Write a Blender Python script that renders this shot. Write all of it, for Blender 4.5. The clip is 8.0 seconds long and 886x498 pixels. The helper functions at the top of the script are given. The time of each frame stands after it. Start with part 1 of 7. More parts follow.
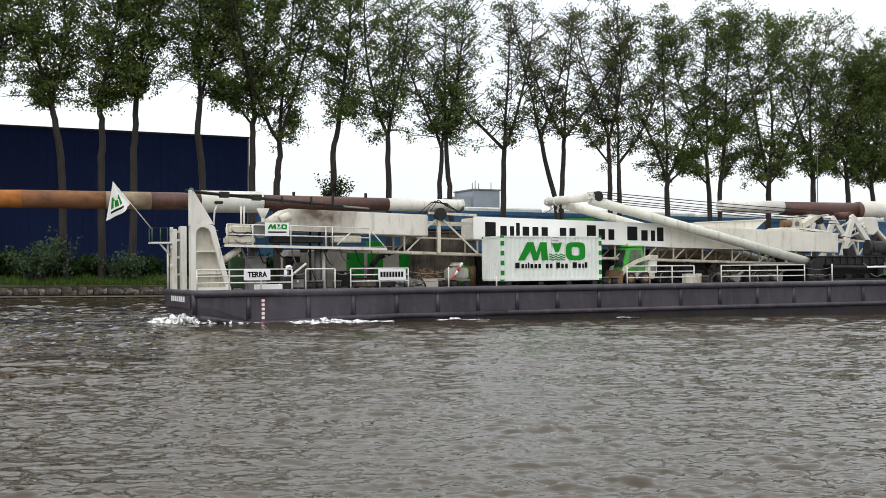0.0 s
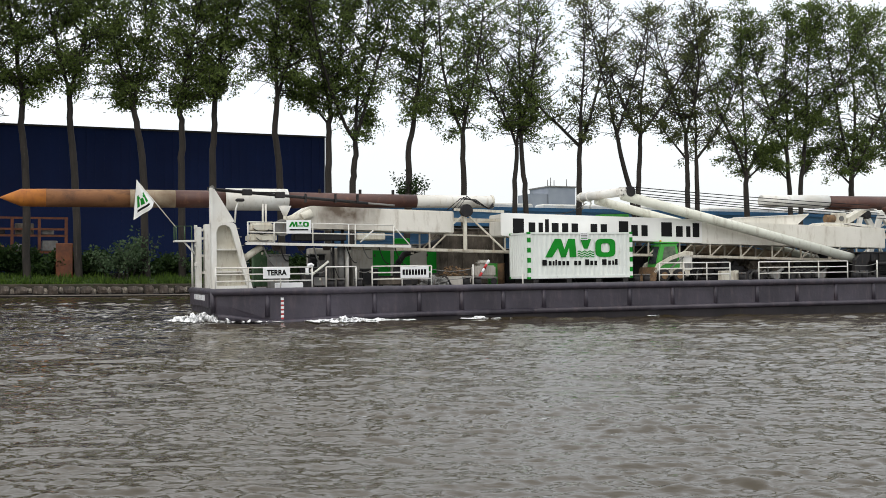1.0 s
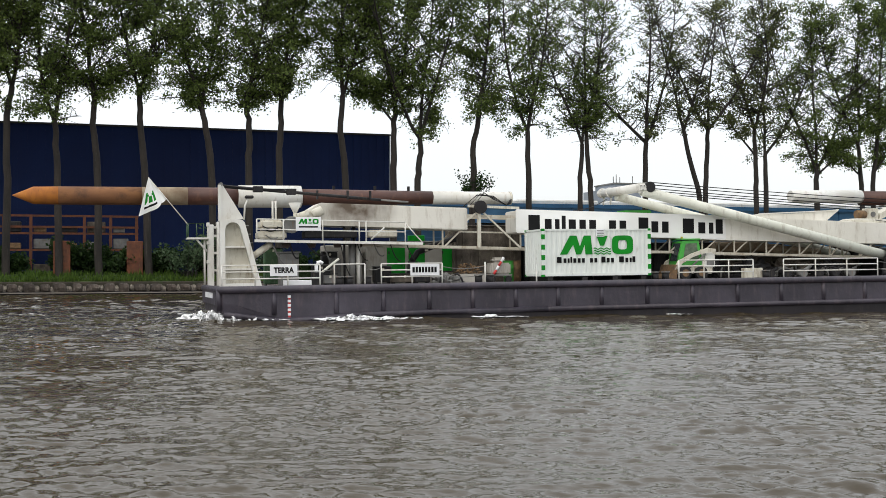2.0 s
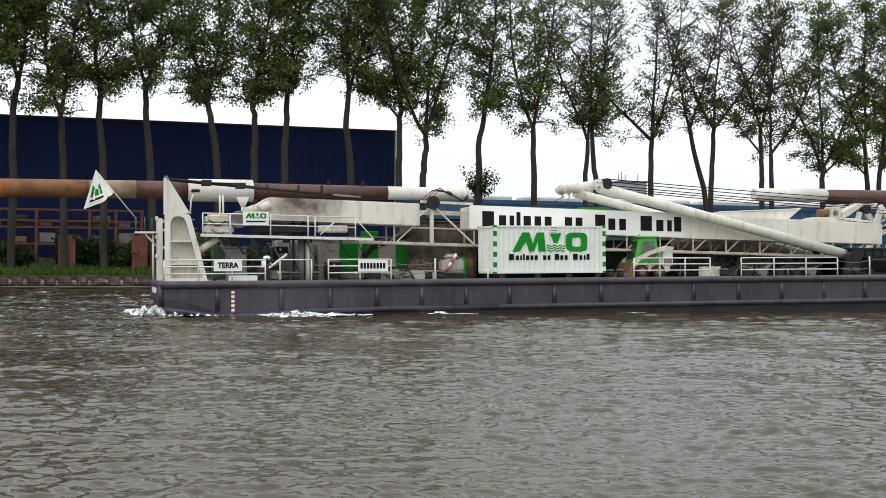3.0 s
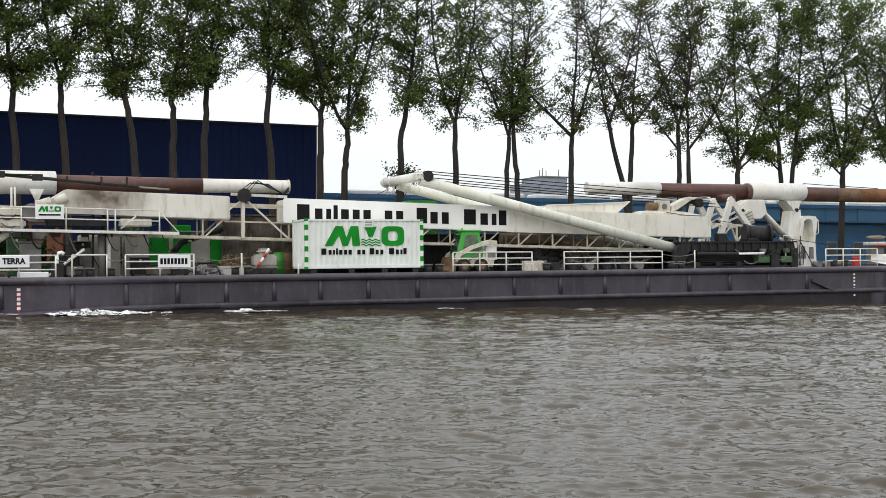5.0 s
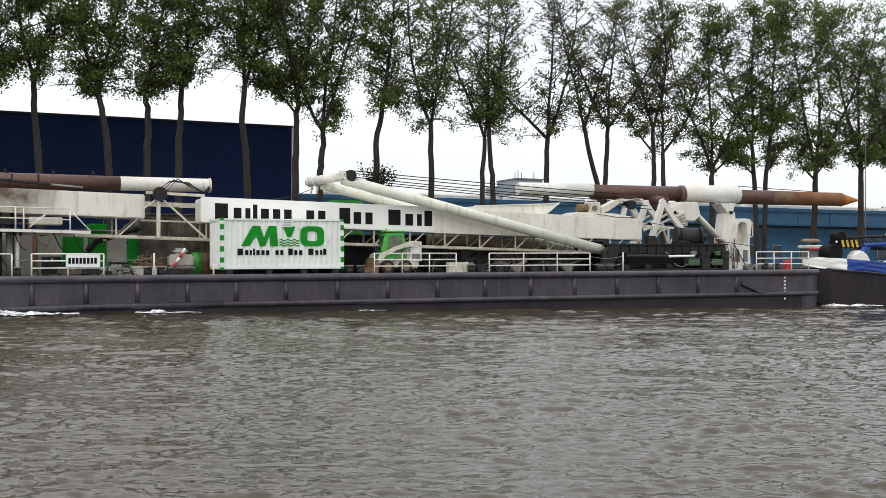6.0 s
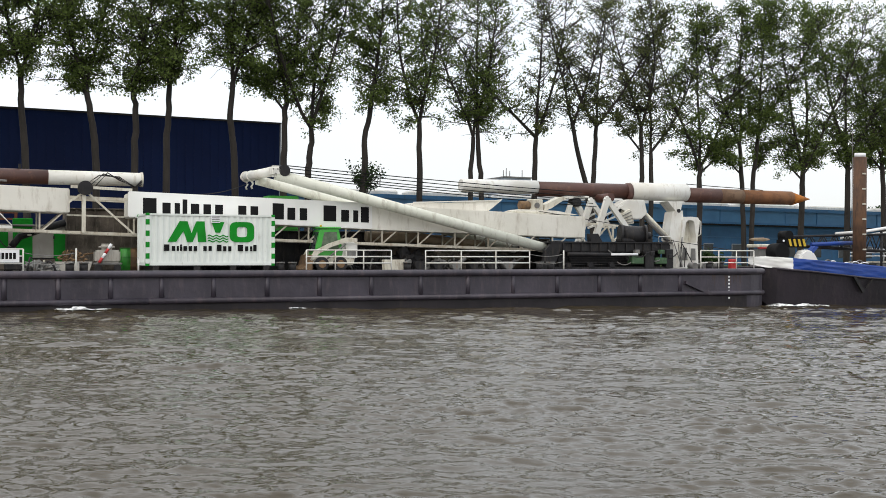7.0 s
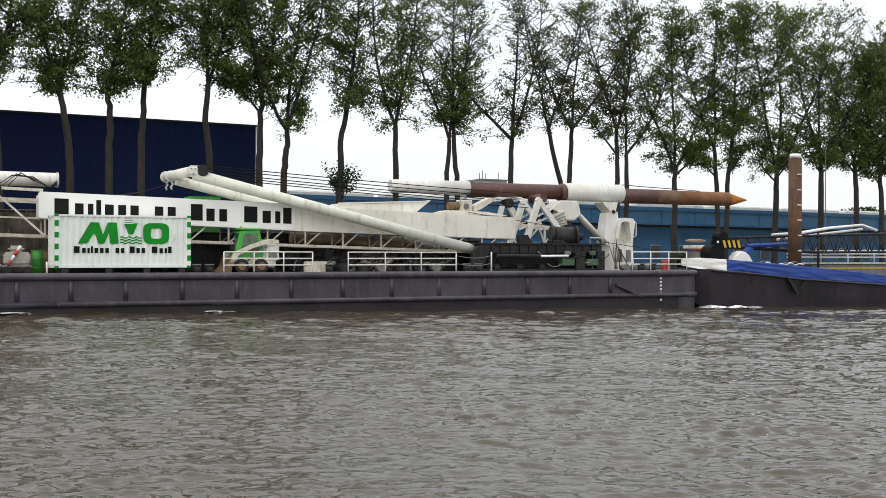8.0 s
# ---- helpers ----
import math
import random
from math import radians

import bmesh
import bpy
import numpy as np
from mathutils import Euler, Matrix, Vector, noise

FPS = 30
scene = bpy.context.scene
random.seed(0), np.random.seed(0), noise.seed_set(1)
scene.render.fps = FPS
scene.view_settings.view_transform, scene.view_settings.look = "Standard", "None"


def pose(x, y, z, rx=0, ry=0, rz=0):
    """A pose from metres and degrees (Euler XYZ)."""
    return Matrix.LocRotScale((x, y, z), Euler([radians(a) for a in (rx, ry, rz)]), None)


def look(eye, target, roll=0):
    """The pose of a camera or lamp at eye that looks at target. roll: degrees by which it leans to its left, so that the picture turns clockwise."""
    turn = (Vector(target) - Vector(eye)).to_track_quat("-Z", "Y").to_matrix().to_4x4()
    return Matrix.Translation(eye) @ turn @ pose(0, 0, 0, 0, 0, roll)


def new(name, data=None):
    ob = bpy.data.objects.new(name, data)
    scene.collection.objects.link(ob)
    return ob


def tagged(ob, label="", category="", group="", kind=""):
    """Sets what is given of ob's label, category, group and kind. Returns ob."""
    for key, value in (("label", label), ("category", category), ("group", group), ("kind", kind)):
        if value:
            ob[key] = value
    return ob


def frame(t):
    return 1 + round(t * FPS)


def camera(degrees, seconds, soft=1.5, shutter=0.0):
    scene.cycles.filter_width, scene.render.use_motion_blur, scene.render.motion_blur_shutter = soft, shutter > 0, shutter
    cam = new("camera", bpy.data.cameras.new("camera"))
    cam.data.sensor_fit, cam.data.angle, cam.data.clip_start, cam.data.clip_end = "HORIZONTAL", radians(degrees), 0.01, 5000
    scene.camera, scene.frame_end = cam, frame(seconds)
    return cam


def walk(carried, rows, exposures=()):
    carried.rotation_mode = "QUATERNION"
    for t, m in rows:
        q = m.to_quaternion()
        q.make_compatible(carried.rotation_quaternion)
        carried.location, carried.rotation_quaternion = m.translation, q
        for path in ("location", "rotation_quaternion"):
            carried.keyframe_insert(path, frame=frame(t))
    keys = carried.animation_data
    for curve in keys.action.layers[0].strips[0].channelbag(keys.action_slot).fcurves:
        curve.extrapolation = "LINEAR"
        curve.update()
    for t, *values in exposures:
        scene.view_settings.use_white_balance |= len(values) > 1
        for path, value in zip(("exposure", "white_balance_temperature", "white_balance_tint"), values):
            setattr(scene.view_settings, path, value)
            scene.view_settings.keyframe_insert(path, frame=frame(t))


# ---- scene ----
# ---- camera: it stands on the near bank and pans by hand ----
EYE_Z = 2.25
cam = camera(42.0, 8.0, soft=0.8)
PAN = [
    (0, -0.164, 1.378, -0.042),
    (0.5, 1.667, 1.338, 0.108),
    (1, 3.580, 1.264, 0.104),
    (1.5, 5.368, 1.200, 0.281),
    (1.7, 6.098, 1.187, 0.285),
    (2.8, 7.413, 1.028, -0.175),
    (3, 7.026, 0.973, -0.308),
    (3.5, 5.797, 0.790, -0.375),
    (4, 4.729, 0.680, -0.369),
    (4.5, 3.920, 0.700, -0.154),
    (6, 1.932, 0.834, -0.376),
    (6.5, 1.593, 0.782, -0.516),
    (7, 1.329, 0.733, -0.654),
    (7.5, 0.807, 0.818, -0.773),
    (8, 0.151, 0.866, -0.559),
]
walk(cam, [(t, pose(0, 0, EYE_Z, 90 + pitch, roll, yaw)) for t, yaw, pitch, roll in PAN])

# ---- world and light: bright overcast afternoon, the cloud brighter overhead than at the horizon ----
world = bpy.data.worlds.new("overcast_sky")
scene.world = world
world.use_nodes = True
wn, wl = world.node_tree.nodes, world.node_tree.links
wn.clear()
sky = wn.new("ShaderNodeTexSky")
sky.sky_type, sky.sun_disc = "NISHITA", False
sky.sun_elevation, sky.sun_rotation = radians(48), radians(200)
sky.dust_density = 4.0
sky_bg = wn.new("ShaderNodeBackground")
sky_bg.inputs[1].default_value = 0.05
cloud = wn.new("ShaderNodeBackground")
cloud_noise = wn.new("ShaderNodeTexNoise")
cloud_noise.inputs["Scale"].default_value = 2.2
cloud_noise.inputs["Detail"].default_value = 5
cloud_ramp = wn.new("ShaderNodeValToRGB")
cloud_ramp.color_ramp.elements[0].position, cloud_ramp.color_ramp.elements[1].position = 0.3, 0.72
cloud_ramp.color_ramp.elements[0].color = (0.905, 0.935, 0.95, 1)
cloud_ramp.color_ramp.elements[1].color = (1.0, 0.995, 0.985, 1)
sky_co, sky_z, overhead = wn.new("ShaderNodeTexCoord"), wn.new("ShaderNodeSeparateXYZ"), wn.new("ShaderNodeMapRange")
overhead.inputs[3].default_value, overhead.inputs[4].default_value = 0.87, 1.54
wl.new(sky_co.outputs["Generated"], sky_z.inputs[0])
wl.new(sky_z.outputs[2], overhead.inputs[0])
wl.new(overhead.outputs[0], cloud.inputs[1])
add_sky = wn.new("ShaderNodeAddShader")
w_out = wn.new("ShaderNodeOutputWorld")
wl.new(sky.outputs[0], sky_bg.inputs[0])
wl.new(cloud_noise.outputs[0], cloud_ramp.inputs[0])
wl.new(cloud_ramp.outputs[0], cloud.inputs[0])
wl.new(sky_bg.outputs[0], add_sky.inputs[0])
wl.new(cloud.outputs[0], add_sky.inputs[1])
wl.new(add_sky.outputs[0], w_out.inputs[0])

sun = new("sun", bpy.data.lights.new("sun", "SUN"))
sun.data.energy, sun.data.angle, sun.data.color = 0.2, radians(25), (1.0, 0.97, 0.92)
sun.matrix_world = look((-14, -40, 46), (0, 0, 0))
scene.view_settings.exposure = 0.0

# ---- frames of reference ----
# LAND: x along the canal, y across it away from the viewer, z up from the water.
LAND = pose(0, 0, 0, 0, 0, 24.02)


def barge_pose(t):
    """The convoy's place at t: x aft, y to its far side, z up from the container's foot."""
    turn = 22.819 + 0.3667 * t
    s = 2.807 * t + 0.0028 * t * t
    way = radians(22.819 + 0.1833 * t + 0.116)
    return pose(3.253 - math.cos(way) * s, 60.519 - math.sin(way) * s, EYE_Z - 0.263, 0, -0.667, turn)


RIDERS = []


# ---- materials ----
def nodes_of(name):
    m = bpy.data.materials.new(name)
    m.use_nodes = True
    nt = m.node_tree
    return m, nt.nodes, nt.links, nt.nodes["Principled BSDF"]


def surface(name, a, b=None, rough=0.6, metal=0.0, scale=3.0, bump=0.15, fine=40.0, stain=None, stain_amount=0.3, stretch=(1, 1, 1), spec=0.5, vary=0.0):
    """A worn surface: two tones at a large scale, fine grain, stains of a third tone, relief."""
    m, n, l, p = nodes_of(name)
    b = b or tuple(c * 0.8 for c in a)
    co = n.new("ShaderNodeTexCoord")
    mp = n.new("ShaderNodeMapping")
    mp.inputs["Scale"].default_value = stretch
    l.new(co.outputs["Object"], mp.inputs[0])
    big = n.new("ShaderNodeTexNoise")
    big.inputs["Scale"].default_value, big.inputs["Detail"].default_value = scale, 6
    l.new(mp.outputs[0], big.inputs[0])
    ramp = n.new("ShaderNodeValToRGB")
    ramp.color_ramp.elements[0].position, ramp.color_ramp.elements[1].position = 0.35, 0.65
    ramp.color_ramp.elements[0].color, ramp.color_ramp.elements[1].color = (*b, 1), (*a, 1)
    l.new(big.outputs[0], ramp.inputs[0])
    col = ramp.outputs[0]
    small = n.new("ShaderNodeTexNoise")
    small.inputs["Scale"].default_value, small.inputs["Detail"].default_value = fine, 4
    l.new(mp.outputs[0], small.inputs[0])
    if stain:
        st = n.new("ShaderNodeTexNoise")
        st.inputs["Scale"].default_value, st.inputs["Detail"].default_value = scale * 2.7, 8
        st.inputs["Roughness"].default_value = 0.7
        mp2 = n.new("ShaderNodeMapping")
        mp2.inputs["Scale"].default_value = (stretch[0] * 1.6, stretch[1] * 1.6, stretch[2] * 0.35)
        l.new(co.outputs["Object"], mp2.inputs[0])
        l.new(mp2.outputs[0], st.inputs[0])
        r2 = n.new("ShaderNodeValToRGB")
        r2.color_ramp.elements[0].position, r2.color_ramp.elements[1].position = 0.62 - 0.25 * stain_amount, 0.85 - 0.2 * stain_amount
        l.new(st.outputs[0], r2.inputs[0])
        mx = n.new("ShaderNodeMixRGB")
        mx.inputs[2].default_value = (*stain, 1)
        l.new(r2.outputs[0], mx.inputs[0])
        l.new(col, mx.inputs[1])
        col = mx.outputs[0]
    if vary:
        oi = n.new("ShaderNodeObjectInfo")
        mr = n.new("ShaderNodeMapRange")
        mr.inputs[3].default_value, mr.inputs[4].default_value = 1 - vary, 1 + vary
        l.new(oi.outputs["Random"], mr.inputs[0])
        hs = n.new("ShaderNodeHueSaturation")
        l.new(mr.outputs[0], hs.inputs["Value"])
        l.new(col, hs.inputs["Color"])
        col = hs.outputs[0]
    l.new(col, p.inputs["Base Color"])
    p.inputs["Metallic"].default_value = metal
    p.inputs["Specular IOR Level"].default_value = spec
    rr = n.new("ShaderNodeMapRange")
    rr.inputs[3].default_value, rr.inputs[4].default_value = max(0.05, rough - 0.15), min(1, rough + 0.15)
    l.new(small.outputs[0], rr.inputs[0])
    l.new(rr.outputs[0], p.inputs["Roughness"])
    if bump:
        bp = n.new("ShaderNodeBump")
        bp.inputs["Strength"].default_value, bp.inputs["Distance"].default_value = bump, 0.02
        l.new(small.outputs[0], bp.inputs["Height"])
        l.new(bp.outputs[0], p.inputs["Normal"])
    return m


RUST = (0.16, 0.07, 0.03)
GRIME = (0.20, 0.18, 0.14)
M_HULL = surface("hull_paint", (0.054, 0.047, 0.063), (0.029, 0.025, 0.035), 0.42, scale=0.6, stain=(0.095, 0.075, 0.084), stain_amount=0.45, fine=3.2, bump=1.0, spec=0.45)
M_RUST_RUN = surface("rust_run", (0.075, 0.048, 0.036), (0.055, 0.042, 0.042), 0.7, scale=2.5, fine=14, bump=0.3)
M_EARTH = surface("damp_earth", (0.045, 0.034, 0.022), (0.018, 0.016, 0.009), 0.9, scale=1.2, stain=(0.03, 0.05, 0.012), stain_amount=0.4, fine=12, bump=0.8)
M_GRIMY = surface("grimy_stores", (0.13, 0.11, 0.09), (0.05, 0.042, 0.034), 0.8, scale=1.4, stain=(0.22, 0.19, 0.15), stain_amount=0.4, fine=12, bump=0.8, spec=0.2)
M_HULL_LOW = surface("hull_boot_top", (0.026, 0.022, 0.026), (0.013, 0.011, 0.013), 0.55, scale=0.8, stain=(0.05, 0.04, 0.034), fine=5, bump=0.6, spec=0.3)
M_DECK = surface("deck_paint", (0.20, 0.19, 0.19), (0.13, 0.12, 0.12), 0.8, scale=0.7, stain=RUST, fine=25)
M_WHITE = surface("white_paint", (0.72, 0.72, 0.68), (0.62, 0.60, 0.54), 0.5, scale=0.8, stain=(0.36, 0.30, 0.22), stain_amount=0.32, fine=20, bump=0.1)
M_CREAM = surface("aged_cream_paint", (0.66, 0.64, 0.55), (0.54, 0.51, 0.42), 0.55, scale=1.2, stain=(0.24, 0.17, 0.10), stain_amount=0.5, fine=20)
M_CONT = surface("container_white", (0.76, 0.80, 0.76), (0.68, 0.72, 0.68), 0.45, scale=0.9, stain=GRIME, stain_amount=0.15, fine=18, bump=0.08)
M_TARP = surface("tarpaulin_white", (0.72, 0.70, 0.63), (0.62, 0.60, 0.53), 0.65, scale=0.5, stain=(0.34, 0.29, 0.22), stain_amount=0.42, fine=2.2, bump=1.0)
M_BANNER = surface("banner_white", (0.82, 0.82, 0.80), (0.74, 0.74, 0.71), 0.6, scale=0.6, fine=5, bump=0.25)
M_GREEN = surface("logo_green", (0.003, 0.25, 0.015), (0.003, 0.20, 0.012), 0.5, scale=2, bump=0.05, spec=0.2)
M_GREEN2 = surface("machine_green", (0.06, 0.40, 0.05), (0.04, 0.30, 0.04), 0.45, scale=2, stain=GRIME)
M_GREEN_DIRTY = surface("dull_green_paint", (0.05, 0.12, 0.05), (0.03, 0.07, 0.03), 0.6, scale=3, stain=GRIME)
M_BLACK = surface("lettering_black", (0.006, 0.006, 0.0065), rough=0.6, scale=2, bump=0.05, spec=0.15)
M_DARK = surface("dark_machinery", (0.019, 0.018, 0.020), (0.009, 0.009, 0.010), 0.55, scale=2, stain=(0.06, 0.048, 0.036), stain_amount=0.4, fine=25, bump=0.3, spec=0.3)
M_STEEL = surface("grey_steel", (0.19, 0.19, 0.18), (0.12, 0.12, 0.115), 0.6, 0.1, scale=2, stain=RUST)
M_BROWN = surface("red_brown_pile_paint", (0.085, 0.034, 0.024), (0.060, 0.024, 0.018), 0.5, scale=1.5, stain=(0.16, 0.075, 0.04), stain_amount=0.35, stretch=(0.4, 1, 1))
M_RUSTY = surface("rusted_steel", (0.24, 0.105, 0.038), (0.12, 0.05, 0.022), 0.8, scale=0.9, stain=(0.06, 0.028, 0.016), stain_amount=0.6, stretch=(0.35, 1, 1), fine=30, bump=0.4)
M_ORANGE = surface("bright_rust_point", (0.45, 0.16, 0.02), (0.30, 0.10, 0.02), 0.8, scale=2, stain=(0.15, 0.06, 0.02), fine=30)
M_BUFF = surface("buff_pile_band", (0.30, 0.24, 0.16), (0.19, 0.13, 0.08), 0.75, scale=1.5, stain=RUST, fine=30)
M_NAVY = surface("navy_cladding", (0.0040, 0.014, 0.066), (0.0030, 0.010, 0.050), 0.6, scale=0.15, fine=3, bump=0.05, spec=0.15)
M_BLUE = surface("blue_cladding", (0.030, 0.13, 0.28), (0.022, 0.095, 0.21), 0.6, scale=0.3, stain=(0.03, 0.07, 0.12), fine=5)
M_BLUE_DARK = surface("blue_eave_cladding", (0.045, 0.155, 0.30), (0.03, 0.115, 0.235), 0.5, scale=0.4, fine=5)
M_FAR = surface("far_grey_cladding", (0.28, 0.31, 0.36), (0.22, 0.25, 0.30), 0.7, scale=0.2, fine=3)
M_BARK = surface("poplar_bark", (0.030, 0.024, 0.019), (0.013, 0.011, 0.009), 0.9, scale=1.2, stain=(0.11, 0.095, 0.075), stain_amount=0.12, fine=14, bump=0.6, stretch=(1, 1, 0.3))
M_GRASS = surface("bank_grass", (0.045, 0.075, 0.016), (0.025, 0.048, 0.012), 0.9, scale=0.8, fine=9, bump=0.8)
M_STONE = surface("bank_stone", (0.085, 0.066, 0.052), (0.022, 0.018, 0.015), 0.9, scale=1.5, stain=(0.34, 0.31, 0.27), stain_amount=0.32, fine=10, bump=0.6, vary=0.4)
M_RUBBLE = surface("pale_rubble", (0.24, 0.21, 0.17), (0.07, 0.06, 0.05), 0.9, scale=3, fine=14, bump=0.6, vary=0.4)
M_WOOD = surface("weathered_timber", (0.22, 0.20, 0.17), (0.14, 0.12, 0.10), 0.85, scale=1.5, stretch=(0.2, 1, 1))
M_ORANGE_STEEL = surface("orange_painted_steel", (0.15, 0.042, 0.012), (0.075, 0.024, 0.009), 0.7, scale=1.5, stain=RUST)
M_TARP_BLUE = surface("blue_tarpaulin", (0.010, 0.055, 0.30), (0.007, 0.04, 0.22), 0.45, scale=0.8, fine=4, bump=0.6)
M_RED = surface("red_paint", (0.50, 0.03, 0.03), rough=0.5, scale=3, bump=0.05)
M_YELLOW = surface("warning_yellow", (0.65, 0.45, 0.03), (0.5, 0.33, 0.02), 0.5, scale=3, bump=0.05)
M_BOARD = surface("sign_white", (0.82, 0.83, 0.84), (0.76, 0.77, 0.78), 0.5, scale=2, bump=0.03)
M_ROPE = surface("rope_and_scrap", (0.22, 0.13, 0.06), (0.12, 0.08, 0.05), 0.9, scale=6)
M_SPUD = surface("dark_rusted_spud", (0.125, 0.062, 0.030), (0.068, 0.034, 0.019), 0.8, scale=1.2, stain=(0.035, 0.022, 0.015), stain_amount=0.6, fine=25, bump=0.4)
M_TUBE = surface("greenish_white_paint", (0.70, 0.71, 0.62), (0.60, 0.61, 0.52), 0.5, scale=0.7, stain=(0.34, 0.31, 0.24), stain_amount=0.4, fine=14)
M_HOUSE = surface("weathered_grey_cabin_paint", (0.42, 0.40, 0.36), (0.33, 0.31, 0.27), 0.6, scale=1.0, stain=GRIME, stain_amount=0.4)
# truss cream darkened to carry the shade under the covers; the stains are grime
M_TRUSS = surface("shaded_grimy_truss_paint", (0.56, 0.53, 0.45), (0.40, 0.36, 0.28), 0.6, scale=1.6, stain=(0.20, 0.12, 0.06), stain_amount=0.45)
M_MESH_GREEN = surface("dusty_cab_screen", (0.13, 0.17, 0.11), (0.06, 0.09, 0.055), 0.6, scale=5, fine=60, bump=0.2)
M_PATINA = surface("weathered_brown_steel", (0.17, 0.105, 0.06), (0.10, 0.052, 0.028), 0.75, scale=1.2, stain=(0.06, 0.03, 0.018), stain_amount=0.5, stretch=(0.4, 1, 1), fine=28, bump=0.3)
M_HULL_BLACK = surface("black_hull_paint", (0.026, 0.020, 0.027), (0.012, 0.010, 0.013), 0.5, scale=0.5, stain=(0.05, 0.038, 0.038), stain_amount=0.4, fine=4, bump=0.8, spec=0.3)
M_GLASS = surface("cab_window", (0.03, 0.04, 0.045), rough=0.2, scale=1, bump=0.0)


def sooty(name, centre, reach):
    """The weathered cover with a soot stain burnt into it by an exhaust."""
    m = M_TARP.copy()
    m.name = name
    n, l = m.node_tree.nodes, m.node_tree.links
    p = n["Principled BSDF"]
    was = p.inputs["Base Color"].links[0].from_socket
    co, mp, gr = n.new("ShaderNodeTexCoord"), n.new("ShaderNodeMapping"), n.new("ShaderNodeTexGradient")
    gr.gradient_type = "SPHERICAL"
    mp.inputs["Scale"].default_value = tuple(1 / r for r in reach)
    mp.inputs["Location"].default_value = tuple(-c / r for c, r in zip(centre, reach))
    no, mu, mx = n.new("ShaderNodeTexNoise"), n.new("ShaderNodeMath"), n.new("ShaderNodeMixRGB")
    no.inputs["Scale"].default_value, no.inputs["Detail"].default_value = 1.1, 5
    mu.operation = "MULTIPLY"
    mx.inputs[2].default_value = (0.11, 0.08, 0.055, 1)
    l.new(co.outputs["Object"], mp.inputs[0])
    l.new(mp.outputs[0], gr.inputs[0])
    l.new(co.outputs["Object"], no.inputs[0])
    l.new(gr.outputs["Fac"], mu.inputs[0])
    ra = n.new("ShaderNodeMapRange")
    ra.inputs[1].default_value, ra.inputs[2].default_value, ra.inputs[4].default_value = 0.1, 0.9, 2.2
    l.new(no.outputs[0], ra.inputs[0])
    l.new(ra.outputs[0], mu.inputs[1])
    mu.use_clamp = True
    l.new(mu.outputs[0], mx.inputs[0])
    l.new(was, mx.inputs[1])
    l.new(mx.outputs[0], p.inputs["Base Color"])
    return m


M_TARP_SOOT = sooty("sooty_tarpaulin", (-15.0, -0.95, 2.75), (2.3, 3.0, 1.5))


def leaf_material(name, a, b):
    m, n, l, p = nodes_of(name)
    g = n.new("ShaderNodeNewGeometry")
    r = n.new("ShaderNodeValToRGB")
    r.color_ramp.elements[0].color, r.color_ramp.elements[1].color = (*b, 1), (*a, 1)
    l.new(g.outputs["Random Per Island"], r.inputs[0])
    l.new(r.outputs[0], p.inputs["Base Color"])
    p.inputs["Roughness"].default_value = 0.65
    p.inputs["Specular IOR Level"].default_value = 0.25
    t = n.new("ShaderNodeBsdfTranslucent")
    l.new(r.outputs[0], t.inputs[0])
    mx = n.new("ShaderNodeMixShader")
    mx.inputs[0].default_value = 0.4
    l.new(p.outputs[0], mx.inputs[1])
    l.new(t.outputs[0], mx.inputs[2])
    l.new(mx.outputs[0], n["Material Output"].inputs[0])
    return m


M_LEAF = leaf_material("poplar_leaves", (0.150, 0.207, 0.046), (0.045, 0.068, 0.020))
M_LEAF_DRY = leaf_material("sparse_poplar_leaves", (0.135, 0.155, 0.050), (0.050, 0.064, 0.024))
M_LEAF_BUSH = leaf_material("bush_leaves", (0.034, 0.066, 0.014), (0.012, 0.030, 0.008))
M_LEAF_PALE = leaf_material("pale_willow_leaves", (0.10, 0.15, 0.075), (0.04, 0.075, 0.035))


def water_material():
    m, n, l, p = nodes_of("canal_water")
    co = n.new("ShaderNodeTexCoord")
    p.inputs["Base Color"].default_value = (0.044, 0.0335, 0.0175, 1)
    p.inputs["Roughness"].default_value = 0.02
    p.inputs["IOR"].default_value = 1.42
    heights = None
    for sc, amt, st in ((2.2, 0.7, (0.5, 1.0, 1)), (5.5, 0.6, (0.45, 1.0, 1)), (13.0, 0.4, (0.5, 1.0, 1))):
        mp = n.new("ShaderNodeMapping")
        mp.inputs["Scale"].default_value = st
        mp.inputs["Rotation"].default_value = (0, 0, 0.12 * math.sin(sc * 5))
        l.new(co.outputs["Object"], mp.inputs[0])
        t = n.new("ShaderNodeTexNoise")
        t.inputs["Scale"].default_value, t.inputs["Detail"].default_value = sc, 3
        t.inputs["Distortion"].default_value = 0.6
        l.new(mp.outputs[0], t.inputs[0])
        mu = n.new("ShaderNodeMath")
        mu.operation = "MULTIPLY"
        mu.inputs[1].default_value = amt
        l.new(t.outputs[0], mu.inputs[0])
        if heights is None:
            heights = mu.outputs[0]
        else:
            ad = n.new("ShaderNodeMath")
            l.new(heights, ad.inputs[0])
            l.new(mu.outputs[0], ad.inputs[1])
            heights = ad.outputs[0]
    bp = n.new("ShaderNodeBump")
    bp.inputs["Strength"].default_value, bp.inputs["Distance"].default_value = 1.0, 0.014
    l.new(heights, bp.inputs["Height"])
    l.new(bp.outputs[0], p.inputs["Normal"])
    return m


M_WATER = water_material()


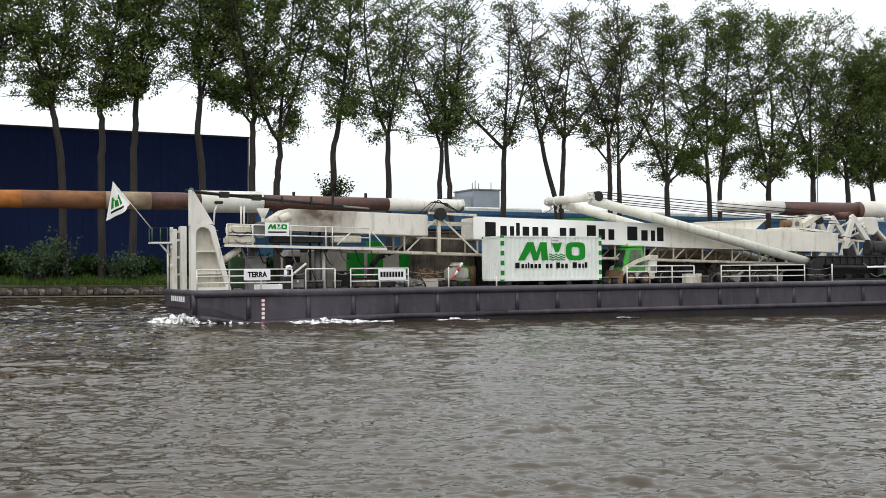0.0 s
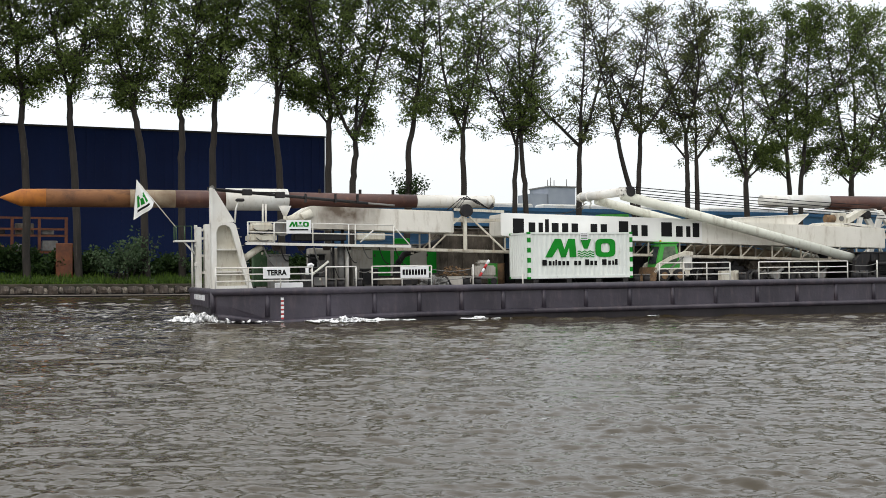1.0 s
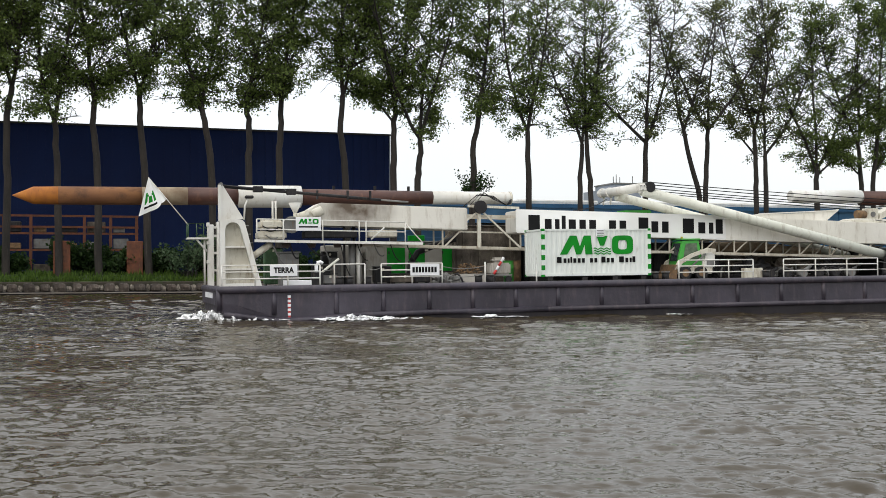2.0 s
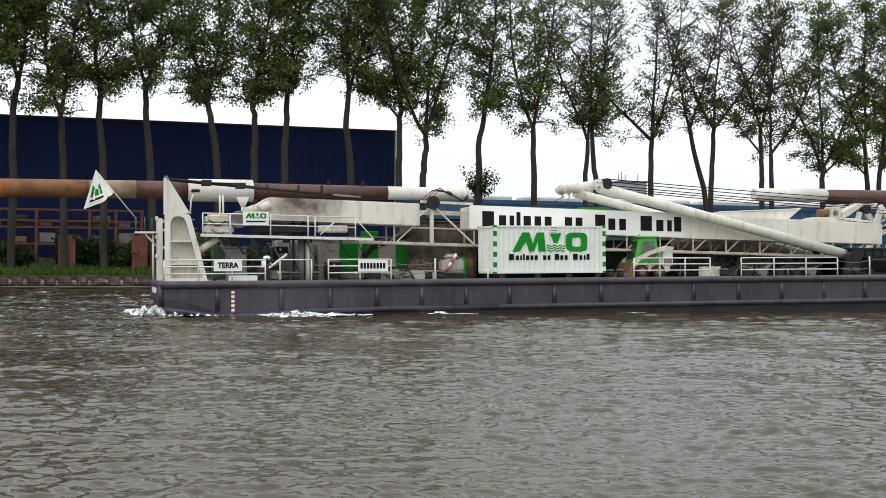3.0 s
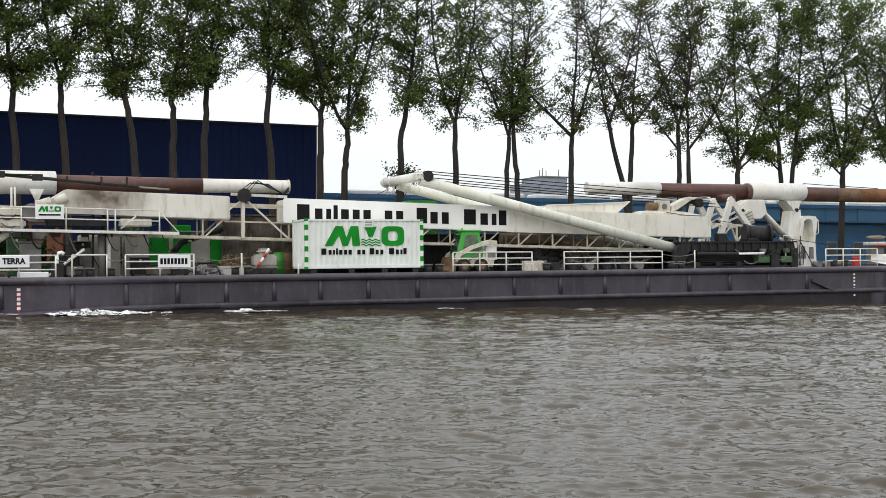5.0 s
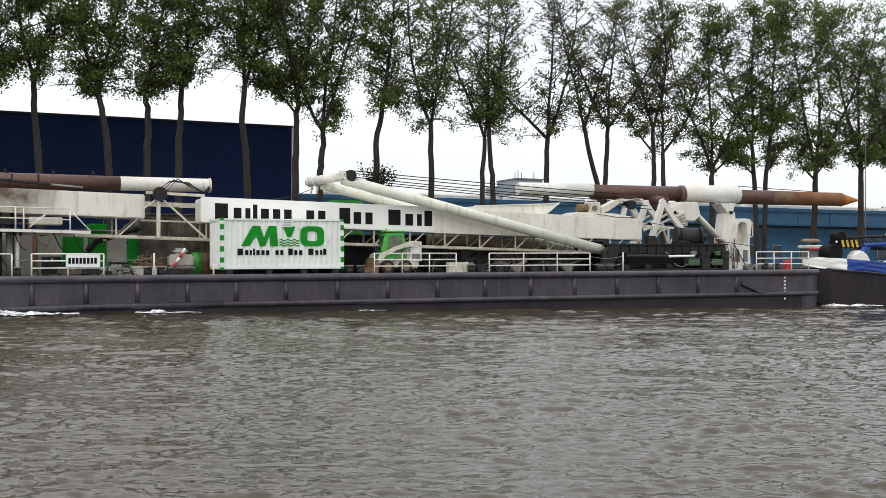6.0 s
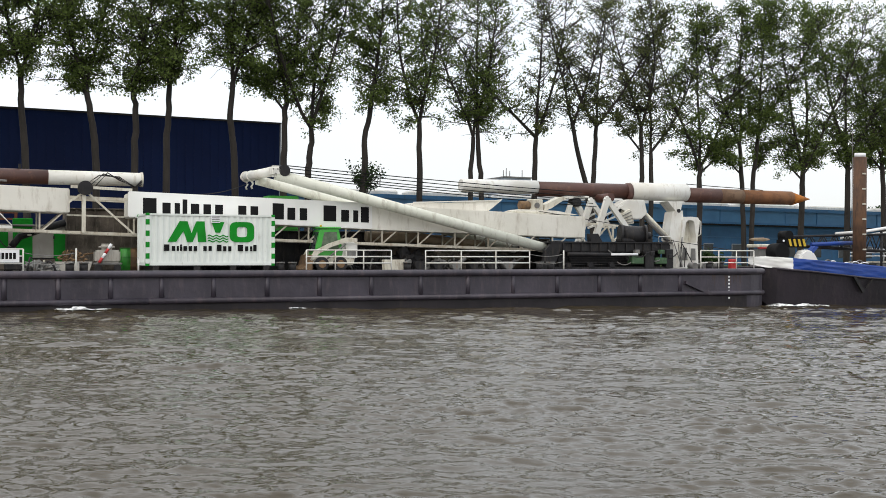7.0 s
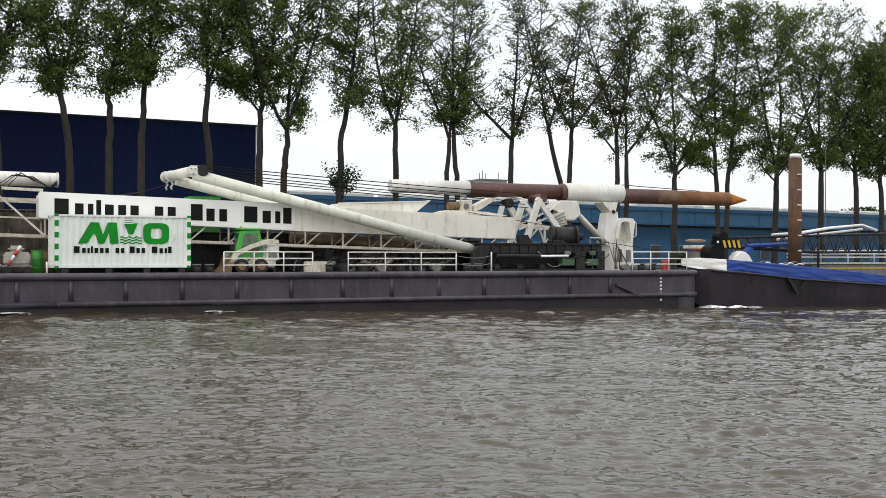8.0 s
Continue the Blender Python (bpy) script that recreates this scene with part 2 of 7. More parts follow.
def foam_material():
    m, n, l, p = nodes_of("white_water")
    p.inputs["Base Color"].default_value = (0.92, 0.93, 0.93, 1)
    p.inputs["Roughness"].default_value = 0.7
    co = n.new("ShaderNodeTexCoord")
    t = n.new("ShaderNodeTexNoise")
    t.inputs["Scale"].default_value, t.inputs["Detail"].default_value = 7, 8
    l.new(co.outputs["Object"], t.inputs[0])
    bp = n.new("ShaderNodeBump")
    bp.inputs["Strength"].default_value, bp.inputs["Distance"].default_value = 0.8, 0.05
    l.new(t.outputs[0], bp.inputs["Height"])
    l.new(bp.outputs[0], p.inputs["Normal"])
    # lacy: the water shows through the holes
    mp = n.new("ShaderNodeMapping")
    mp.inputs["Scale"].default_value = (0.5, 1.0, 1.0)
    l.new(co.outputs["Object"], mp.inputs[0])
    lace = n.new("ShaderNodeTexNoise")
    lace.inputs["Scale"].default_value, lace.inputs["Detail"].default_value = 3.2, 8
    lace.inputs["Roughness"].default_value = 0.65
    l.new(mp.outputs[0], lace.inputs[0])
    r = n.new("ShaderNodeMapRange")
    r.inputs[1].default_value, r.inputs[2].default_value = 0.40, 0.52
    l.new(lace.outputs[0], r.inputs[0])
    l.new(r.outputs[0], p.inputs["Alpha"])
    return m


M_FOAM = foam_material()


# ---- mesh helpers: all in the coordinates of the convoy or of the land ----
def box(bm, x0, x1, y0, y1, z0, z1):
    v = [bm.verts.new((x, y, z)) for x in (x0, x1) for y in (y0, y1) for z in (z0, z1)]
    for f in ((0, 1, 3, 2), (4, 6, 7, 5), (0, 4, 5, 1), (2, 3, 7, 6), (0, 2, 6, 4), (1, 5, 7, 3)):
        bm.faces.new([v[i] for i in f])
    return bm


def bevelled(x0, x1, y0, y1, z0, z1, r=0.02, seg=1):
    bm = box(bmesh.new(), x0, x1, y0, y1, z0, z1)
    bmesh.ops.bevel(bm, geom=bm.edges[:], offset=r, segments=seg, affect="EDGES")
    return bm


def rod(bm, a, b, r0, r1=None, seg=10, cap=True):
    """A round bar from a to b, tapering from r0 to r1."""
    r1 = r0 if r1 is None else r1
    a, b = Vector(a), Vector(b)
    q = (b - a).to_track_quat("Z", "Y")
    rings = []
    for c, r in ((a, r0), (b, r1)):
        rings.append([bm.verts.new(c + q @ Vector((r * math.cos(2 * math.pi * i / seg), r * math.sin(2 * math.pi * i / seg), 0))) for i in range(seg)])
    for i in range(seg):
        f = bm.faces.new((rings[0][i], rings[0][(i + 1) % seg], rings[1][(i + 1) % seg], rings[1][i]))
        f.smooth = True
    if cap:
        bm.faces.new(rings[0][::-1])
        bm.faces.new(rings[1])
    return bm


def lathe_x(bm, y, z, profile, seg=24):
    """A body turned about a line along x: profile of (x, radius)."""
    rings = []
    for x, r in profile:
        rings.append([bm.verts.new((x, y + r * math.cos(2 * math.pi * i / seg), z + r * math.sin(2 * math.pi * i / seg))) for i in range(seg)])
    for a, b in zip(rings, rings[1:]):
        for i in range(seg):
            f = bm.faces.new((a[i], a[(i + 1) % seg], b[(i + 1) % seg], b[i]))
            f.smooth = True
    bm.faces.new(rings[0])
    bm.faces.new(rings[-1][::-1])
    return bm


def beam(bm, a, b, w, h):
    """A square bar from a to b, w wide across y and h deep."""
    a, b = Vector(a), Vector(b)
    q = (b - a).to_track_quat("X", "Z")
    length = (b - a).length
    v = [bm.verts.new(a + q @ Vector((x, y, z))) for x in (0, length) for y in (-w / 2, w / 2) for z in (-h / 2, h / 2)]
    for f in ((0, 1, 3, 2), (4, 6, 7, 5), (0, 4, 5, 1), (2, 3, 7, 6), (0, 2, 6, 4), (1, 5, 7, 3)):
        bm.faces.new([v[i] for i in f])
    return bm


def slab(bm, outline, y0, y1):
    """A plate: an outline of (x, z) given a thickness from y0 to y1."""
    a = [bm.verts.new((x, y0, z)) for x, z in outline]
    b = [bm.verts.new((x, y1, z)) for x, z in outline]
    bm.faces.new(a)
    bm.faces.new(b[::-1])
    for i in range(len(a)):
        j = (i + 1) % len(a)
        bm.faces.new((a[i], b[i], b[j], a[j]))
    return bm


def wire(bm, pts, r, seg=6):
    """One round tube through the points."""
    pts = [Vector(q) for q in pts]
    rings = []
    for k, c in enumerate(pts):
        d = (pts[min(k + 1, len(pts) - 1)] - pts[max(k - 1, 0)]).normalized()
        q = d.to_track_quat("Z", "Y")
        rings.append([bm.verts.new(c + q @ Vector((r * math.cos(2 * math.pi * i / seg), r * math.sin(2 * math.pi * i / seg), 0))) for i in range(seg)])
    for a, b in zip(rings, rings[1:]):
        # start each ring at the vertex nearest to the last one's start, so that the tube does not twist
        s = min(range(seg), key=lambda i: (b[i].co - a[0].co).length)
        b[:] = b[s:] + b[:s]
        for i in range(seg):
            bm.faces.new((a[i], a[(i + 1) % seg], b[(i + 1) % seg], b[i])).smooth = True
    bm.faces.new(rings[0][::-1])
    bm.faces.new(rings[-1])
    return bm


def sag(a, b, drop, n=8):
    a, b = Vector(a), Vector(b)
    return [a.lerp(b, i / n) - Vector((0, 0, drop * 4 * (i / n) * (1 - i / n))) for i in range(n + 1)]


def thing(name, base, label, category, group="", ride=True):
    """An Empty at a thing's base. ride: it travels with the convoy; otherwise it stands on land."""
    ob = new(name)
    ob["bx"], ob["by"], ob["bz"] = base
    m = Matrix.Translation(base)
    ob.matrix_basis = (barge_pose(0) if ride else LAND) @ m
    if ride:
        RIDERS.append((ob, m))
    return tagged(ob, label, category, group)


def base_of(ob):
    while ob.parent:
        ob = ob.parent
    return Vector((ob["bx"], ob["by"], ob["bz"]))


def part(name, bm, material, parent, label=""):
    """Links a bmesh, built in the coordinates of convoy or land, as one mesh under its thing."""
    bmesh.ops.translate(bm, vec=-base_of(parent), verts=bm.verts[:])
    bmesh.ops.recalc_face_normals(bm, faces=bm.faces[:])
    me = bpy.data.meshes.new(name)
    bm.to_mesh(me)
    bm.free()
    me.materials.append(material)
    ob = new(name, me)
    ob.parent = parent
    if label:
        ob["label"] = label
    return ob


def raw(name, verts, faces, material, parent=None, smooth=False):
    me = bpy.data.meshes.new(name)
    me.from_pydata(verts, [], faces)
    me.materials.append(material)
    if smooth:
        me.polygons.foreach_set("use_smooth", [True] * len(me.polygons))
    ob = new(name, me)
    ob.parent = parent
    return ob


def lettering(name, text, size, x, y, z, material, parent, width):
    """Flat raised letters, centred at x, z on the plane y, fitted to a width."""
    cu = bpy.data.curves.new(name, "FONT")
    cu.body, cu.size, cu.extrude, cu.offset = text, size, 0.006, 0.014
    cu.align_x, cu.align_y = "CENTER", "CENTER"
    tmp = bpy.data.objects.new(name, cu)
    scene.collection.objects.link(tmp)
    me = bpy.data.meshes.new_from_object(tmp.evaluated_get(bpy.context.evaluated_depsgraph_get()))
    bpy.data.objects.remove(tmp)
    k = width / max(0.01, max(v.co.x for v in me.vertices) - min(v.co.x for v in me.vertices))
    b = base_of(parent)
    for v in me.vertices:
        v.co = Vector((x + v.co.x * k, y - v.co.z, z + v.co.y * 1.0)) - b
    me.materials.append(material)
    ob = new(name, me)
    ob.parent = parent
    return ob


# ---- the water: one sheet to the horizon, finer near the viewer ----
def build_water():
    # a fan of rows from the near bank outwards, finer close to the viewer
    tans = np.concatenate([[-90, -30, -12, -6, -3, -1.6, -1.0, -0.8], np.linspace(-0.68, 0.54, 430), [0.65, 0.8, 1.0, 1.6, 3, 6, 12, 30, 90]])
    ys = np.concatenate([[0.5, 2, 4, 6], np.geomspace(8.5, 128, 840), [132, 140, 160, 200, 300, 600, 1200, 2600]])
    gt, gy = np.meshgrid(tans, ys)
    gx = gt * gy
    gz = np.zeros_like(gx)
    rng = np.random.default_rng(4)
    # cat's-paws: wind patches that roughen or calm all the small waves together
    paws = 0.85 + 0.3 * np.sin(gx * 0.31 + gy * 0.42 + 1.5 * np.sin(gx * 0.11)) + 0.25 * np.sin(gx * 0.17 - gy * 0.63 + 1.0 + np.sin(gy * 0.2)) + 0.2 * np.sin(gx * 0.9 + gy * 1.7 + 2.0)
    paws = np.clip(0.45 + 0.65 * paws, 0.7, 1.45)
    lams = np.geomspace(0.13, 7, 86)
    for lam in lams:
        a = rng.normal(1.5, 0.52)
        # most of the steepness lies in waves of a quarter of a metre to one metre
        slope = 0.010 + 0.047 * math.exp(-(math.log(lam / 0.32) / 0.95) ** 2)
        if lam >= 1.2:
            # the longer chop builds up away from the near bank
            slope = slope * np.clip(gy / 30, 0.8, 1.1)
        if 0.6 < lam < 3:
            slope = slope + 0.028 * np.clip((gy - 34) / 50, 0, 1)
        k = 2 * math.pi / lam
        phase = k * (math.cos(a) * gx + math.sin(a) * gy) + rng.uniform(0, 6.28)
        # gusts: patches of stronger and weaker chop
        gust = 0.9 + 0.35 * np.sin(gx * rng.uniform(0.05, 0.22) + gy * rng.uniform(0.05, 0.22) + rng.uniform(0, 6.28))
        keep = np.clip(lam / (0.0032 * gy * 3.0), 0, 1) ** 2 if lam < 2.5 else 1.0
        gz += slope / k * gust * paws * keep * (np.sin(phase) + 0.3 * np.cos(2 * phase))
    gz *= np.clip((150 - gy) / 20, 0, 1) * np.clip((3 - np.abs(gt)) / 2, 0, 1) * np.clip(gy / 7, 0, 1)
    w = len(tans)
    verts = np.stack([gx, gy, gz], -1).reshape(-1, 3)
    i = np.arange((len(ys) - 1) * w).reshape(-1, w)[:, :-1].ravel()
    faces = np.stack([i, i + 1, i + w + 1, i + w], -1)
    ob = raw("water", verts.tolist(), faces.tolist(), M_WATER, smooth=True)
    return tagged(ob, "choppy grey-brown canal water under an overcast sky", "water", kind="structure")


WATER = build_water()


# ---- the far bank ----
def build_bank():
    prof = [(122.9, -1.0), (123.0, 0.75), (123.4, 1.25), (124.6, 1.5), (127, 2.0), (131, 2.4), (140, 2.5), (400, 2.5), (2600, 3.0)]
    us = np.concatenate([np.linspace(-1500, -60, 8), np.linspace(-50, 170, 221), np.linspace(180, 3200, 10)])
    verts, faces = [], []
    for u in us:
        for k, (y, z) in enumerate(prof):
            zz = z + (0.22 * noise.noise((u * 0.35, y * 0.5, 0)) if 2 <= k <= 5 else 0)
            verts.append((u, y, zz))
    n = len(prof)
    for i in range(len(us) - 1):
        for k in range(n - 1):
            a = i * n + k
            faces.append((a, a + n, a + n + 1, a + 1))
    ob = raw("ground", verts, faces, M_GRASS, smooth=True)
    ob.matrix_basis = LAND
    tagged(ob, "grassy canal bank behind a stone revetment", "ground", kind="structure")
    for y0, y1, nm in ((122.35, 122.62, "waling"),):
        bm = box(bmesh.new(), -60, 160, y0, y1, 0.16, 0.27)
        wb = new(nm)
        wb["bx"], wb["by"], wb["bz"] = 0, 0, 0
        wb.matrix_basis = LAND
        tagged(wb, "timber waling along the foot of the bank", "edge beam", kind="structure")
        part("beam", bm, M_WOOD, wb)
    return ob


GROUND = build_bank()


# near bank, behind and under the viewer
def build_near_bank():
    bm = bmesh.new()
    box(bm, -400, 400, -300, 1.6, -1.0, 0.6)
    me = bpy.data.meshes.new("near_bank")
    bm.to_mesh(me)
    bm.free()
    me.materials.append(M_GRASS)
    ob = new("near_bank", me)
    tagged(ob, "grass bank on which the viewer stands", "ground", kind="structure")


build_near_bank()


# ---- buildings across the water ----
def build_hall():
    top = 19.45
    y = 141.0
    hall = thing("industrial_hall", (0, y, 2.5), "tall windowless hall with dark navy ribbed cladding", "hall", ride=False)
    bm = bmesh.new()
    box(bm, -90, 36.6, y, y + 60, 2.5, top)
    part("core", bm, M_NAVY, hall)
    x = -45.0
    bm = bmesh.new()
    for i in range(82):
        box(bm, x + i, x + i + 0.55, y - 0.05, y - 0.004, 2.5, top - 0.1)
    part("cladding_ribs", bm, M_NAVY, hall)
    part("roof_trim", box(bmesh.new(), -90, 36.8, y - 0.12, y + 60.1, top, top + 0.22), M_DARK, hall)
    bm = box(bmesh.new(), 36.6, 36.74, y - 0.16, y + 0.1, 2.5, top)
    part("corner_flashing", bm, M_FAR, hall, "pale metal corner flashing")


def build_low_hall():
    y = 150.0
    low = thing("low_blue_shed", (90, y, 2.5), "long low blue shed with a stepped eave and pale rooflights", "shed", ride=False)
    part("wall", box(bmesh.new(), 38, 330, y + 0.8, y + 40, 2.5, 9.0), M_BLUE, low)
    part("eave_band", bevelled(38, 330, y - 0.4, y + 41, 9.1, 11.6, 0.08), M_BLUE_DARK, low)
    part("gutter", box(bmesh.new(), 38, 330, y - 0.6, y - 0.41, 11.2, 11.75), M_BLUE, low)
    part("lower_rail", box(bmesh.new(), 38, 330, y - 0.55, y - 0.41, 9.0, 9.3), M_BLUE, low)
    for i in range(46):
        u = 40 + i * 6.3
        part("pilaster", box(bmesh.new(), u, u + 0.18, y - 0.5, y - 0.41, 9.3, 11.2), M_BLUE, low)
    # solid dark strip drawn in for the shade below the eave band
    part("eave_shade_strip", box(bmesh.new(), 38, 330, y - 0.1, y + 0.79, 8.78, 9.0), M_DARK, low, "dark strip standing in for the shade under the eave")
    part("wall_rail", box(bmesh.new(), 38, 330, y + 0.70, y + 0.796, 6.9, 7.05), M_BLUE_DARK, low)
    for i in range(22):
        u = 48.6 + i * 5.33
        win = part("window", box(bmesh.new(), u, u + 1.7, y + 0.70, y + 0.796, 4.0, 5.8), M_GLASS, low, "dark window")
        part("window_frame", box(bmesh.new(), u - 0.12, u + 1.82, y + 0.66, y + 0.698, 5.8, 5.95), M_FAR, win)
        part("window_post", box(bmesh.new(), u - 0.14, u - 0.02, y + 0.66, y + 0.698, 4.0, 5.79), M_FAR, win)
    for i in range(20):
        u = 44 + i * 14
        part("rooflight", bevelled(u, u + 12.4, y + 1.5, y + 4.5, 11.6, 12.45, 0.2), M_WHITE, low, "pale rooflight")


def build_far_block():
    y = 320.0
    b = thing("distant_tower_block", (158, y, 2.5), "distant grey flat-roofed block with roof masts", "building", ride=False)
    part("tower", box(bmesh.new(), 154, 163, y, y + 14, 2.5, 29.0), M_FAR, b)
    part("wing", box(bmesh.new(), 149, 153.9, y + 1, y + 12, 2.5, 27.0), M_FAR, b)
    part("parapet", box(bmesh.new(), 153.7, 163.3, y - 0.3, y + 14.3, 29.0, 29.4), M_STEEL, b)
    for u, h in ((155.0, 31.5), (156.0, 32.2), (157.2, 31.4), (161.5, 31.8)):
        part("mast", rod(bmesh.new(), (u, y + 3, 29.4), (u, y + 3, h), 0.14, seg=6), M_STEEL, b)


def build_rack():
    y = 131.5
    rack = thing("steel_rack", (0, y, 2.4), "orange steel storage rack on the bank", "rack", ride=False)
    for i in range(8):
        u = -14 + i * 2.75
        part("upright", box(bmesh.new(), u, u + 0.3, y, y + 0.3, 2.4, 8.5), M_ORANGE_STEEL, rack)
    for z in (4.6, 6.4, 7.1, 8.3):
        part("cross_beam", box(bmesh.new(), -14, 5.6, y + 0.08, y + 0.22, z, z + 0.22), M_ORANGE_STEEL, rack)
    for u in (-3.2, 4.2):
        part("panel", bevelled(u, u + 1.7, y - 4.3, y - 4.1, 1.9, 5.6, 0.05), M_ORANGE_STEEL, rack, "rust-orange steel panel")
        part("panel_strut", beam(bmesh.new(), (u + 0.8, y - 4.1, 5.5), (u + 0.8, y, 5.5), 0.1, 0.1), M_ORANGE_STEEL, rack)
    rng = random.Random(31)
    for i in range(7):
        u = -13.6 + i * 2.75
        for z in (2.4, 4.84, 6.64):
            w, h = rng.uniform(1.2, 2.0), rng.uniform(0.5, 1.2)
            part("crate", bevelled(u, u + w, y + 0.4, y + 1.4, z, z + h, 0.08), rng.choice((M_GRIMY, M_DARK, M_STEEL, M_ROPE)), rack)


def build_slim_pole():
    y = 124.9
    p = thing("slim_pole", (113.2, y, 1.5), "slim grey pole standing on the canal bank", "pole", ride=False)
    part("shaft", rod(bmesh.new(), (113.2, y, 1.3), (113.2, y, 21.0), 0.09, 0.05, 8), M_STEEL, p)
    part("collar", rod(bmesh.new(), (113.2, y, 1.3), (113.2, y, 1.9), 0.14, seg=10), M_STEEL, p)


build_slim_pole()
build_hall()
build_low_hall()
build_far_block()
build_rack()


# ---- poplars along the far bank ----
def limb(verts, faces, pts, r0, r1, seg=7):
    base = len(verts)
    n = len(pts)
    for k, p in enumerate(pts):
        d = (pts[min(k + 1, n - 1)] - pts[max(k - 1, 0)]).normalized()
        q = Vector((0, 0, 1)).rotation_difference(d)
        r = r0 + (r1 - r0) * k / (n - 1)
        for i in range(seg):
            a = 2 * math.pi * i / seg
            verts.append(p + q @ Vector((r * math.cos(a), r * math.sin(a), 0)))
    for k in range(n - 1):
        for i in range(seg):
            a, b = base + k * seg + i, base + k * seg + (i + 1) % seg
            faces.append((a, b, b + seg, a + seg))


def grow(rng, start, way, length, wobble, lift, n=6):
    pts, p, d = [start.copy()], start.copy(), way.normalized()
    for k in range(n):
        d = (d + Vector((rng.gauss(0, wobble), rng.gauss(0, wobble), lift))).normalized()
        p = p + d * (length / n)
        pts.append(p.copy())
    return pts


def leaf_cloud(rng, spots, per, spread, size):
    """Small folded leaves scattered round the twig tips."""
    k = len(spots) * per
    g = np.random.default_rng(rng.randrange(10 ** 6))
    c = np.repeat(np.array([tuple(s) for s in spots]), per, axis=0) + g.normal(0, 1, (k, 3)) * np.array([spread, spread, spread * 0.8])
    a = g.normal(0, 1, (k, 3))
    a /= np.linalg.norm(a, axis=1)[:, None]
    b = np.cross(a, g.normal(0, 1, (k, 3)))
    b /= np.linalg.norm(b, axis=1)[:, None]
    s = (size * g.uniform(0.6, 1.4, k))[:, None]
    v = np.stack([c - a * s, c - b * s * 0.6, c + a * s, c + b * s * 0.6], 1).reshape(-1, 3)
    f = np.arange(4 * k).reshape(-1, 4)
    return v.tolist(), f.tolist()


def poplar(u, way, limbs, top, radius, leaf_low, leaf_high, dry, seed, text, low_limbs=(), girth=0.42):
    """A tall poplar at u along the bank. way: (height, sideways) of the trunk up to its fork; limbs: the leaders' leans in degrees;
    low_limbs: (height, lean, length) of single limbs below the crown; leaf_low and leaf_high: how full the crown is below and above."""
    rng = random.Random(seed)
    tree = new("poplar_tree")
    verts, faces, tips = [], [], []
    knots = [(-0.3, 0.0)] + [(z - 2.1, du) for z, du in way]
    depth = rng.uniform(-0.5, 0.5)
    trunk = []
    for (z0, d0), (z1, d1) in zip(knots, knots[1:]):
        for k in range(4):
            f = k / 4
            trunk.append(Vector((d0 + (d1 - d0) * f + rng.gauss(0, 0.05), depth * (z0 + (z1 - z0) * f) / 15, z0 + (z1 - z0) * f)))
    trunk.append(Vector((knots[-1][1], depth, knots[-1][0])))
    limb(verts, faces, trunk, girth, girth * 0.68, 9)
    fork = trunk[-1]
    rise = top - 2.1 - fork.z

    def leafy(p):
        h = min(1, max(0, (p.z - fork.z) / rise))
        return leaf_low + (leaf_high - leaf_low) * h

    def spray(start, way_out, reach, thick, lift=0.05):
        br = grow(rng, start, way_out, reach, 0.16, lift, 5)
        limb(verts, faces, br, thick, 0.024, 5)
        full = rng.choice((0.1, 0.35, 0.85, 1.3))
        mine = [br[2], br[3], br[4], br[5]]
        for m in (1, 2, 3, 4):
            tw = grow(rng, br[m], Vector((rng.gauss(0, 1), rng.gauss(0, 1), rng.gauss(0.05, 0.6))), reach * 0.42, 0.3, -0.05, 3)
            limb(verts, faces, tw, 0.030, 0.013, 4)
            mine += [tw[2], tw[3]]
        tips.extend(p for p in mine if rng.random() < leafy(p) * full)

    many = len(limbs)
    for j, lean in enumerate(limbs):
        a = radians(lean * 1.3)
        out = Vector((math.sin(a), rng.uniform(-0.3, 0.3) * (1 if many > 1 else 0.2), math.cos(a)))
        lead = grow(rng, fork, out, rise * rng.uniform(0.95, 1.04) / max(0.75, math.cos(a * 0.6)), 0.06, 0.035 + 0.05 * abs(math.sin(a)), 10)
        limb(verts, faces, lead, girth * (0.66 if many == 1 else 0.52), 0.035, 7)
        for k in range(1 if many == 1 else 2, len(lead)):
            f = k / (len(lead) - 1)
            for _ in range((7, 5, 3, 3)[many - 1]):
                a2 = rng.uniform(0, 6.283)
                reach = radius * (0.5 + 0.95 * math.sin(math.pi * min(1, 0.11 + f * 0.70))) * rng.uniform(0.45, 1.15)
                spray(lead[k].lerp(lead[k - 1], rng.random()), Vector((math.cos(a2), math.sin(a2), rng.uniform(0.15, 1.0))), reach, 0.092 * (1.15 - f * 0.6))
        tips += [lead[-1], lead[-2]]
    for z, lean, length in low_limbs:
        a = radians(lean)
        start = min(trunk, key=lambda p: abs(p.z - z + 2.1))
        lo = grow(rng, start, Vector((math.sin(a), rng.uniform(-0.2, 0.2), math.cos(a))), length, 0.06, 0.05, 6)
        limb(verts, faces, lo, 0.16, 0.04, 6)
        for k in (2, 3, 4, 5, 6):
            for _ in range(3):
                a2 = rng.uniform(0, 6.283)
                spray(lo[k], Vector((math.cos(a2), math.sin(a2), rng.uniform(-0.1, 0.8))), radius * rng.uniform(0.3, 0.6), 0.05)
    # drooping sprays round the foot of the crown
    for _ in range(10):
        a2 = rng.uniform(0, 6.283)
        s = fork + Vector((0, 0, rng.random() * rise * 0.2))
        spray(s, Vector((math.cos(a2), math.sin(a2), 0.35)), radius * rng.uniform(0.6, 1.35), 0.06, -0.11)
    raw("trunk", verts, faces, M_BARK, tree, smooth=True)
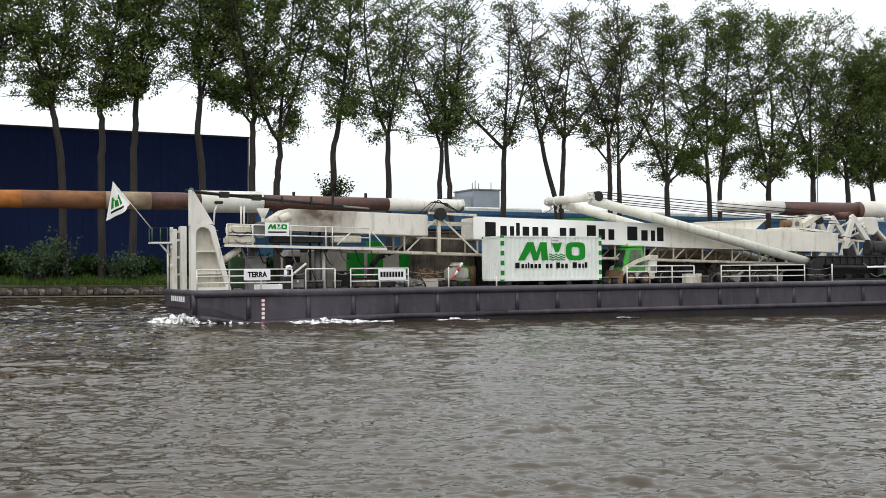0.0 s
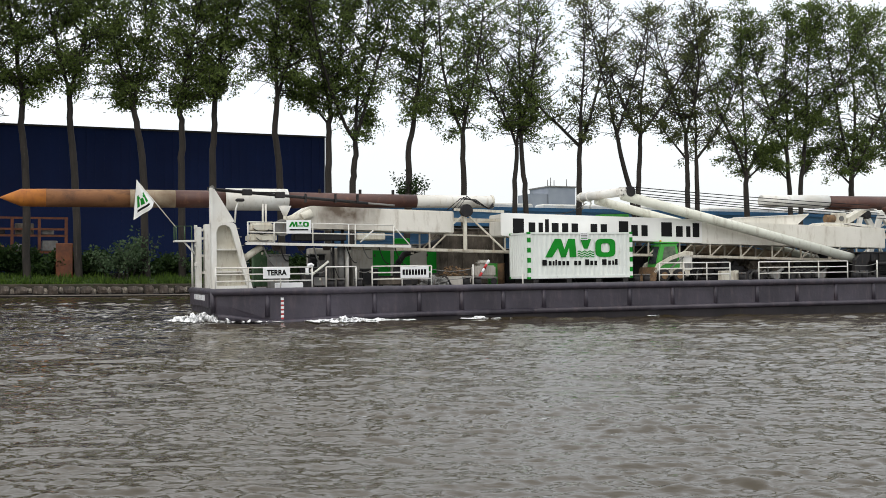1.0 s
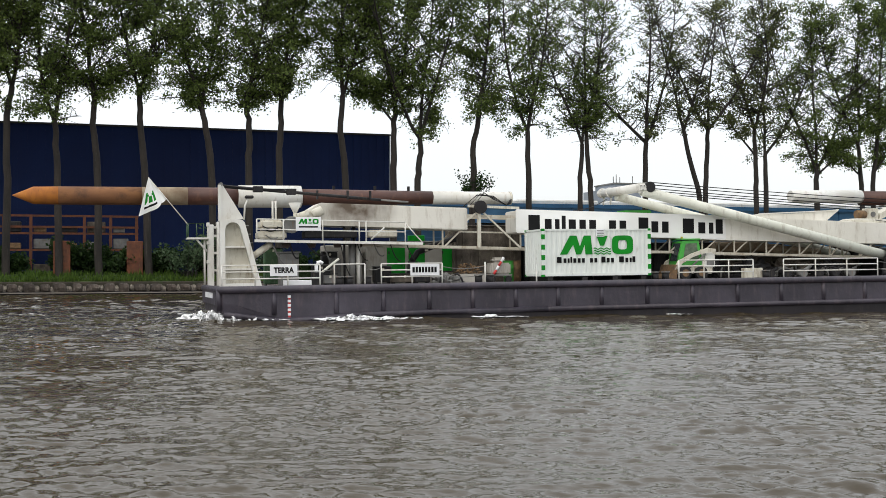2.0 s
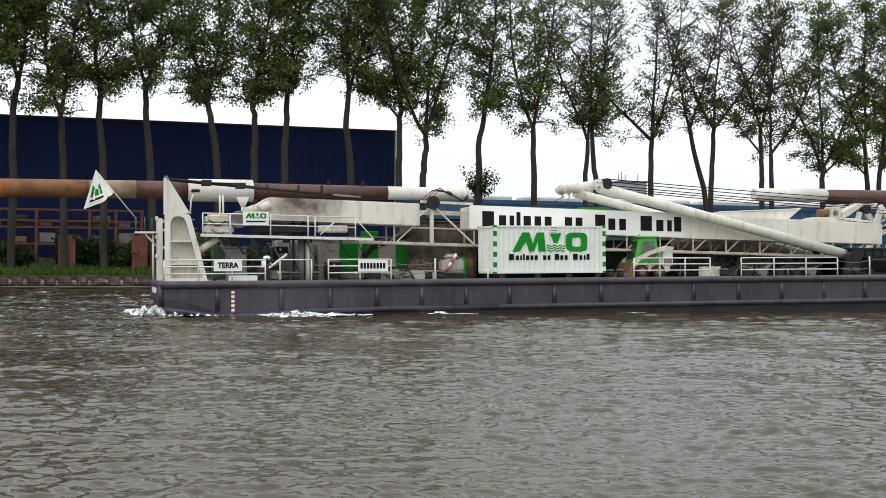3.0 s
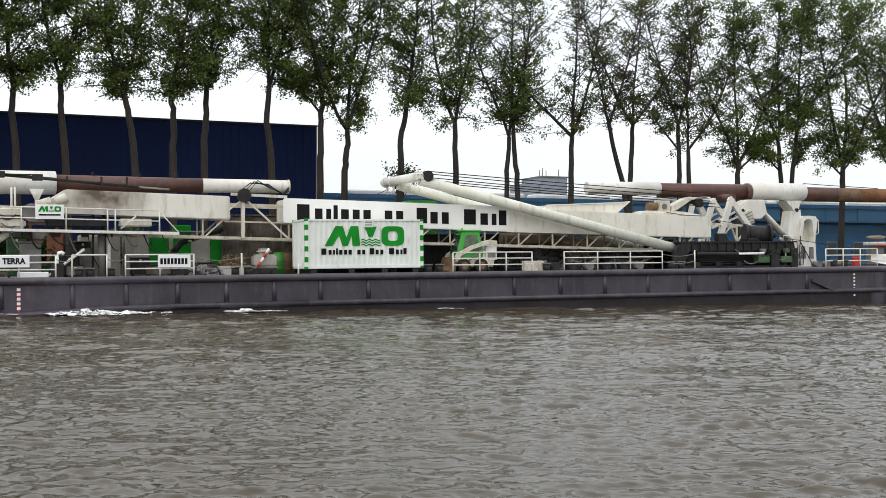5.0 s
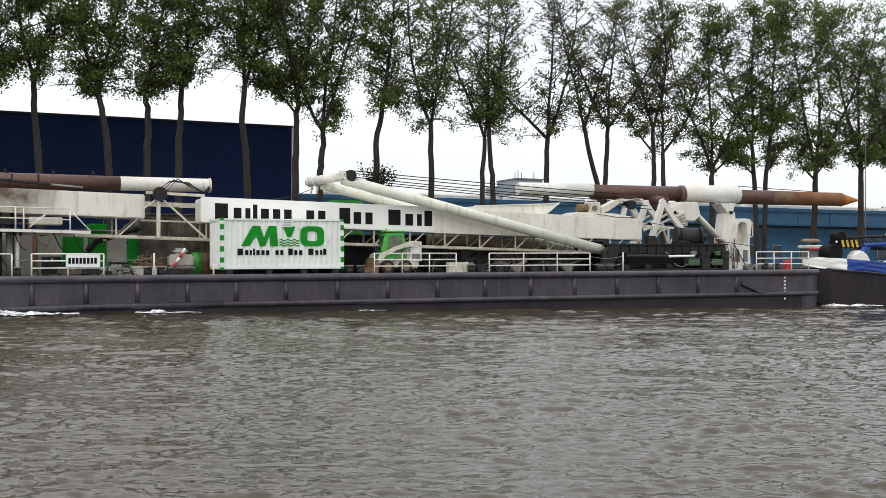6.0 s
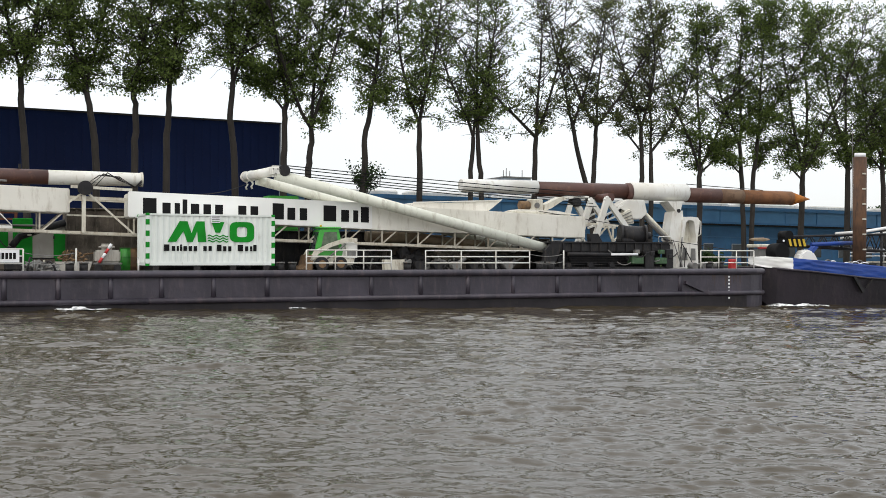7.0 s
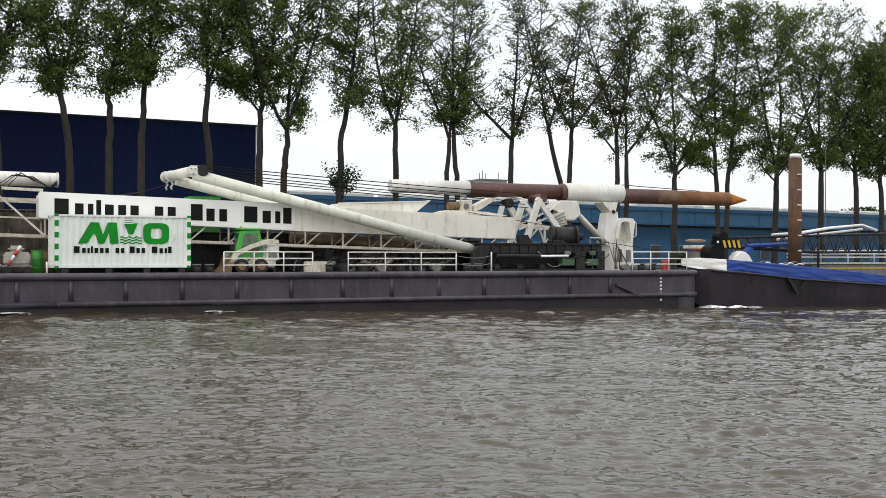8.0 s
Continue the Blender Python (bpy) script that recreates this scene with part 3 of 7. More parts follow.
    v, f = leaf_cloud(rng, tips, 27, 0.37, 0.152)
    raw("crown", v, f, M_LEAF_DRY if dry else M_LEAF, tree)
    tree.matrix_basis = LAND @ Matrix.Translation((u, 127.0, 2.1))
    return tagged(tree, text, "tree", "row of poplars on the bank")


def build_trees():
    full = "tall leafy poplar with a bare trunk on the canal bank"
    thin = "tall thinly leaved poplar with visible limbs on the bank"
    low = "tall dense green poplar branching low on the bank"
    # beyond the hall's far end, only partly in view
    for k, u in enumerate((-31.0, -26.5, -21.8, -17.2, -12.4)):
        poplar(u, ((12, 0.2), (19.5, 0.1)), (-12, 10), 38.0, 4.4, 0.8, 1.1, False, 60 + k, full)
    poplar(-7.8, ((12, 0.1), (18.5, 0.0), (21.5, 0.5)), (-14, 12), 38.5, 4.5, 0.77, 1.13, False, 21, full)
    poplar(-2.6, ((13.3, -0.3), (18.0, -0.5)), (-14, 10), 38.5, 4.3, 0.82, 1.13, False, 22, full)
    poplar(1.3, ((13.2, -0.1), (18.0, -0.6), (20.5, -0.45)), (-4,), 38.5, 4.6, 0.82, 1.13, False, 23, full, ((20.5, 38, 6.0),))
    poplar(6.5, ((13.7, -0.5), (17.9, -0.9), (21.6, -1.0)), (-16, 14), 38.5, 4.7, 0.87, 1.13, False, 24, full)
    poplar(13.4, ((15.1, -0.5), (18.0, -1.0), (20.6, -1.5)), (-8, 9), 38.5, 4.2, 0.72, 1.08, False, 25, full, ((19.0, -28, 4.0),))
    poplar(17.2, ((14.1, -0.1), (17.9, 0.0), (20.3, -0.35)), (3,), 38.5, 4.2, 0.81, 1.31, False, 26, full)
    poplar(20.5, ((14.2, -0.05), (17.8, 0.05), (21.7, 0.2)), (2,), 38.5, 4.2, 0.98, 1.31, False, 27, full)
    poplar(28.2, ((14.2, -0.4), (18.0, -1.0), (22.1, -0.7)), (-7, 8), 38.0, 4.4, 0.69, 1.31, False, 28, full)
    poplar(33.4, ((14.0, 0.1), (17.6, 0.15), (21.1, 0.25)), (-5, 12), 38.0, 4.2, 0.75, 1.23, False, 29, full, ((19.0, -42, 6.0),))
    poplar(36.4, ((12.9, -0.05), (15.4, 0.35), (17.5, 0.25)), (-34, -2, 13), 38.0, 3.9, 0.69, 1.23, False, 30, full)
    poplar(42.7, ((13.8, 0.3), (16.5, 0.2), (20.4, 0.9)), (2,), 37.5, 3.8, 0.61, 0.43, False, 31, full)
    poplar(50.0, ((13.0, -0.1), (18.8, -0.3)), (-22, 1, 16), 37.0, 3.6, 0.55, 0.43, False, 32, full)
    poplar(56.4, ((12.2, 0.15), (17.6, 0.5)), (-18, 4), 36.5, 3.6, 0.44, 0.18, False, 33, full, girth=0.36)
    poplar(58.6, ((12.2, -0.6), (16.3, -1.1), (19.4, -1.2)), (10,), 36.5, 3.9, 0.40, 0.17, False, 34, full, girth=0.36)
    poplar(65.2, ((11.8, 0.0), (18.0, 0.2)), (-33, -4, 18), 35.5, 3.3, 0.29, 0.09, True, 35, thin)
    poplar(74.2, ((12.3, -1.75), (16.1, -2.95), (19.6, -3.75)), (-16, 6), 35.5, 3.3, 0.25, 0.12, True, 36, thin, girth=0.36)
    poplar(73.4, ((12.7, 0.25), (17.7, 0.45), (19.8, 0.6)), (-26, 4, 34), 36.0, 3.2, 0.22, 0.14, True, 37, thin, girth=0.36)
    poplar(80.7, ((12.9, 0.05), (15.8, 0.0), (20.0, -0.1)), (-5, 4), 37.0, 3.7, 0.31, 0.22, True, 38, thin, ((16.5, -42, 8.5),), 0.36)
    poplar(81.9, ((12.9, 0.1), (16.9, -0.1)), (3, 38), 37.0, 3.7, 0.31, 0.22, True, 39, thin, girth=0.36)
    poplar(89.5, ((12.8, 0.0), (15.2, 0.0)), (-22, 0, 26), 36.0, 3.8, 0.71, 0.41, False, 40, low, ((14.5, 48, 6.0),))
    poplar(96.8, ((13.4, -0.5), (18.5, -1.0)), (-20, 6), 36.6, 3.9, 0.58, 0.57, False, 41, low, ((15.0, -50, 5.0),), 0.37)
    poplar(97.8, ((13.4, 0.4), (20.0, 1.2)), (-4, 18), 38.2, 4.1, 0.62, 0.64, False, 42, low, ((15.5, 48, 5.5),), 0.37)
    poplar(106.1, ((12.9, 0.0), (15.6, 0.0)), (-20, 2, 24), 38.2, 4.3, 0.56, 0.59, False, 43, low, ((14.5, -46, 6.0), (15.0, 44, 5.5)), 0.46)
    poplar(114.2, ((14.0, 0.0), (17.5, 0.0)), (-16, 4, 20), 37.0, 4.4, 0.59, 0.62, False, 44, low, ((15.5, 45, 6.0), (16.0, -42, 5.5)), 0.46)
    poplar(121.0, ((14.0, -0.5), (18.0, -0.9)), (-14, 12), 35.0, 4.3, 0.63, 0.62, False, 45, low, ((15.5, 45, 5.5), (16.0, -42, 5.5)))
    for k, (u, top) in enumerate(((125.5, 34.5), (130.5, 34.0), (136.5, 33.8), (143.0, 34.0), (150.0, 34.0))):
        poplar(u, ((13, 0.2), (16.5, 0.0)), (-14, 12), top, 4.5, 0.7, 0.75, False, 70 + k, low, ((14.5, -45, 5.0), (15.5, 48, 5.0)))


build_trees()


# ---- the work barge ----
BY0, BY1, DECK, KEEL = -0.555, 7.9, -0.27, -2.9


def build_barge():
    barge = thing("work_barge", (9, 3.7, KEEL), "long dark grey steel work barge with a ribbed side, under way", "barge")
    # hull in cross-sections from bow to stern: (x, bottom, side inset)
    secs = [(-16.05, -1.42, 0.3), (-15.9, -1.5, 0.1), (-15.4, -1.6, 0.0), (-13.4, -1.93, 0.0), (-11.0, -2.5, 0.0), (-8, KEEL, 0.0),
            (31.8, KEEL, 0.0), (33.9, KEEL, 0.0), (34.6, KEEL, 0.14), (35.05, -2.8, 0.42), (35.3, -2.7, 0.8), (35.4, -2.6, 1.4)]
    bm = bmesh.new()
    rings = []
    for x, bot, inset in secs:
        y0, y1 = BY0 + inset, BY1 - inset
        mid = bot + (DECK - bot) * 0.42 if bot > -1.7 else -1.70
        rings.append([bm.verts.new(p) for p in ((x, y0, DECK), (x, y0, mid), (x, y0 + 0.05, bot), (x, y1 - 0.05, bot), (x, y1, mid), (x, y1, DECK))])
    for a, b in zip(rings, rings[1:]):
        for i in range(6):
            j = (i + 1) % 6
            bm.faces.new((a[i], a[j], b[j], b[i]))
    bm.faces.new(rings[0])
    bm.faces.new(rings[-1][::-1])
    hull = part("hull", bm, M_HULL, barge)
    # rounded gunwale, lower strake, boot-top
    bm = bmesh.new()
    line = [(-16.06, BY1 - 0.35), (-16.06, 3.6), (-16.06, BY0 + 0.28), (-15.9, BY0 + 0.06), (-15.4, BY0 - 0.03), (0, BY0 - 0.03), (33.9, BY0 - 0.03), (34.6, BY0 + 0.12), (35.05, BY0 + 0.4), (35.32, BY0 + 0.8), (35.42, BY0 + 1.4), (35.42, BY1 - 1.4)]
    wire(bm, [(x, y, DECK - 0.10) for x, y in line], 0.175, 12)
    part("gunwale", bm, M_HULL, barge, "rounded steel gunwale")
    bm = bmesh.new()
    wire(bm, [(x, y, -1.58) for x, y in line[5:]], 0.145, 10)
    wire(bm, [(-15.9, BY0 + 0.1, -1.5), (-15.3, BY0 - 0.03, -1.58), (-13.4, BY0 - 0.03, -1.84), (-11.6, BY0 - 0.03, -1.78), (-9.5, BY0 - 0.03, -1.66), (-6, BY0 - 0.03, -1.6), (0, BY0 - 0.03, -1.58)], 0.145, 10)
    part("lower_strake", bm, M_HULL, barge)
    bm = bmesh.new()
    slab(bm, [(-12.6, -1.78), (-10.0, -2.5), (-8, -2.85), (33.6, -2.85), (33.6, -1.72), (0, -1.72)], BY0 - 0.012, BY0 - 0.004)
    part("boot_top", bm, M_HULL_LOW, barge, "black wet band at the waterline")
    ribs = [-13.6, -10.67, -8.37, -6.1, -3.88, -1.64, 0.61, 2.99, 5.53, 8.11, 10.76] + [13.4 + 2.6 * k for k in range(7)]
    for x in ribs:
        bm = bmesh.new()
        rod(bm, (x, BY0 + 0.03, DECK - 0.14), (x, BY0 + 0.03, -1.56), 0.12, 0.13, 10)
        part("rib", bm, M_HULL, barge)
    part("deck", box(bmesh.new(), -16.0, 34.4, BY0 + 0.12, BY1 - 0.15, DECK - 0.05, DECK + 0.012), M_DECK, barge, "grey worn steel deck")
    # aft brace, and corner castings
    bm = bmesh.new()
    beam(bm, (29.3, BY0 - 0.1, -0.95), (31.0, BY0 - 0.1, -1.62), 0.2, 0.16)
    part("brace", bm, M_HULL, barge)
    part("bow_fender", rod(bmesh.new(), (-16.1, BY0 + 0.3, DECK - 0.05), (-16.08, BY0 + 0.3, -1.35), 0.13), M_HULL, barge)
    part("bow_ramp_plate", bevelled(-16.2, -16.06, 0.4, 7.2, -1.1, DECK - 0.1, 0.03), M_HULL, barge)
    # name on the bow as plain bars
    for k in range(7):
        part("name_bar", box(bmesh.new(), -16.222, -16.204, 1.6 + k * 0.55, 1.95 + k * 0.55, -0.78, -0.52), M_BOARD, barge)
    # rust run down from the deck edge near the stern marks
    rr = random.Random(9)
    for k in range(9):
        x, w, z0 = 31.0 + rr.random() * 2.4, rr.uniform(0.03, 0.10), rr.uniform(-1.5, -0.9)
        part("rust_streak", slab(bmesh.new(), [(x - w, DECK - 0.3), (x + w, DECK - 0.28), (x + w * 0.7, (z0 - 0.5) / 2), (x + w * 0.15, z0), (x - w * 0.4, (z0 - 0.4) / 2)], BY0 - 0.006, BY0 + 0.01), M_RUST_RUN, barge, "brown rust streak")
    # draught marks
    for k in range(7):
        z = -0.72 - k * 0.205
        part("draught_mark", box(bmesh.new(), -12.97, -12.82, BY0 - 0.02, BY0 - 0.008, z - 0.06, z + 0.06), M_BOARD, barge)
        part("draught_mark", box(bmesh.new(), -12.95, -12.84, BY0 - 0.02, BY0 - 0.008, z - 0.143, z - 0.062), M_RED, barge)
    for k in range(7):
        z = -0.66 - k * 0.20
        part("draught_mark", box(bmesh.new(), 32.30, 32.42, BY0 - 0.02, BY0 - 0.008, z - 0.05, z + 0.05), M_BOARD, barge)
    return barge


build_barge()


def railing(x0, x1, posts, z1=0.76, mids=(0.45, 0.13), y=-0.1):
    r = thing("deck_railing", ((x0 + x1) / 2, y, DECK), "white tubular steel railing on the barge deck", "railing", "deck railings")
    for k in range(posts):
        x = x0 + (x1 - x0) * k / (posts - 1)
        part("post", rod(bmesh.new(), (x, y, DECK), (x, y, z1), 0.035, seg=8), M_WHITE, r)
    for z in (z1, *mids):
        part("rail", rod(bmesh.new(), (x0, y, z), (x1, y, z), 0.032, seg=8), M_WHITE, r)
    return r


def board(x0, x1, z0, z1, y, name, label, riding_text=None, bars=0):
    s = thing(name, ((x0 + x1) / 2, y, z0), label, "sign")
    part("board", bevelled(x0, x1, y - 0.03, y, z0, z1, 0.01), M_BOARD, s)
    if riding_text:
        lettering("lettering", riding_text, (z1 - z0) * 0.66, (x0 + x1) / 2, y - 0.04, (z0 + z1) / 2, M_BLACK, s, (x1 - x0) * 0.74)
    for k in range(bars):
        w = (x1 - x0) * 0.86 / bars
        x = x0 + (x1 - x0) * 0.07 + k * w
        part("bar", box(bmesh.new(), x, x + w * 0.72, y - 0.04, y - 0.031, z0 + (z1 - z0) * 0.27, z1 - (z1 - z0) * 0.25), M_BLACK, s)


def build_rails():
    railing(-15.94, -11.34, 4)
    railing(-10.65, -9.16, 2, mids=())
    railing(-8.35, -5.29, 3)
    railing(7.60, 12.0, 4)
    railing(13.86, 19.81, 4)
    railing(30.95, 34.7, 4, z1=0.82, y=0.15)
    for x in (-3.07, -0.35, 21.87):
        p = thing("stanchion", (x, -0.1, DECK), "single white stanchion at the deck edge", "post", "stanchions")
        part("pole", rod(bmesh.new(), (x, -0.1, DECK), (x, -0.1, 0.80 if x != -0.35 else 0.3), 0.04, seg=8), M_WHITE, p)
        part("foot", rod(bmesh.new(), (x, -0.1, DECK), (x, -0.1, DECK + 0.05), 0.09, seg=10), M_WHITE, p)
    for a, b in (((-11.34, 0.6), (-10.65, 0.6)), ((-9.16, 0.6), (-8.35, 0.6)), ((-5.29, 0.6), (-3.07, 0.6)), ((-5.29, 0.2), (-3.07, 0.2)), ((19.81, 0.6), (21.87, 0.6)), ((19.81, 0.2), (21.87, 0.2))):
        c = thing("safety_rope", ((a[0] + b[0]) / 2, -0.1, a[1]), "slack grey safety rope between railings", "rope", "safety ropes")
        part("line", wire(bmesh.new(), sag((a[0], -0.1, a[1]), (b[0], -0.1, b[1]), 0.13), 0.018, 5), M_STEEL, c)
    board(-13.72, -12.43, 0.24, 0.77, -0.15, "name_board", "white board with the vessel's name on the railing", riding_text="TERRA")
    board(-6.92, -5.45, 0.17, 0.73, -0.15, "registration_board", "white registration board on the railing", bars=8)
    for x in (-10.33, -9.85, -8.95, -3.3, -2.7, 6.4, 7.0, 13.0, 20.6, 21.25, 31.6, 32.4):
        b = thing("bollard", (x, 0.25, DECK), "dark steel mooring bollard with a pale cap", "bollard", "deck bollards")
        part("barrel", rod(bmesh.new(), (x, 0.25, DECK), (x, 0.25, 0.12), 0.19, seg=14), M_DARK, b)
        part("cap", rod(bmesh.new(), (x, 0.25, 0.12), (x, 0.25, 0.19), 0.225, seg=14), M_STEEL, b)


build_rails()


# ---- the container ----
def logo(parent, x0, x1, z0, z1, y, d=0.012):
    """A zigzag block, a wedge over waves, and a ring, as plain green shapes."""
    w, h = x1 - x0, z1 - z0

    def P(pts):
        return [(x0 + a * w, z0 + b * h) for a, b in pts]
    bm = bmesh.new()
    slab(bm, P([(0, 0), (0.135, 1), (0.225, 1), (0.27, 0.42), (0.325, 1), (0.42, 1), (0.44, 0.0), (0.345, 0), (0.335, 0.52), (0.285, 0), (0.22, 0), (0.18, 0.52), (0.095, 0)]), y - d, y)
    part("zigzag_shape", bm, M_GREEN, parent)
    bm = bmesh.new()
    slab(bm, P([(0.50, 0.98), (0.65, 0.98), (0.60, 0.46), (0.545, 0.46)]), y - d, y)
    part("wedge_shape", bm, M_GREEN, parent)
    outer, inner = [], []
    for k in range(32):
        a = 2 * math.pi * k / 32
        c, s = math.cos(a), math.sin(a)
        ex = 0.5
        sx, sz = abs(c) ** ex * (1 if c > 0 else -1), abs(s) ** ex * (1 if s > 0 else -1)
        outer.append((0.855 + 0.145 * sx, 0.5 + 0.5 * sz))
        inner.append((0.855 + 0.062 * sx, 0.5 + 0.25 * sz))
    bm = bmesh.new()
    o0, i0 = [bm.verts.new((x, y - d, z)) for x, z in P(outer)], [bm.verts.new((x, y - d, z)) for x, z in P(inner)]
    o1, i1 = [bm.verts.new((x, y, z)) for x, z in P(outer)], [bm.verts.new((x, y, z)) for x, z in P(inner)]
    for k in range(32):
        j = (k + 1) % 32
        bm.faces.new((o0[k], o0[j], i0[j], i0[k]))
        bm.faces.new((o0[k], o1[k], o1[j], o0[j]))
        bm.faces.new((i0[k], i0[j], i1[j], i1[k]))
    part("ring_shape", bm, M_GREEN, parent)
    for r in range(3):
        zc = 0.30 - r * 0.13
        up, dn = [], []
        for k in range(25):
            a = 0.455 + 0.24 * k / 24
            b = zc + 0.035 * math.sin(k / 24 * 6 * math.pi)
            up.append((a, b + 0.03))
            dn.append((a, b - 0.03))
        bm = bmesh.new()
        A, B = [bm.verts.new((x, y - d, z)) for x, z in P(up)], [bm.verts.new((x, y - d, z)) for x, z in P(dn)]
        for k in range(24):
            bm.faces.new((A[k], A[k + 1], B[k + 1], B[k]))
        part("wave_shape", bm, M_GREEN, parent)


def letter_bars(parent, run, x0, x1, z, height, y, slope=0.0, d=0.012):
    """Plain black bars of the size of printed letters: run of (start, end, tall) along the line."""
    k = (x1 - x0) / max(b for a, b, tall in run)
    for a, b, tall in run:
        xa, w = x0 + a * k, (b - a) * k
        zb = z + slope * (xa - x0)
        h = height * (1.0 if tall else 0.76)
        part("print_bar", slab(bmesh.new(), [(xa + 0.06 * w, zb), (xa + 0.84 * w, zb + slope * w * 0.78), (xa + 0.84 * w, zb + h + slope * w * 0.78), (xa + 0.06 * w, zb + h)], y - d, y), M_BLACK, parent)


def corrugated(bm, x0, x1, y, z0, z1, pitch=0.275, depth=0.036, axis="x"):
    """A folded steel sheet."""
    n = int(round((x1 - x0) / pitch))
    prof = []
    for k in range(n):
        s = x0 + (x1 - x0) * k / n
        p = (x1 - x0) / n
        prof += [(s, 0), (s + 0.26 * p, 0), (s + 0.5 * p, depth), (s + 0.76 * p, depth)]
    prof.append((x1, 0))
    lo = [bm.verts.new((s, y + e, z0) if axis == "x" else (y + e, s, z0)) for s, e in prof]
    hi = [bm.verts.new((s, y + e, z1) if axis == "x" else (y + e, s, z1)) for s, e in prof]
    for k in range(len(prof) - 1):
        bm.faces.new((lo[k], lo[k + 1], hi[k + 1], hi[k]))


def build_container():
    L, W, Hh = 6.058, 2.438, 2.44
    c = thing("shipping_container", (L / 2, W / 2, -0.0), "white corrugated twenty-foot container with green logo shapes on the deck", "container")
    bm = bmesh.new()
    corrugated(bm, 0.16, L - 0.16, 0.03, 0.16, Hh - 0.1)
    part("side_panel", bm, M_CONT, c)
    bm = bmesh.new()
    corrugated(bm, 0.16, L - 0.16, W - 0.07, 0.16, Hh - 0.1)
    part("side_panel", bm, M_CONT, c)
    for x in (0.03, L - 0.07):
        bm = bmesh.new()
        corrugated(bm, 0.12, W - 0.12, x, 0.16, Hh - 0.1, axis="y")
        part("end_panel", bm, M_CONT, c)
    part("roof_panel", box(bmesh.new(), 0.05, L - 0.05, 0.05, W - 0.05, Hh - 0.08, Hh - 0.03), M_CONT, c)
    part("floor_panel", box(bmesh.new(), 0.05, L - 0.05, 0.05, W - 0.05, 0.06, 0.14), M_DARK, c)
    for y in (0.0, W - 0.1):
        part("top_rail", box(bmesh.new(), 0.17, L - 0.17, y + 0.004, y + 0.09, Hh - 0.11, Hh - 0.02), M_CONT, c)
        part("bottom_rail", box(bmesh.new(), 0.17, L - 0.17, y + 0.004, y + 0.09, 0.03, 0.17), M_CONT, c)
    for x in (0.004, L - 0.09):
        part("end_rail", box(bmesh.new(), x, x + 0.086, 0.16, W - 0.16, Hh - 0.11, Hh - 0.02), M_CONT, c)
        part("end_sill", box(bmesh.new(), x, x + 0.086, 0.16, W - 0.16, 0.03, 0.17), M_CONT, c)
    for x in (0.0, L - 0.16):
        for y in (0.0, W - 0.16):
            post = part("corner_post", box(bmesh.new(), x, x + 0.16, y, y + 0.16, 0.12, Hh - 0.12), M_CONT, c)
            for z in (0.0, Hh - 0.12):
                part("corner_casting", bevelled(x - 0.005, x + 0.165, y - 0.006, y + 0.165, z, z + 0.12, 0.015), M_GREEN, post, "green corner casting")
            if y == 0.0:
                for k in range(4):
                    z = 0.34 + k * 0.52
                    part("warning_stripe", box(bmesh.new(), x - 0.004, x + 0.164, -0.006, 0.1, z, z + 0.25), M_GREEN, post)
    logo(c, 0.98, 5.05, 1.12, 2.08, 0.022)
    run = [(0.0, 0.062, 1), (0.072, 0.11, 0), (0.118, 0.142, 0), (0.147, 0.17, 1), (0.178, 0.218, 0), (0.226, 0.264, 0), (0.272, 0.31, 0),
           (0.36, 0.40, 0), (0.408, 0.446, 0), (0.485, 0.54, 1), (0.545, 0.583, 0), (0.592, 0.63, 0), (0.68, 0.745, 1), (0.752, 0.79, 0), (0.80, 0.825, 0), (0.83, 0.87, 1)]
    letter_bars(c, run, 0.80, 5.20, 0.70, 0.30, 0.022)
    part("placard", bevelled(2.98, 3.42, -0.03, 0.02, 2.02, 2.40, 0.01), M_BOARD, c)
    for k in range(4):
        z = 2.08 + k * 0.08
        part("placard_bar", box(bmesh.new(), 3.02, 3.38, -0.042, -0.031, z, z + 0.03), M_GREEN if k == 0 else M_STEEL, c)
    # dunnage under the container
    for x in (0.3, 2.2, 3.9, 5.5):
        d = thing("dunnage_beam", (x + 0.15, W / 2, DECK), "dark timber beam under the container", "beam", "dunnage beams")
        part("timber", bevelled(x, x + 0.3, 0.04, W - 0.05, DECK + 0.01, -0.002, 0.015), M_DARK, d)


build_container()


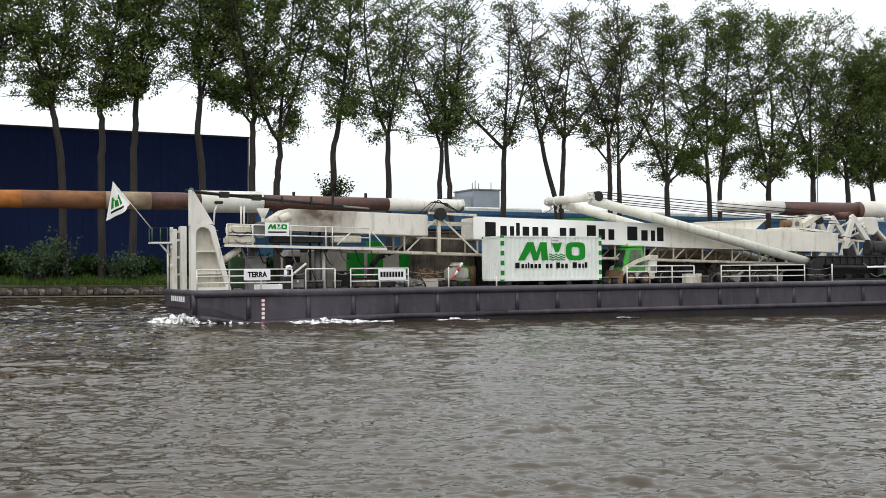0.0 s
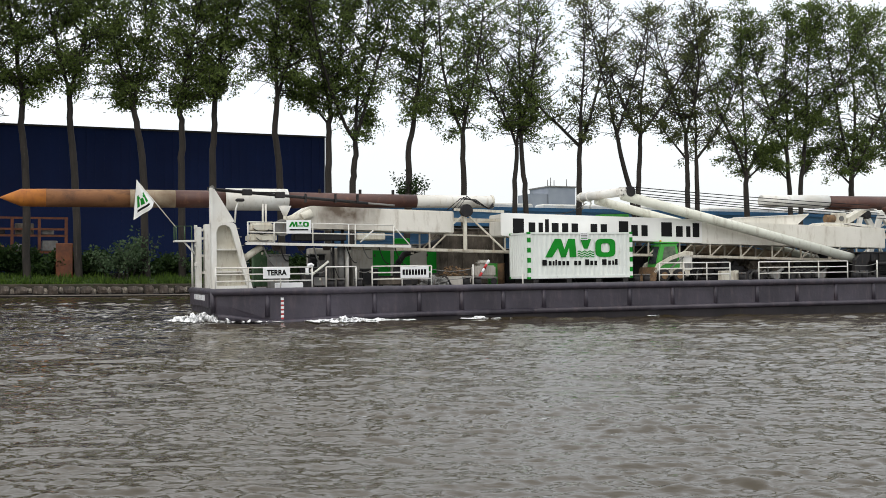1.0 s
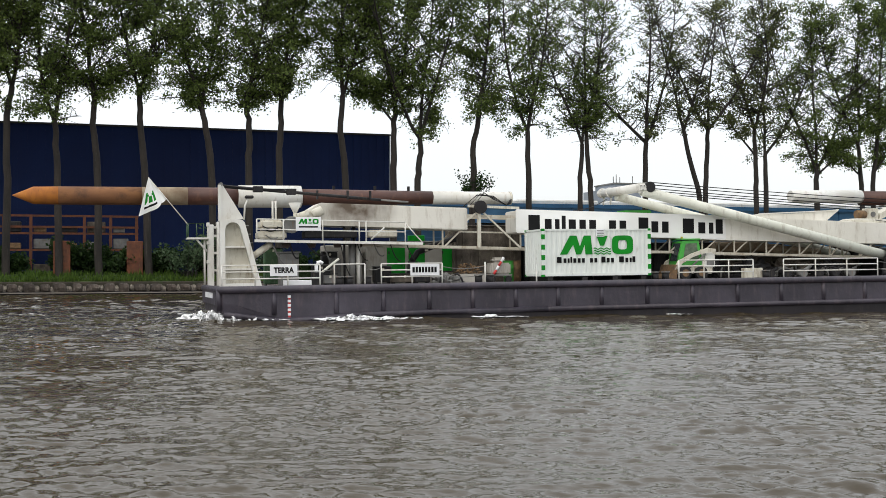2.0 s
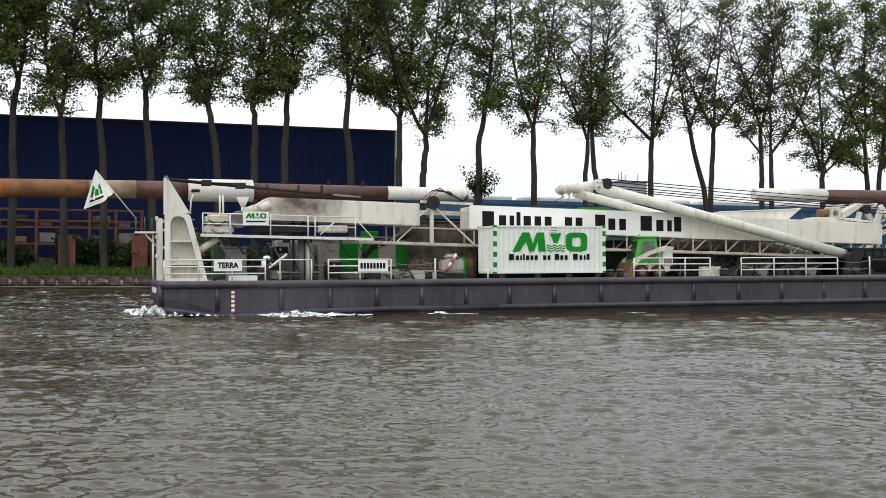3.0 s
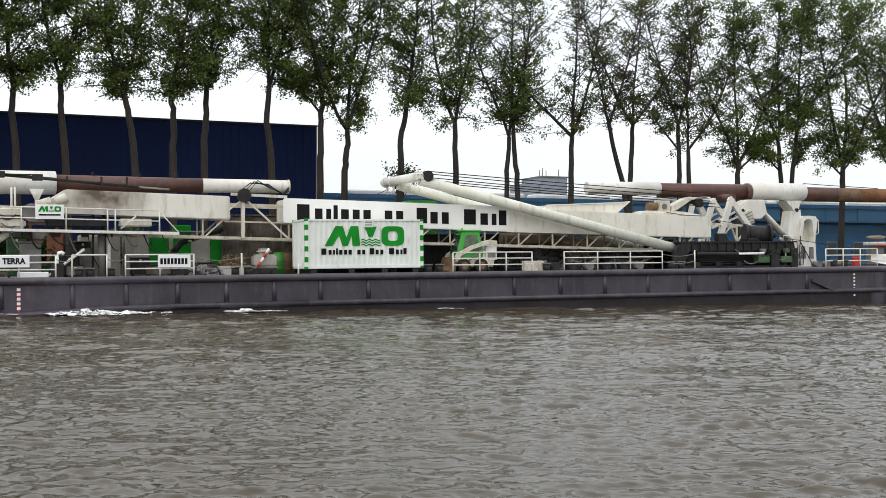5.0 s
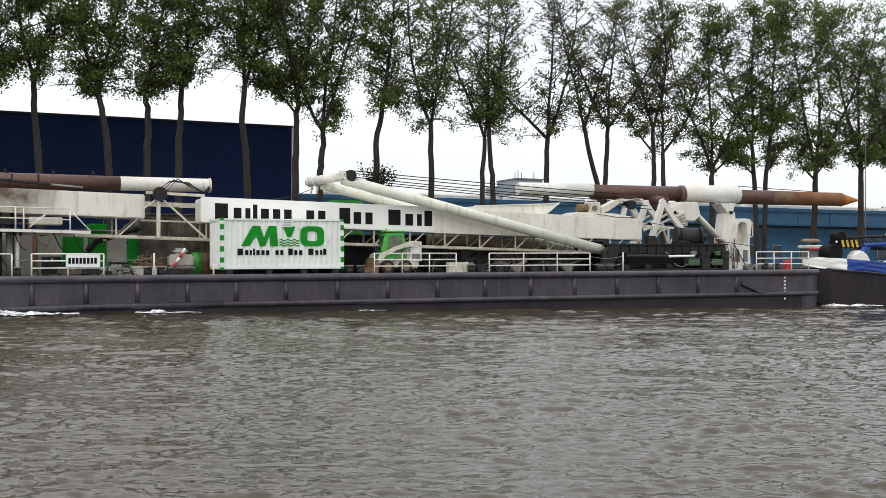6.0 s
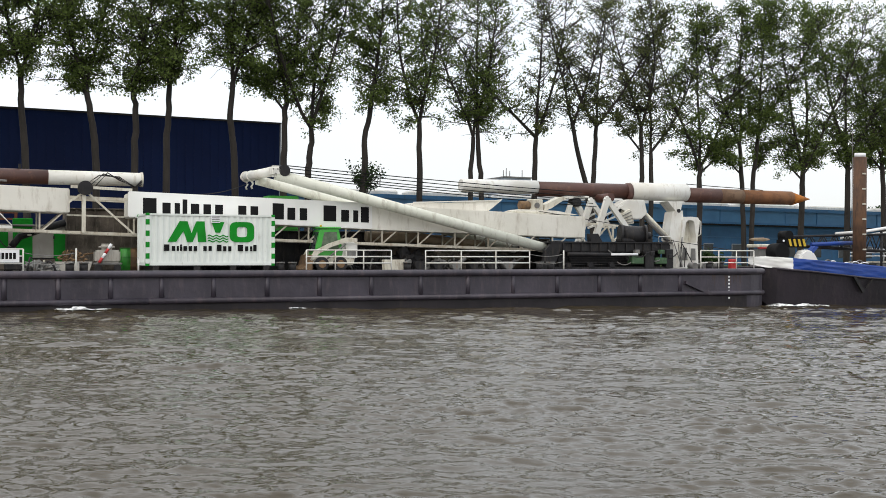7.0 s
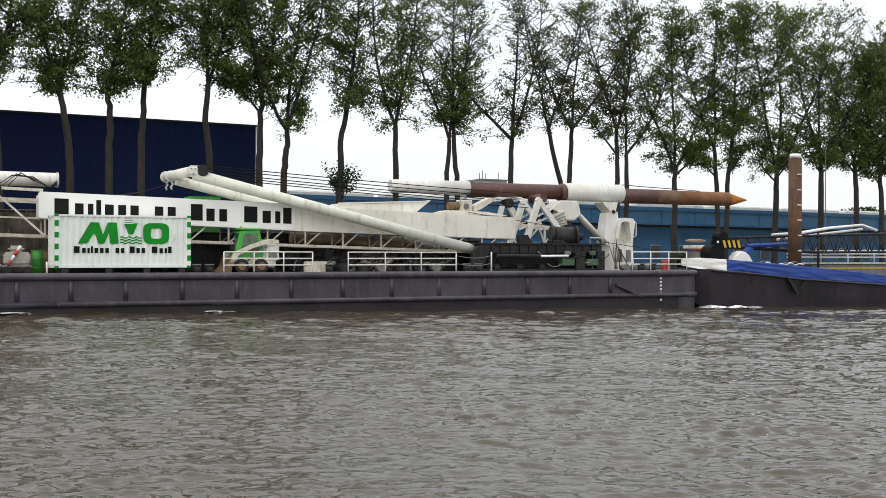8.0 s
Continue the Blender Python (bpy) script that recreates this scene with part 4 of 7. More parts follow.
# ---- spud piles laid along the far side ----
def build_piles():
    y = 7.35
    z = 4.45
    p = thing("spud_pile", (-12, y, z), "long steel spud pile painted brown and white with rusty point", "pile", "spud piles")
    part("point", lathe_x(bmesh.new(), y, z, [(-25.5, 0.02), (-24.5, 0.44), (-23.3, 0.46)]), M_ORANGE, p, "bright orange rusted point")
    part("rusty_length", lathe_x(bmesh.new(), y, z, [(-23.3, 0.462), (-19.2, 0.462)]), M_RUSTY, p, "rusted length")
    part("buff_length", lathe_x(bmesh.new(), y, z, [(-19.2, 0.463), (-16.9, 0.463)]), M_BUFF, p, "buff weathered length")
    part("fore_brown_length", lathe_x(bmesh.new(), y, z, [(-16.9, 0.46), (-14.3, 0.46)]), M_BROWN, p)
    part("sleeve", lathe_x(bmesh.new(), y, z, [(-14.3, 0.46), (-14.25, 0.59), (-10.95, 0.59), (-10.9, 0.46)]), M_WHITE, p, "white guide sleeve")
    part("brown_length", lathe_x(bmesh.new(), y, z - 0.02, [(-10.9, 0.44), (-3.6, 0.37)]), M_BROWN, p)
    part("white_length", lathe_x(bmesh.new(), y, z - 0.02, [(-3.6, 0.372), (0.9, 0.35), (1.0, 0.33)]), M_WHITE, p)
    part("end_flange", lathe_x(bmesh.new(), y, z - 0.02, [(0.95, 0.38), (1.06, 0.38)]), M_CREAM, p)
    for x in (-9.2, -6.9, -5.0):
        part("lug", box(bmesh.new(), x, x + 0.12, y - 0.08, y + 0.08, z + 0.34, z + 0.6), M_DARK, p)
    for k in range(3):
        part("hose", wire(bmesh.new(), [(-2.1 + 0.3 * k, 6.3, 3.9), (-1.2 + 0.2 * k, 6.6, 4.55 + 0.07 * k), (-0.2, 6.75, 4.5 - 0.08 * k), (0.6, 6.8, 4.0), (0.95, 6.95, 4.15 + 0.1 * k)], 0.035, 6), M_DARK, p, "black hydraulic hose")
    y, z = 7.2, 4.42
    p = thing("spud_pile", (33, y, z), "long brown spud pile with white collar and rusted point", "pile", "spud piles")
    part("white_length", lathe_x(bmesh.new(), y, z + 0.2, [(19.2, 0.36), (19.3, 0.38), (24.2, 0.42)]), M_WHITE, p)
    part("brown_length", lathe_x(bmesh.new(), y, z + 0.12, [(24.2, 0.445), (30.8, 0.46)]), M_BROWN, p)
    part("joint_ring", lathe_x(bmesh.new(), y, z + 0.05, [(30.45, 0.48), (30.6, 0.60), (30.75, 0.60), (30.8, 0.5)]), M_BROWN, p)
    part("collar", lathe_x(bmesh.new(), y, z + 0.14, [(30.8, 0.5), (30.85, 0.56), (35.0, 0.56), (35.05, 0.48)]), M_WHITE, p, "white guide collar")
    part("brown_end", lathe_x(bmesh.new(), y, z, [(35.05, 0.475), (37.6, 0.47)]), M_BROWN, p)
    part("rusty_length", lathe_x(bmesh.new(), y, z - 0.02, [(39.4, 0.462), (43.5, 0.45)]), M_RUSTY, p, "rusted length")
    part("weathered_length", lathe_x(bmesh.new(), y, z - 0.01, [(37.6, 0.468), (39.4, 0.464)]), M_PATINA, p, "weathered brown length")
    part("point", lathe_x(bmesh.new(), y, z - 0.05, [(43.5, 0.45), (45.1, 0.03)]), M_ORANGE, p, "bright orange rusted point")


build_piles()


# ---- the long covered lattice boom ----
def build_boom():
    y0, y1 = 2.7, 4.5
    b = thing("crane_boom", (6, 3.6, 0.8), "long white lattice crane boom laid flat, wrapped in white covers", "crane boom")

    def top(x):
        return 3.58 + (x + 10.7) * (-0.022)

    def low(x):
        return 1.74 - (x + 8.4) * 0.030
    for y in (y0 + 0.08, y1 - 0.08):
        part("lower_chord", beam(bmesh.new(), (-8.6, y, low(-8.6)), (24.6, y, low(24.6)), 0.13, 0.13), M_TRUSS, b)
        part("upper_chord", beam(bmesh.new(), (-10.5, y, 3.4), (24.6, y, 2.55), 0.14, 0.14), M_TRUSS, b)
    xs = [2.4, 4.5, 6.6, 8.6, 10.6, 12.6, 14.65, 16.8, 18.8, 20.8, 22.8]
    for y in (y0 + 0.08, y1 - 0.08):
        for x in (*xs, -4.38, -0.1):
            part("upright", beam(bmesh.new(), (x, y, low(x)), (x, y, low(x) + 1.0), 0.075, 0.075), M_TRUSS, b)
        for x in xs:
            part("diagonal", beam(bmesh.new(), (x, y, low(x)), (x + 1.0, y, low(x) + 0.85), 0.065, 0.065), M_TRUSS, b)
        part("diagonal", beam(bmesh.new(), (10.6, y, low(10.6)), (9.3, y, low(9.3) + 0.85), 0.065, 0.065), M_TRUSS, b)
        part("diagonal", beam(bmesh.new(), (-4.3, y, low(-4.3)), (-3.3, y, low(-3.3) + 0.95), 0.07, 0.07), M_TRUSS, b)
    for x in (-6.5, -2.4, *xs[::2]):
        part("cross_tie", beam(bmesh.new(), (x, y0 + 0.1, low(x)), (x, y1 - 0.1, low(x)), 0.1, 0.1), M_TRUSS, b)

    def cover(name, outline, y, material, label, back):
        bm = bmesh.new()
        slab(bm, outline, y, back)
        bmesh.ops.bevel(bm, geom=bm.edges[:], offset=0.05, segments=2, affect="EDGES")
        return part(name, bm, material, b, label)
    # forward cover with a sloping nose
    cover("fore_cover", [(-12.1, 3.0), (-10.75, 3.86), (-3.05, 3.62), (-3.05, 2.46), (-10.6, 2.72), (-12.1, 2.8)], y0 - 0.06, M_TARP_SOOT, "weathered white cover with a soot stain", y1 + 0.05)
    bn = cover("banner", [(-0.40, 3.56), (12.0, 3.24), (12.0, 1.88), (0.0, 2.30), (-0.40, 2.32)], y0 - 0.08, M_BANNER, "clean white banner with black print bars", y0 - 0.02)
    cover("mid_cover", [(-0.3, 3.5), (12.1, 3.18), (24.9, 2.74), (24.9, 1.5), (12.1, 1.86), (-0.3, 2.3)], y0 - 0.015, M_TARP, "weathered white cover", y1 + 0.05)
    # print bars follow the banner's slope
    run = [(0.0, 0.066, 1), (0.076, 0.116, 0), (0.124, 0.150, 0), (0.155, 0.178, 1), (0.186, 0.228, 0), (0.236, 0.274, 0), (0.282, 0.322, 0),
           (0.375, 0.417, 0), (0.425, 0.465, 0), (0.515, 0.575, 1), (0.578, 0.62, 0), (0.63, 0.67, 0), (0.73, 0.80, 1), (0.808, 0.852, 0), (0.862, 0.89, 0), (0.895, 0.94, 1)]
    letter_bars(bn, run, 0.25, 11.9, 2.46, 0.80, y0 - 0.083, -0.021)
    # pulley post in the gap between the covers
    part("post", beam(bmesh.new(), (-2.42, y0, low(-2.4)), (-2.42, y0, 3.6), 0.18, 0.17), M_CREAM, b)
    part("sheave", rod(bmesh.new(), (-2.36, y0 - 0.2, 3.66), (-2.36, y0 + 0.1, 3.66), 0.34, seg=22), M_DARK, b, "dark rope sheave")
    part("brace", beam(bmesh.new(), (-2.2, y0, 3.4), (-0.1, y0, 1.5), 0.08, 0.09), M_CREAM, b)
    part("brace", beam(bmesh.new(), (-2.5, y0, 3.4), (-3.2, y0, 2.9), 0.08, 0.09), M_CREAM, b)
    part("head_rail", beam(bmesh.new(), (-3.0, y0, 3.72), (-0.2, y0, 3.62), 0.16, 0.13), M_CREAM, b)
    part("mid_rail", beam(bmesh.new(), (-3.0, y1, 2.45), (-0.2, y1, 2.38), 0.07, 0.08), M_CREAM, b)
    # ridge sheets lying on the aft cover
    bm = bmesh.new()
    slab(bm, [(14.6, 2.9), (14.75, 3.36), (16.8, 3.40), (19.7, 3.56), (20.1, 3.66), (20.0, 3.56), (19.2, 2.95)], 3.6, 5.0)
    bmesh.ops.bevel(bm, geom=bm.edges[:], offset=0.03, segments=1, affect="EDGES")
    part("folded_sheet", bm, M_TARP, b, "folded weathered sheet")
    part("sheet_edge", beam(bmesh.new(), (14.7, 3.57, 3.37), (19.8, 3.57, 3.58), 0.06, 0.06), M_WHITE, b)


build_boom()


# ---- the twin-tube mast lying over the boom ----
def build_mast():
    m = thing("folding_mast", (13, 2.5, 0.8), "white twin-tube folding mast with a rope sheave at its head", "mast")
    part("tube", rod(bmesh.new(), (6.75, 2.3, 4.55), (21.95, 2.0, 0.92), 0.28, 0.28, 20), M_TUBE, m, "greenish white steel tube")
    part("tube", rod(bmesh.new(), (6.45, 4.85, 4.42), (21.6, 4.95, 0.9), 0.25, 0.25, 18), M_TUBE, m, "greenish white steel tube")
    part("cross_head", rod(bmesh.new(), (6.70, 2.35, 4.72), (6.2, 6.3, 4.66), 0.25, 0.24, 20), M_WHITE, m, "white round cross head")
    part("far_cap", rod(bmesh.new(), (6.21, 6.25, 4.66), (6.18, 6.5, 4.66), 0.28, 0.2, 20), M_WHITE, m)
    part("near_cheek", bevelled(6.42, 7.02, 2.0, 2.5, 4.42, 4.98, 0.14, 3), M_WHITE, m)
    for dx, dz in ((-0.12, 0.1), (0.1, 0.1), (0.0, -0.12)):
        part("bolt", rod(bmesh.new(), (6.66 + dx, 1.97, 4.7 + dz), (6.66 + dx, 2.01, 4.7 + dz), 0.035, seg=8), M_STEEL, m)
    part("sheave", rod(bmesh.new(), (7.12, 2.0, 4.74), (7.12, 2.6, 4.74), 0.29, seg=22), M_DARK, m, "dark rope sheave")
    for x, y in ((6.22, 6.1), (6.33, 5.4)):
        part("collar", rod(bmesh.new(), (x, y, 4.66), (x - 0.02, y + 0.1, 4.66), 0.29, seg=18), M_WHITE, m)
        part("shackle", wire(bmesh.new(), [(x, y, 4.42), (x + 0.07, y, 4.25), (x - 0.02, y, 4.1), (x + 0.03, y, 3.98)], 0.055, 6), M_WHITE, m)
    part("tag_line", wire(bmesh.new(), sag((6.2, 5.6, 4.3), (3.0, 3.0, 3.5), 0.15), 0.018, 5), M_DARK, m)
    for k, (za, yb, zb) in enumerate(((5.02, 6.3, 4.35), (4.9, 5.9, 4.05), (4.72, 5.4, 3.8), (4.6, 5.0, 3.62), (4.5, 4.6, 3.4))):
        r = thing("hoist_rope", (14, 3.4, 4.2), "taut black wire rope from mast head to gantry", "rope", "hoist ropes")
        part("line", wire(bmesh.new(), sag((7.1, 2.1 + 0.1 * k, za - 0.02), (26.8, yb, zb), 0.06), 0.026, 6), M_BLACK, r)


build_mast()


# ---- the bow tower, flag and forward machinery ----
def build_bow_tower():
    y = 2.4
    t = thing("spud_tower", (-14.8, y + 0.4, DECK), "white steel spud tower with arched recess and gusset fin", "tower")
    # recess outline, then a frame of plate round it
    inner = [(-15.50, -0.1), (-14.02, -0.1), (-14.78, 2.64), (-14.88, 2.80), (-15.06, 2.88), (-15.28, 2.86), (-15.43, 2.74), (-15.50, 2.5)]
    outer = [(-15.74, DECK), (-13.74, DECK), (-14.55, 2.88), (-14.68, 3.00), (-14.96, 3.04), (-15.36, 3.04), (-15.66, 3.04), (-15.74, 2.92)]
    bm = bmesh.new()
    a0, b0 = [bm.verts.new((x, y, z)) for x, z in outer], [bm.verts.new((x, y, z)) for x, z in inner]
    a1, b1 = [bm.verts.new((x, y + 0.5, z)) for x, z in outer], [bm.verts.new((x, y + 0.5, z)) for x, z in inner]
    n = len(outer)
    for i in range(n):
        j = (i + 1) % n
        bm.faces.new((a0[i], a0[j], b0[j], b0[i]))
        bm.faces.new((a0[i], a1[i], a1[j], a0[j]))
        bm.faces.new((b0[i], b0[j], b1[j], b1[i]))
    part("frame_plate", bm, M_WHITE, t)
    part("back_plate", slab(bmesh.new(), outer, y + 0.5, y + 0.56), M_CREAM, t)
    for z, xr in ((1.64, -14.52), (0.55, -14.24)):
        part("shelf_rib", box(bmesh.new(), -15.50, xr, y + 0.06, y + 0.5, z, z + 0.08), M_WHITE, t)
    part("gusset_fin", slab(bmesh.new(), [(-15.72, 3.04), (-15.72, 4.68), (-15.58, 4.68), (-14.58, 3.04)], y + 0.1, y + 0.2), M_WHITE, t)
    part("fin_flange", box(bmesh.new(), -15.80, -15.66, y, y + 0.34, 2.95, 4.70), M_WHITE, t)
    part("fin_head", rod(bmesh.new(), (-15.68, y + 0.02, 4.72), (-15.68, y + 0.32, 4.72), 0.1, seg=12), M_STEEL, t)
    for i in range(7):
        z = 0.2 + i * 0.42
        x = -13.78 - 0.26 * (z + 0.27)
        part("step", rod(bmesh.new(), (x - 0.1, y + 0.25, z), (x + 0.22, y + 0.25, z), 0.028, seg=6), M_STEEL, t)
    part("lamp_arm", wire(bmesh.new(), [(-14.55, y + 0.3, 3.0), (-14.50, y + 0.3, 3.7), (-14.35, y + 0.3, 4.05)], 0.045, 6), M_WHITE, t)
    part("lamp_head", bevelled(-14.5, -14.08, y + 0.15, y + 0.45, 4.05, 4.2, 0.05), M_DARK, t)
    # guide columns on the far side
    c = thing("guide_columns", (-15.8, 7.2, DECK), "pair of white spud guide columns at the bow", "column")
    for x0, x1, z1 in ((-15.90, -15.60, 2.95), (-15.44, -15.10, 3.1)):
        part("column", bevelled(x0, x1, 6.9, 7.5, DECK, z1, 0.03), M_WHITE, c)
    for z in (0.5, 1.4, 2.3, 2.75):
        part("tie_plate", box(bmesh.new(), -15.60, -15.44, 7.0, 7.4, z, z + 0.12), M_WHITE, c)
    for z in (0.9, 1.9, 2.85):
        part("lug", bevelled(-15.98, -15.82, 6.85, 7.05, z, z + 0.2, 0.02), M_WHITE, c)
    p = thing("bow_platform", (-16.5, 7.2, 2.25), "small white lookout platform with a green rail at the bow", "platform")
    part("floor", box(bmesh.new(), -16.98, -15.91, 6.7, 7.7, 2.18, 2.27), M_WHITE, p)
    part("strut", rod(bmesh.new(), (-16.5, 6.9, 2.18), (-15.9, 7.0, 1.5), 0.05, seg=8), M_WHITE, p)
    for x, y2 in ((-16.93, 6.74), (-16.5, 6.74), (-16.14, 6.74), (-16.93, 7.66)):
        part("post", rod(bmesh.new(), (x, y2, 2.27), (x, y2, 3.0), 0.028, seg=6), M_GREEN_DIRTY, p)
    part("rail", wire(bmesh.new(), [(-16.14, 6.74, 3.0), (-16.93, 6.74, 3.0), (-16.93, 7.66, 3.0)], 0.03, 6), M_GREEN_DIRTY, p, "dull green hand rail")
    part("leg", rod(bmesh.new(), (-16.08, 7.0, DECK), (-16.08, 7.0, 2.18), 0.055, seg=8), M_WHITE, p)


build_bow_tower()

FLAG_FOOT, FLAG_TIP = Vector((-16.9, 6.8, 2.9)), Vector((-18.9, 6.8, 5.38))


def build_flag():
    f = thing("flag_on_pole", tuple(FLAG_FOOT), "white company flag with green marks blowing from a slanting pole", "flag")
    part("pole", rod(bmesh.new(), tuple(FLAG_FOOT), tuple(FLAG_TIP), 0.03, 0.018, 8), M_WHITE, f)
    # cloth in two gores that meet at the pole's tip: one laced to the pole, one free to swing
    axis = (FLAG_TIP - FLAG_FOOT).normalized()
    out = Vector((-axis.z, 0, axis.x)).normalized()

    def gore(name, a0, a1, r0, r1, shift):
        nr, na, verts, faces = 16, 14, [], []
        for i in range(nr + 1):
            for j in range(na + 1):
                w, s = i / nr, j / na
                a = radians(a0 + (a1 - a0) * s)
                r = w * (r0 + (r1 - r0) * s + 0.05 * math.sin(7 * s))
                ripple = 0.11 * math.sin(9 * s + 2.0 * w) * w * min(1, 3 * s + shift) + 0.03 * math.sin(17 * s - 5 * w) * w
                verts.append((-axis * math.cos(a) + out * math.sin(a)) * r + Vector((0, ripple - shift * 0.16, 0)))
        for i in range(nr):
            for j in range(na):
                k = i * (na + 1) + j
                faces.append((k, k + 1, k + na + 2, k + na + 1))
        return raw(name, verts, faces, M_BANNER, f, smooth=True), na

    laced, na = gore("hoist_cloth", 0, 44, 1.42, 1.5, 0.0)
    laced.location = FLAG_TIP - FLAG_FOOT
    cloth, na = gore("fly_cloth", 6, 47, 1.45, 2.05, 1.0)
    cloth.data.materials.append(M_GREEN)
    cloth.data.materials.append(M_BLACK)
    for p in cloth.data.polygons:
        i, j = divmod(p.index, na)
        if 7 <= i <= 11 and (j in (3, 4, 10, 11) or abs(j - 7) <= 1 and i >= 9 or i == 8 and j in (5, 9)):
            p.material_index = 1
        if i == 13 and 3 <= j <= 11:
            p.material_index = 2
    cloth.location = FLAG_TIP - FLAG_FOOT
    cloth["label"] = "white cloth with green and black marks"
    return cloth


CLOTH = build_flag()


def build_walkway():
    w = thing("raised_walkway", (-10, 2.4, 1.9), "white raised walkway with rails above the fore deck", "walkway")
    z0, z1 = 2.03, 1.86

    def zf(x):
        return z0 + (x + 14.0) / 7.5 * (z1 - z0)
    bm = bmesh.new()
    slab(bm, [(-14.1, zf(-14.1) - 0.13), (-14.1, zf(-14.1)), (-5.6, zf(-5.6)), (-5.6, zf(-5.6) - 0.13)], 2.15, 2.35)
    part("edge_beam", bm, M_WHITE, w)
    part("grating", slab(bmesh.new(), [(-14.0, zf(-14) - 0.08), (-14.0, zf(-14) - 0.02), (-6.4, zf(-6.4) - 0.02), (-6.4, zf(-6.4) - 0.08)], 2.36, 3.2), M_STEEL, w)
    for x in (-14.0, -12.7, -10.75, -8.9, -8.55, -6.52):
        part("post", rod(bmesh.new(), (x, 2.2, zf(x)), (x, 2.2, zf(x) + 1.0), 0.035, seg=6), M_WHITE, w)
    for h in (0.5, 1.0):
        part("rail", rod(bmesh.new(), (-14.0, 2.2, zf(-14) + h), (-6.52, 2.2, zf(-6.52) + h), 0.032, seg=6), M_WHITE, w)
    part("end_stay", rod(bmesh.new(), (-6.52, 2.2, zf(-6.5) + 0.95), (-5.6, 2.3, zf(-5.6)), 0.03, seg=6), M_WHITE, w)
    part("lattice_stay", rod(bmesh.new(), (-8.3, 2.2, 2.0), (-7.6, 2.2, 2.6), 0.04, seg=6), M_WHITE, w)
    part("plate", bevelled(-12.1, -10.85, 2.1, 2.13, 2.44, 3.11, 0.01), M_BOARD, w, "white plate with green logo shapes")
    logo(w, -11.98, -10.97, 2.78, 3.03, 2.095, 0.01)
    part("print_bar", box(bmesh.new(), -11.95, -11.0, 2.085, 2.095, 2.60, 2.67), M_BLACK, w)
    # columns that carry it
    for x, r, z, m in ((-9.12, 0.17, 1.86, M_STEEL), (-8.78, 0.09, 1.86, M_WHITE), (-9.5, 0.06, 2.72, M_DARK), (-9.0, 0.09, 2.9, M_DARK)):
        part("column", rod(bmesh.new(), (x, 3.0, DECK), (x, 3.0, z), r, seg=14), m, w)
    part("inclined_duct", rod(bmesh.new(), (-13.2, 2.7, 1.85), (-14.15, 2.7, 1.2), 0.17, seg=12), M_CREAM, w)
    # engine and winch on the walkway
    e = thing("winch_engine", (-12.8, 2.9, 2.05), "grimy cream winch engine with drums and hoses", "engine")
    part("housing", bevelled(-13.8, -12.6, 2.5, 3.6, 2.5, 3.05, 0.14, 3), M_CREAM, e)
    part("sump", bevelled(-13.9, -12.5, 2.45, 3.6, 2.05, 2.45, 0.08, 2), M_CREAM, e)
    part("drum", rod(bmesh.new(), (-12.25, 2.4, 2.75), (-12.25, 3.3, 2.75), 0.36, seg=20), M_WHITE, e)
    part("drum_flange", rod(bmesh.new(), (-12.25, 2.34, 2.75), (-12.25, 2.40, 2.75), 0.42, seg=20), M_STEEL, e)
    part("air_funnel", rod(bmesh.new(), (-12.0, 2.9, 3.36), (-12.0, 2.9, 3.86), 0.09, 0.33, seg=16), M_WHITE, e, "white air funnel")
    part("filter_pot", rod(bmesh.new(), (-11.95, 2.5, 3.12), (-11.4, 2.5, 3.3), 0.2, seg=14), M_CREAM, e)
    part("filter_pot", rod(bmesh.new(), (-11.2, 2.6, 3.25), (-10.7, 2.6, 3.5), 0.22, seg=14), M_CREAM, e)
    part("cleaner_stem", rod(bmesh.new(), (-12.0, 2.9, 3.0), (-12.0, 2.9, 3.4), 0.09, seg=8), M_CREAM, e)
    for x in (-13.1, -12.95):
        part("exhaust", rod(bmesh.new(), (x, 3.0, 3.0), (x, 3.0, 3.95), 0.05, seg=8), M_WHITE, e)
    for k in range(7):
        rng = random.Random(k)
        a = Vector((-13.9 + rng.random() * 1.5, 2.42, 2.2 + rng.random() * 0.6))
        part("hose", wire(bmesh.new(), sag(a, a + Vector((rng.uniform(0.4, 0.9), -0.03, rng.uniform(-0.2, 0.2))), 0.12, 6), 0.03, 5), M_DARK if k % 2 else M_STEEL, e)
    part("gearbox", bevelled(-11.6, -8.9, 2.6, 3.4, 2.1, 2.45, 0.05), M_DARK, e)
    part("tank", bevelled(-8.3, -6.8, 2.7, 3.4, 2.12, 2.5, 0.06), M_CREAM, e)
    h = thing("hydraulic_jib", (-10.5, 4.6, 4.2), "thin dark hydraulic jib lying above the covers", "jib")
    part("arm", rod(bmesh.new(), (-15.6, 4.6, 4.80), (-7.2, 4.6, 4.13), 0.09, 0.075, 10), M_DARK, h)
    part("rod", rod(bmesh.new(), (-7.2, 4.6, 4.13), (-5.7, 4.6, 4.02), 0.05, seg=8), M_STEEL, h, "bright piston rod")
    for x, z in ((-13.6, 4.62), (-11.9, 4.5)):
        part("clamp", bevelled(x - 0.25, x + 0.25, 4.45, 4.75, z - 0.13, z + 0.18, 0.03), M_DARK, h)
    part("hose", wire(bmesh.new(), sag((-15.6, 4.5, 4.86), (-12, 4.5, 4.65), 0.08), 0.035, 5), M_DARK, h)
    for x in (-9.0, -7.8, -10.6):
        part("bracket", box(bmesh.new(), x, x + 0.09, 4.5, 4.7, 4.15, 4.6), M_DARK, h)


build_walkway()


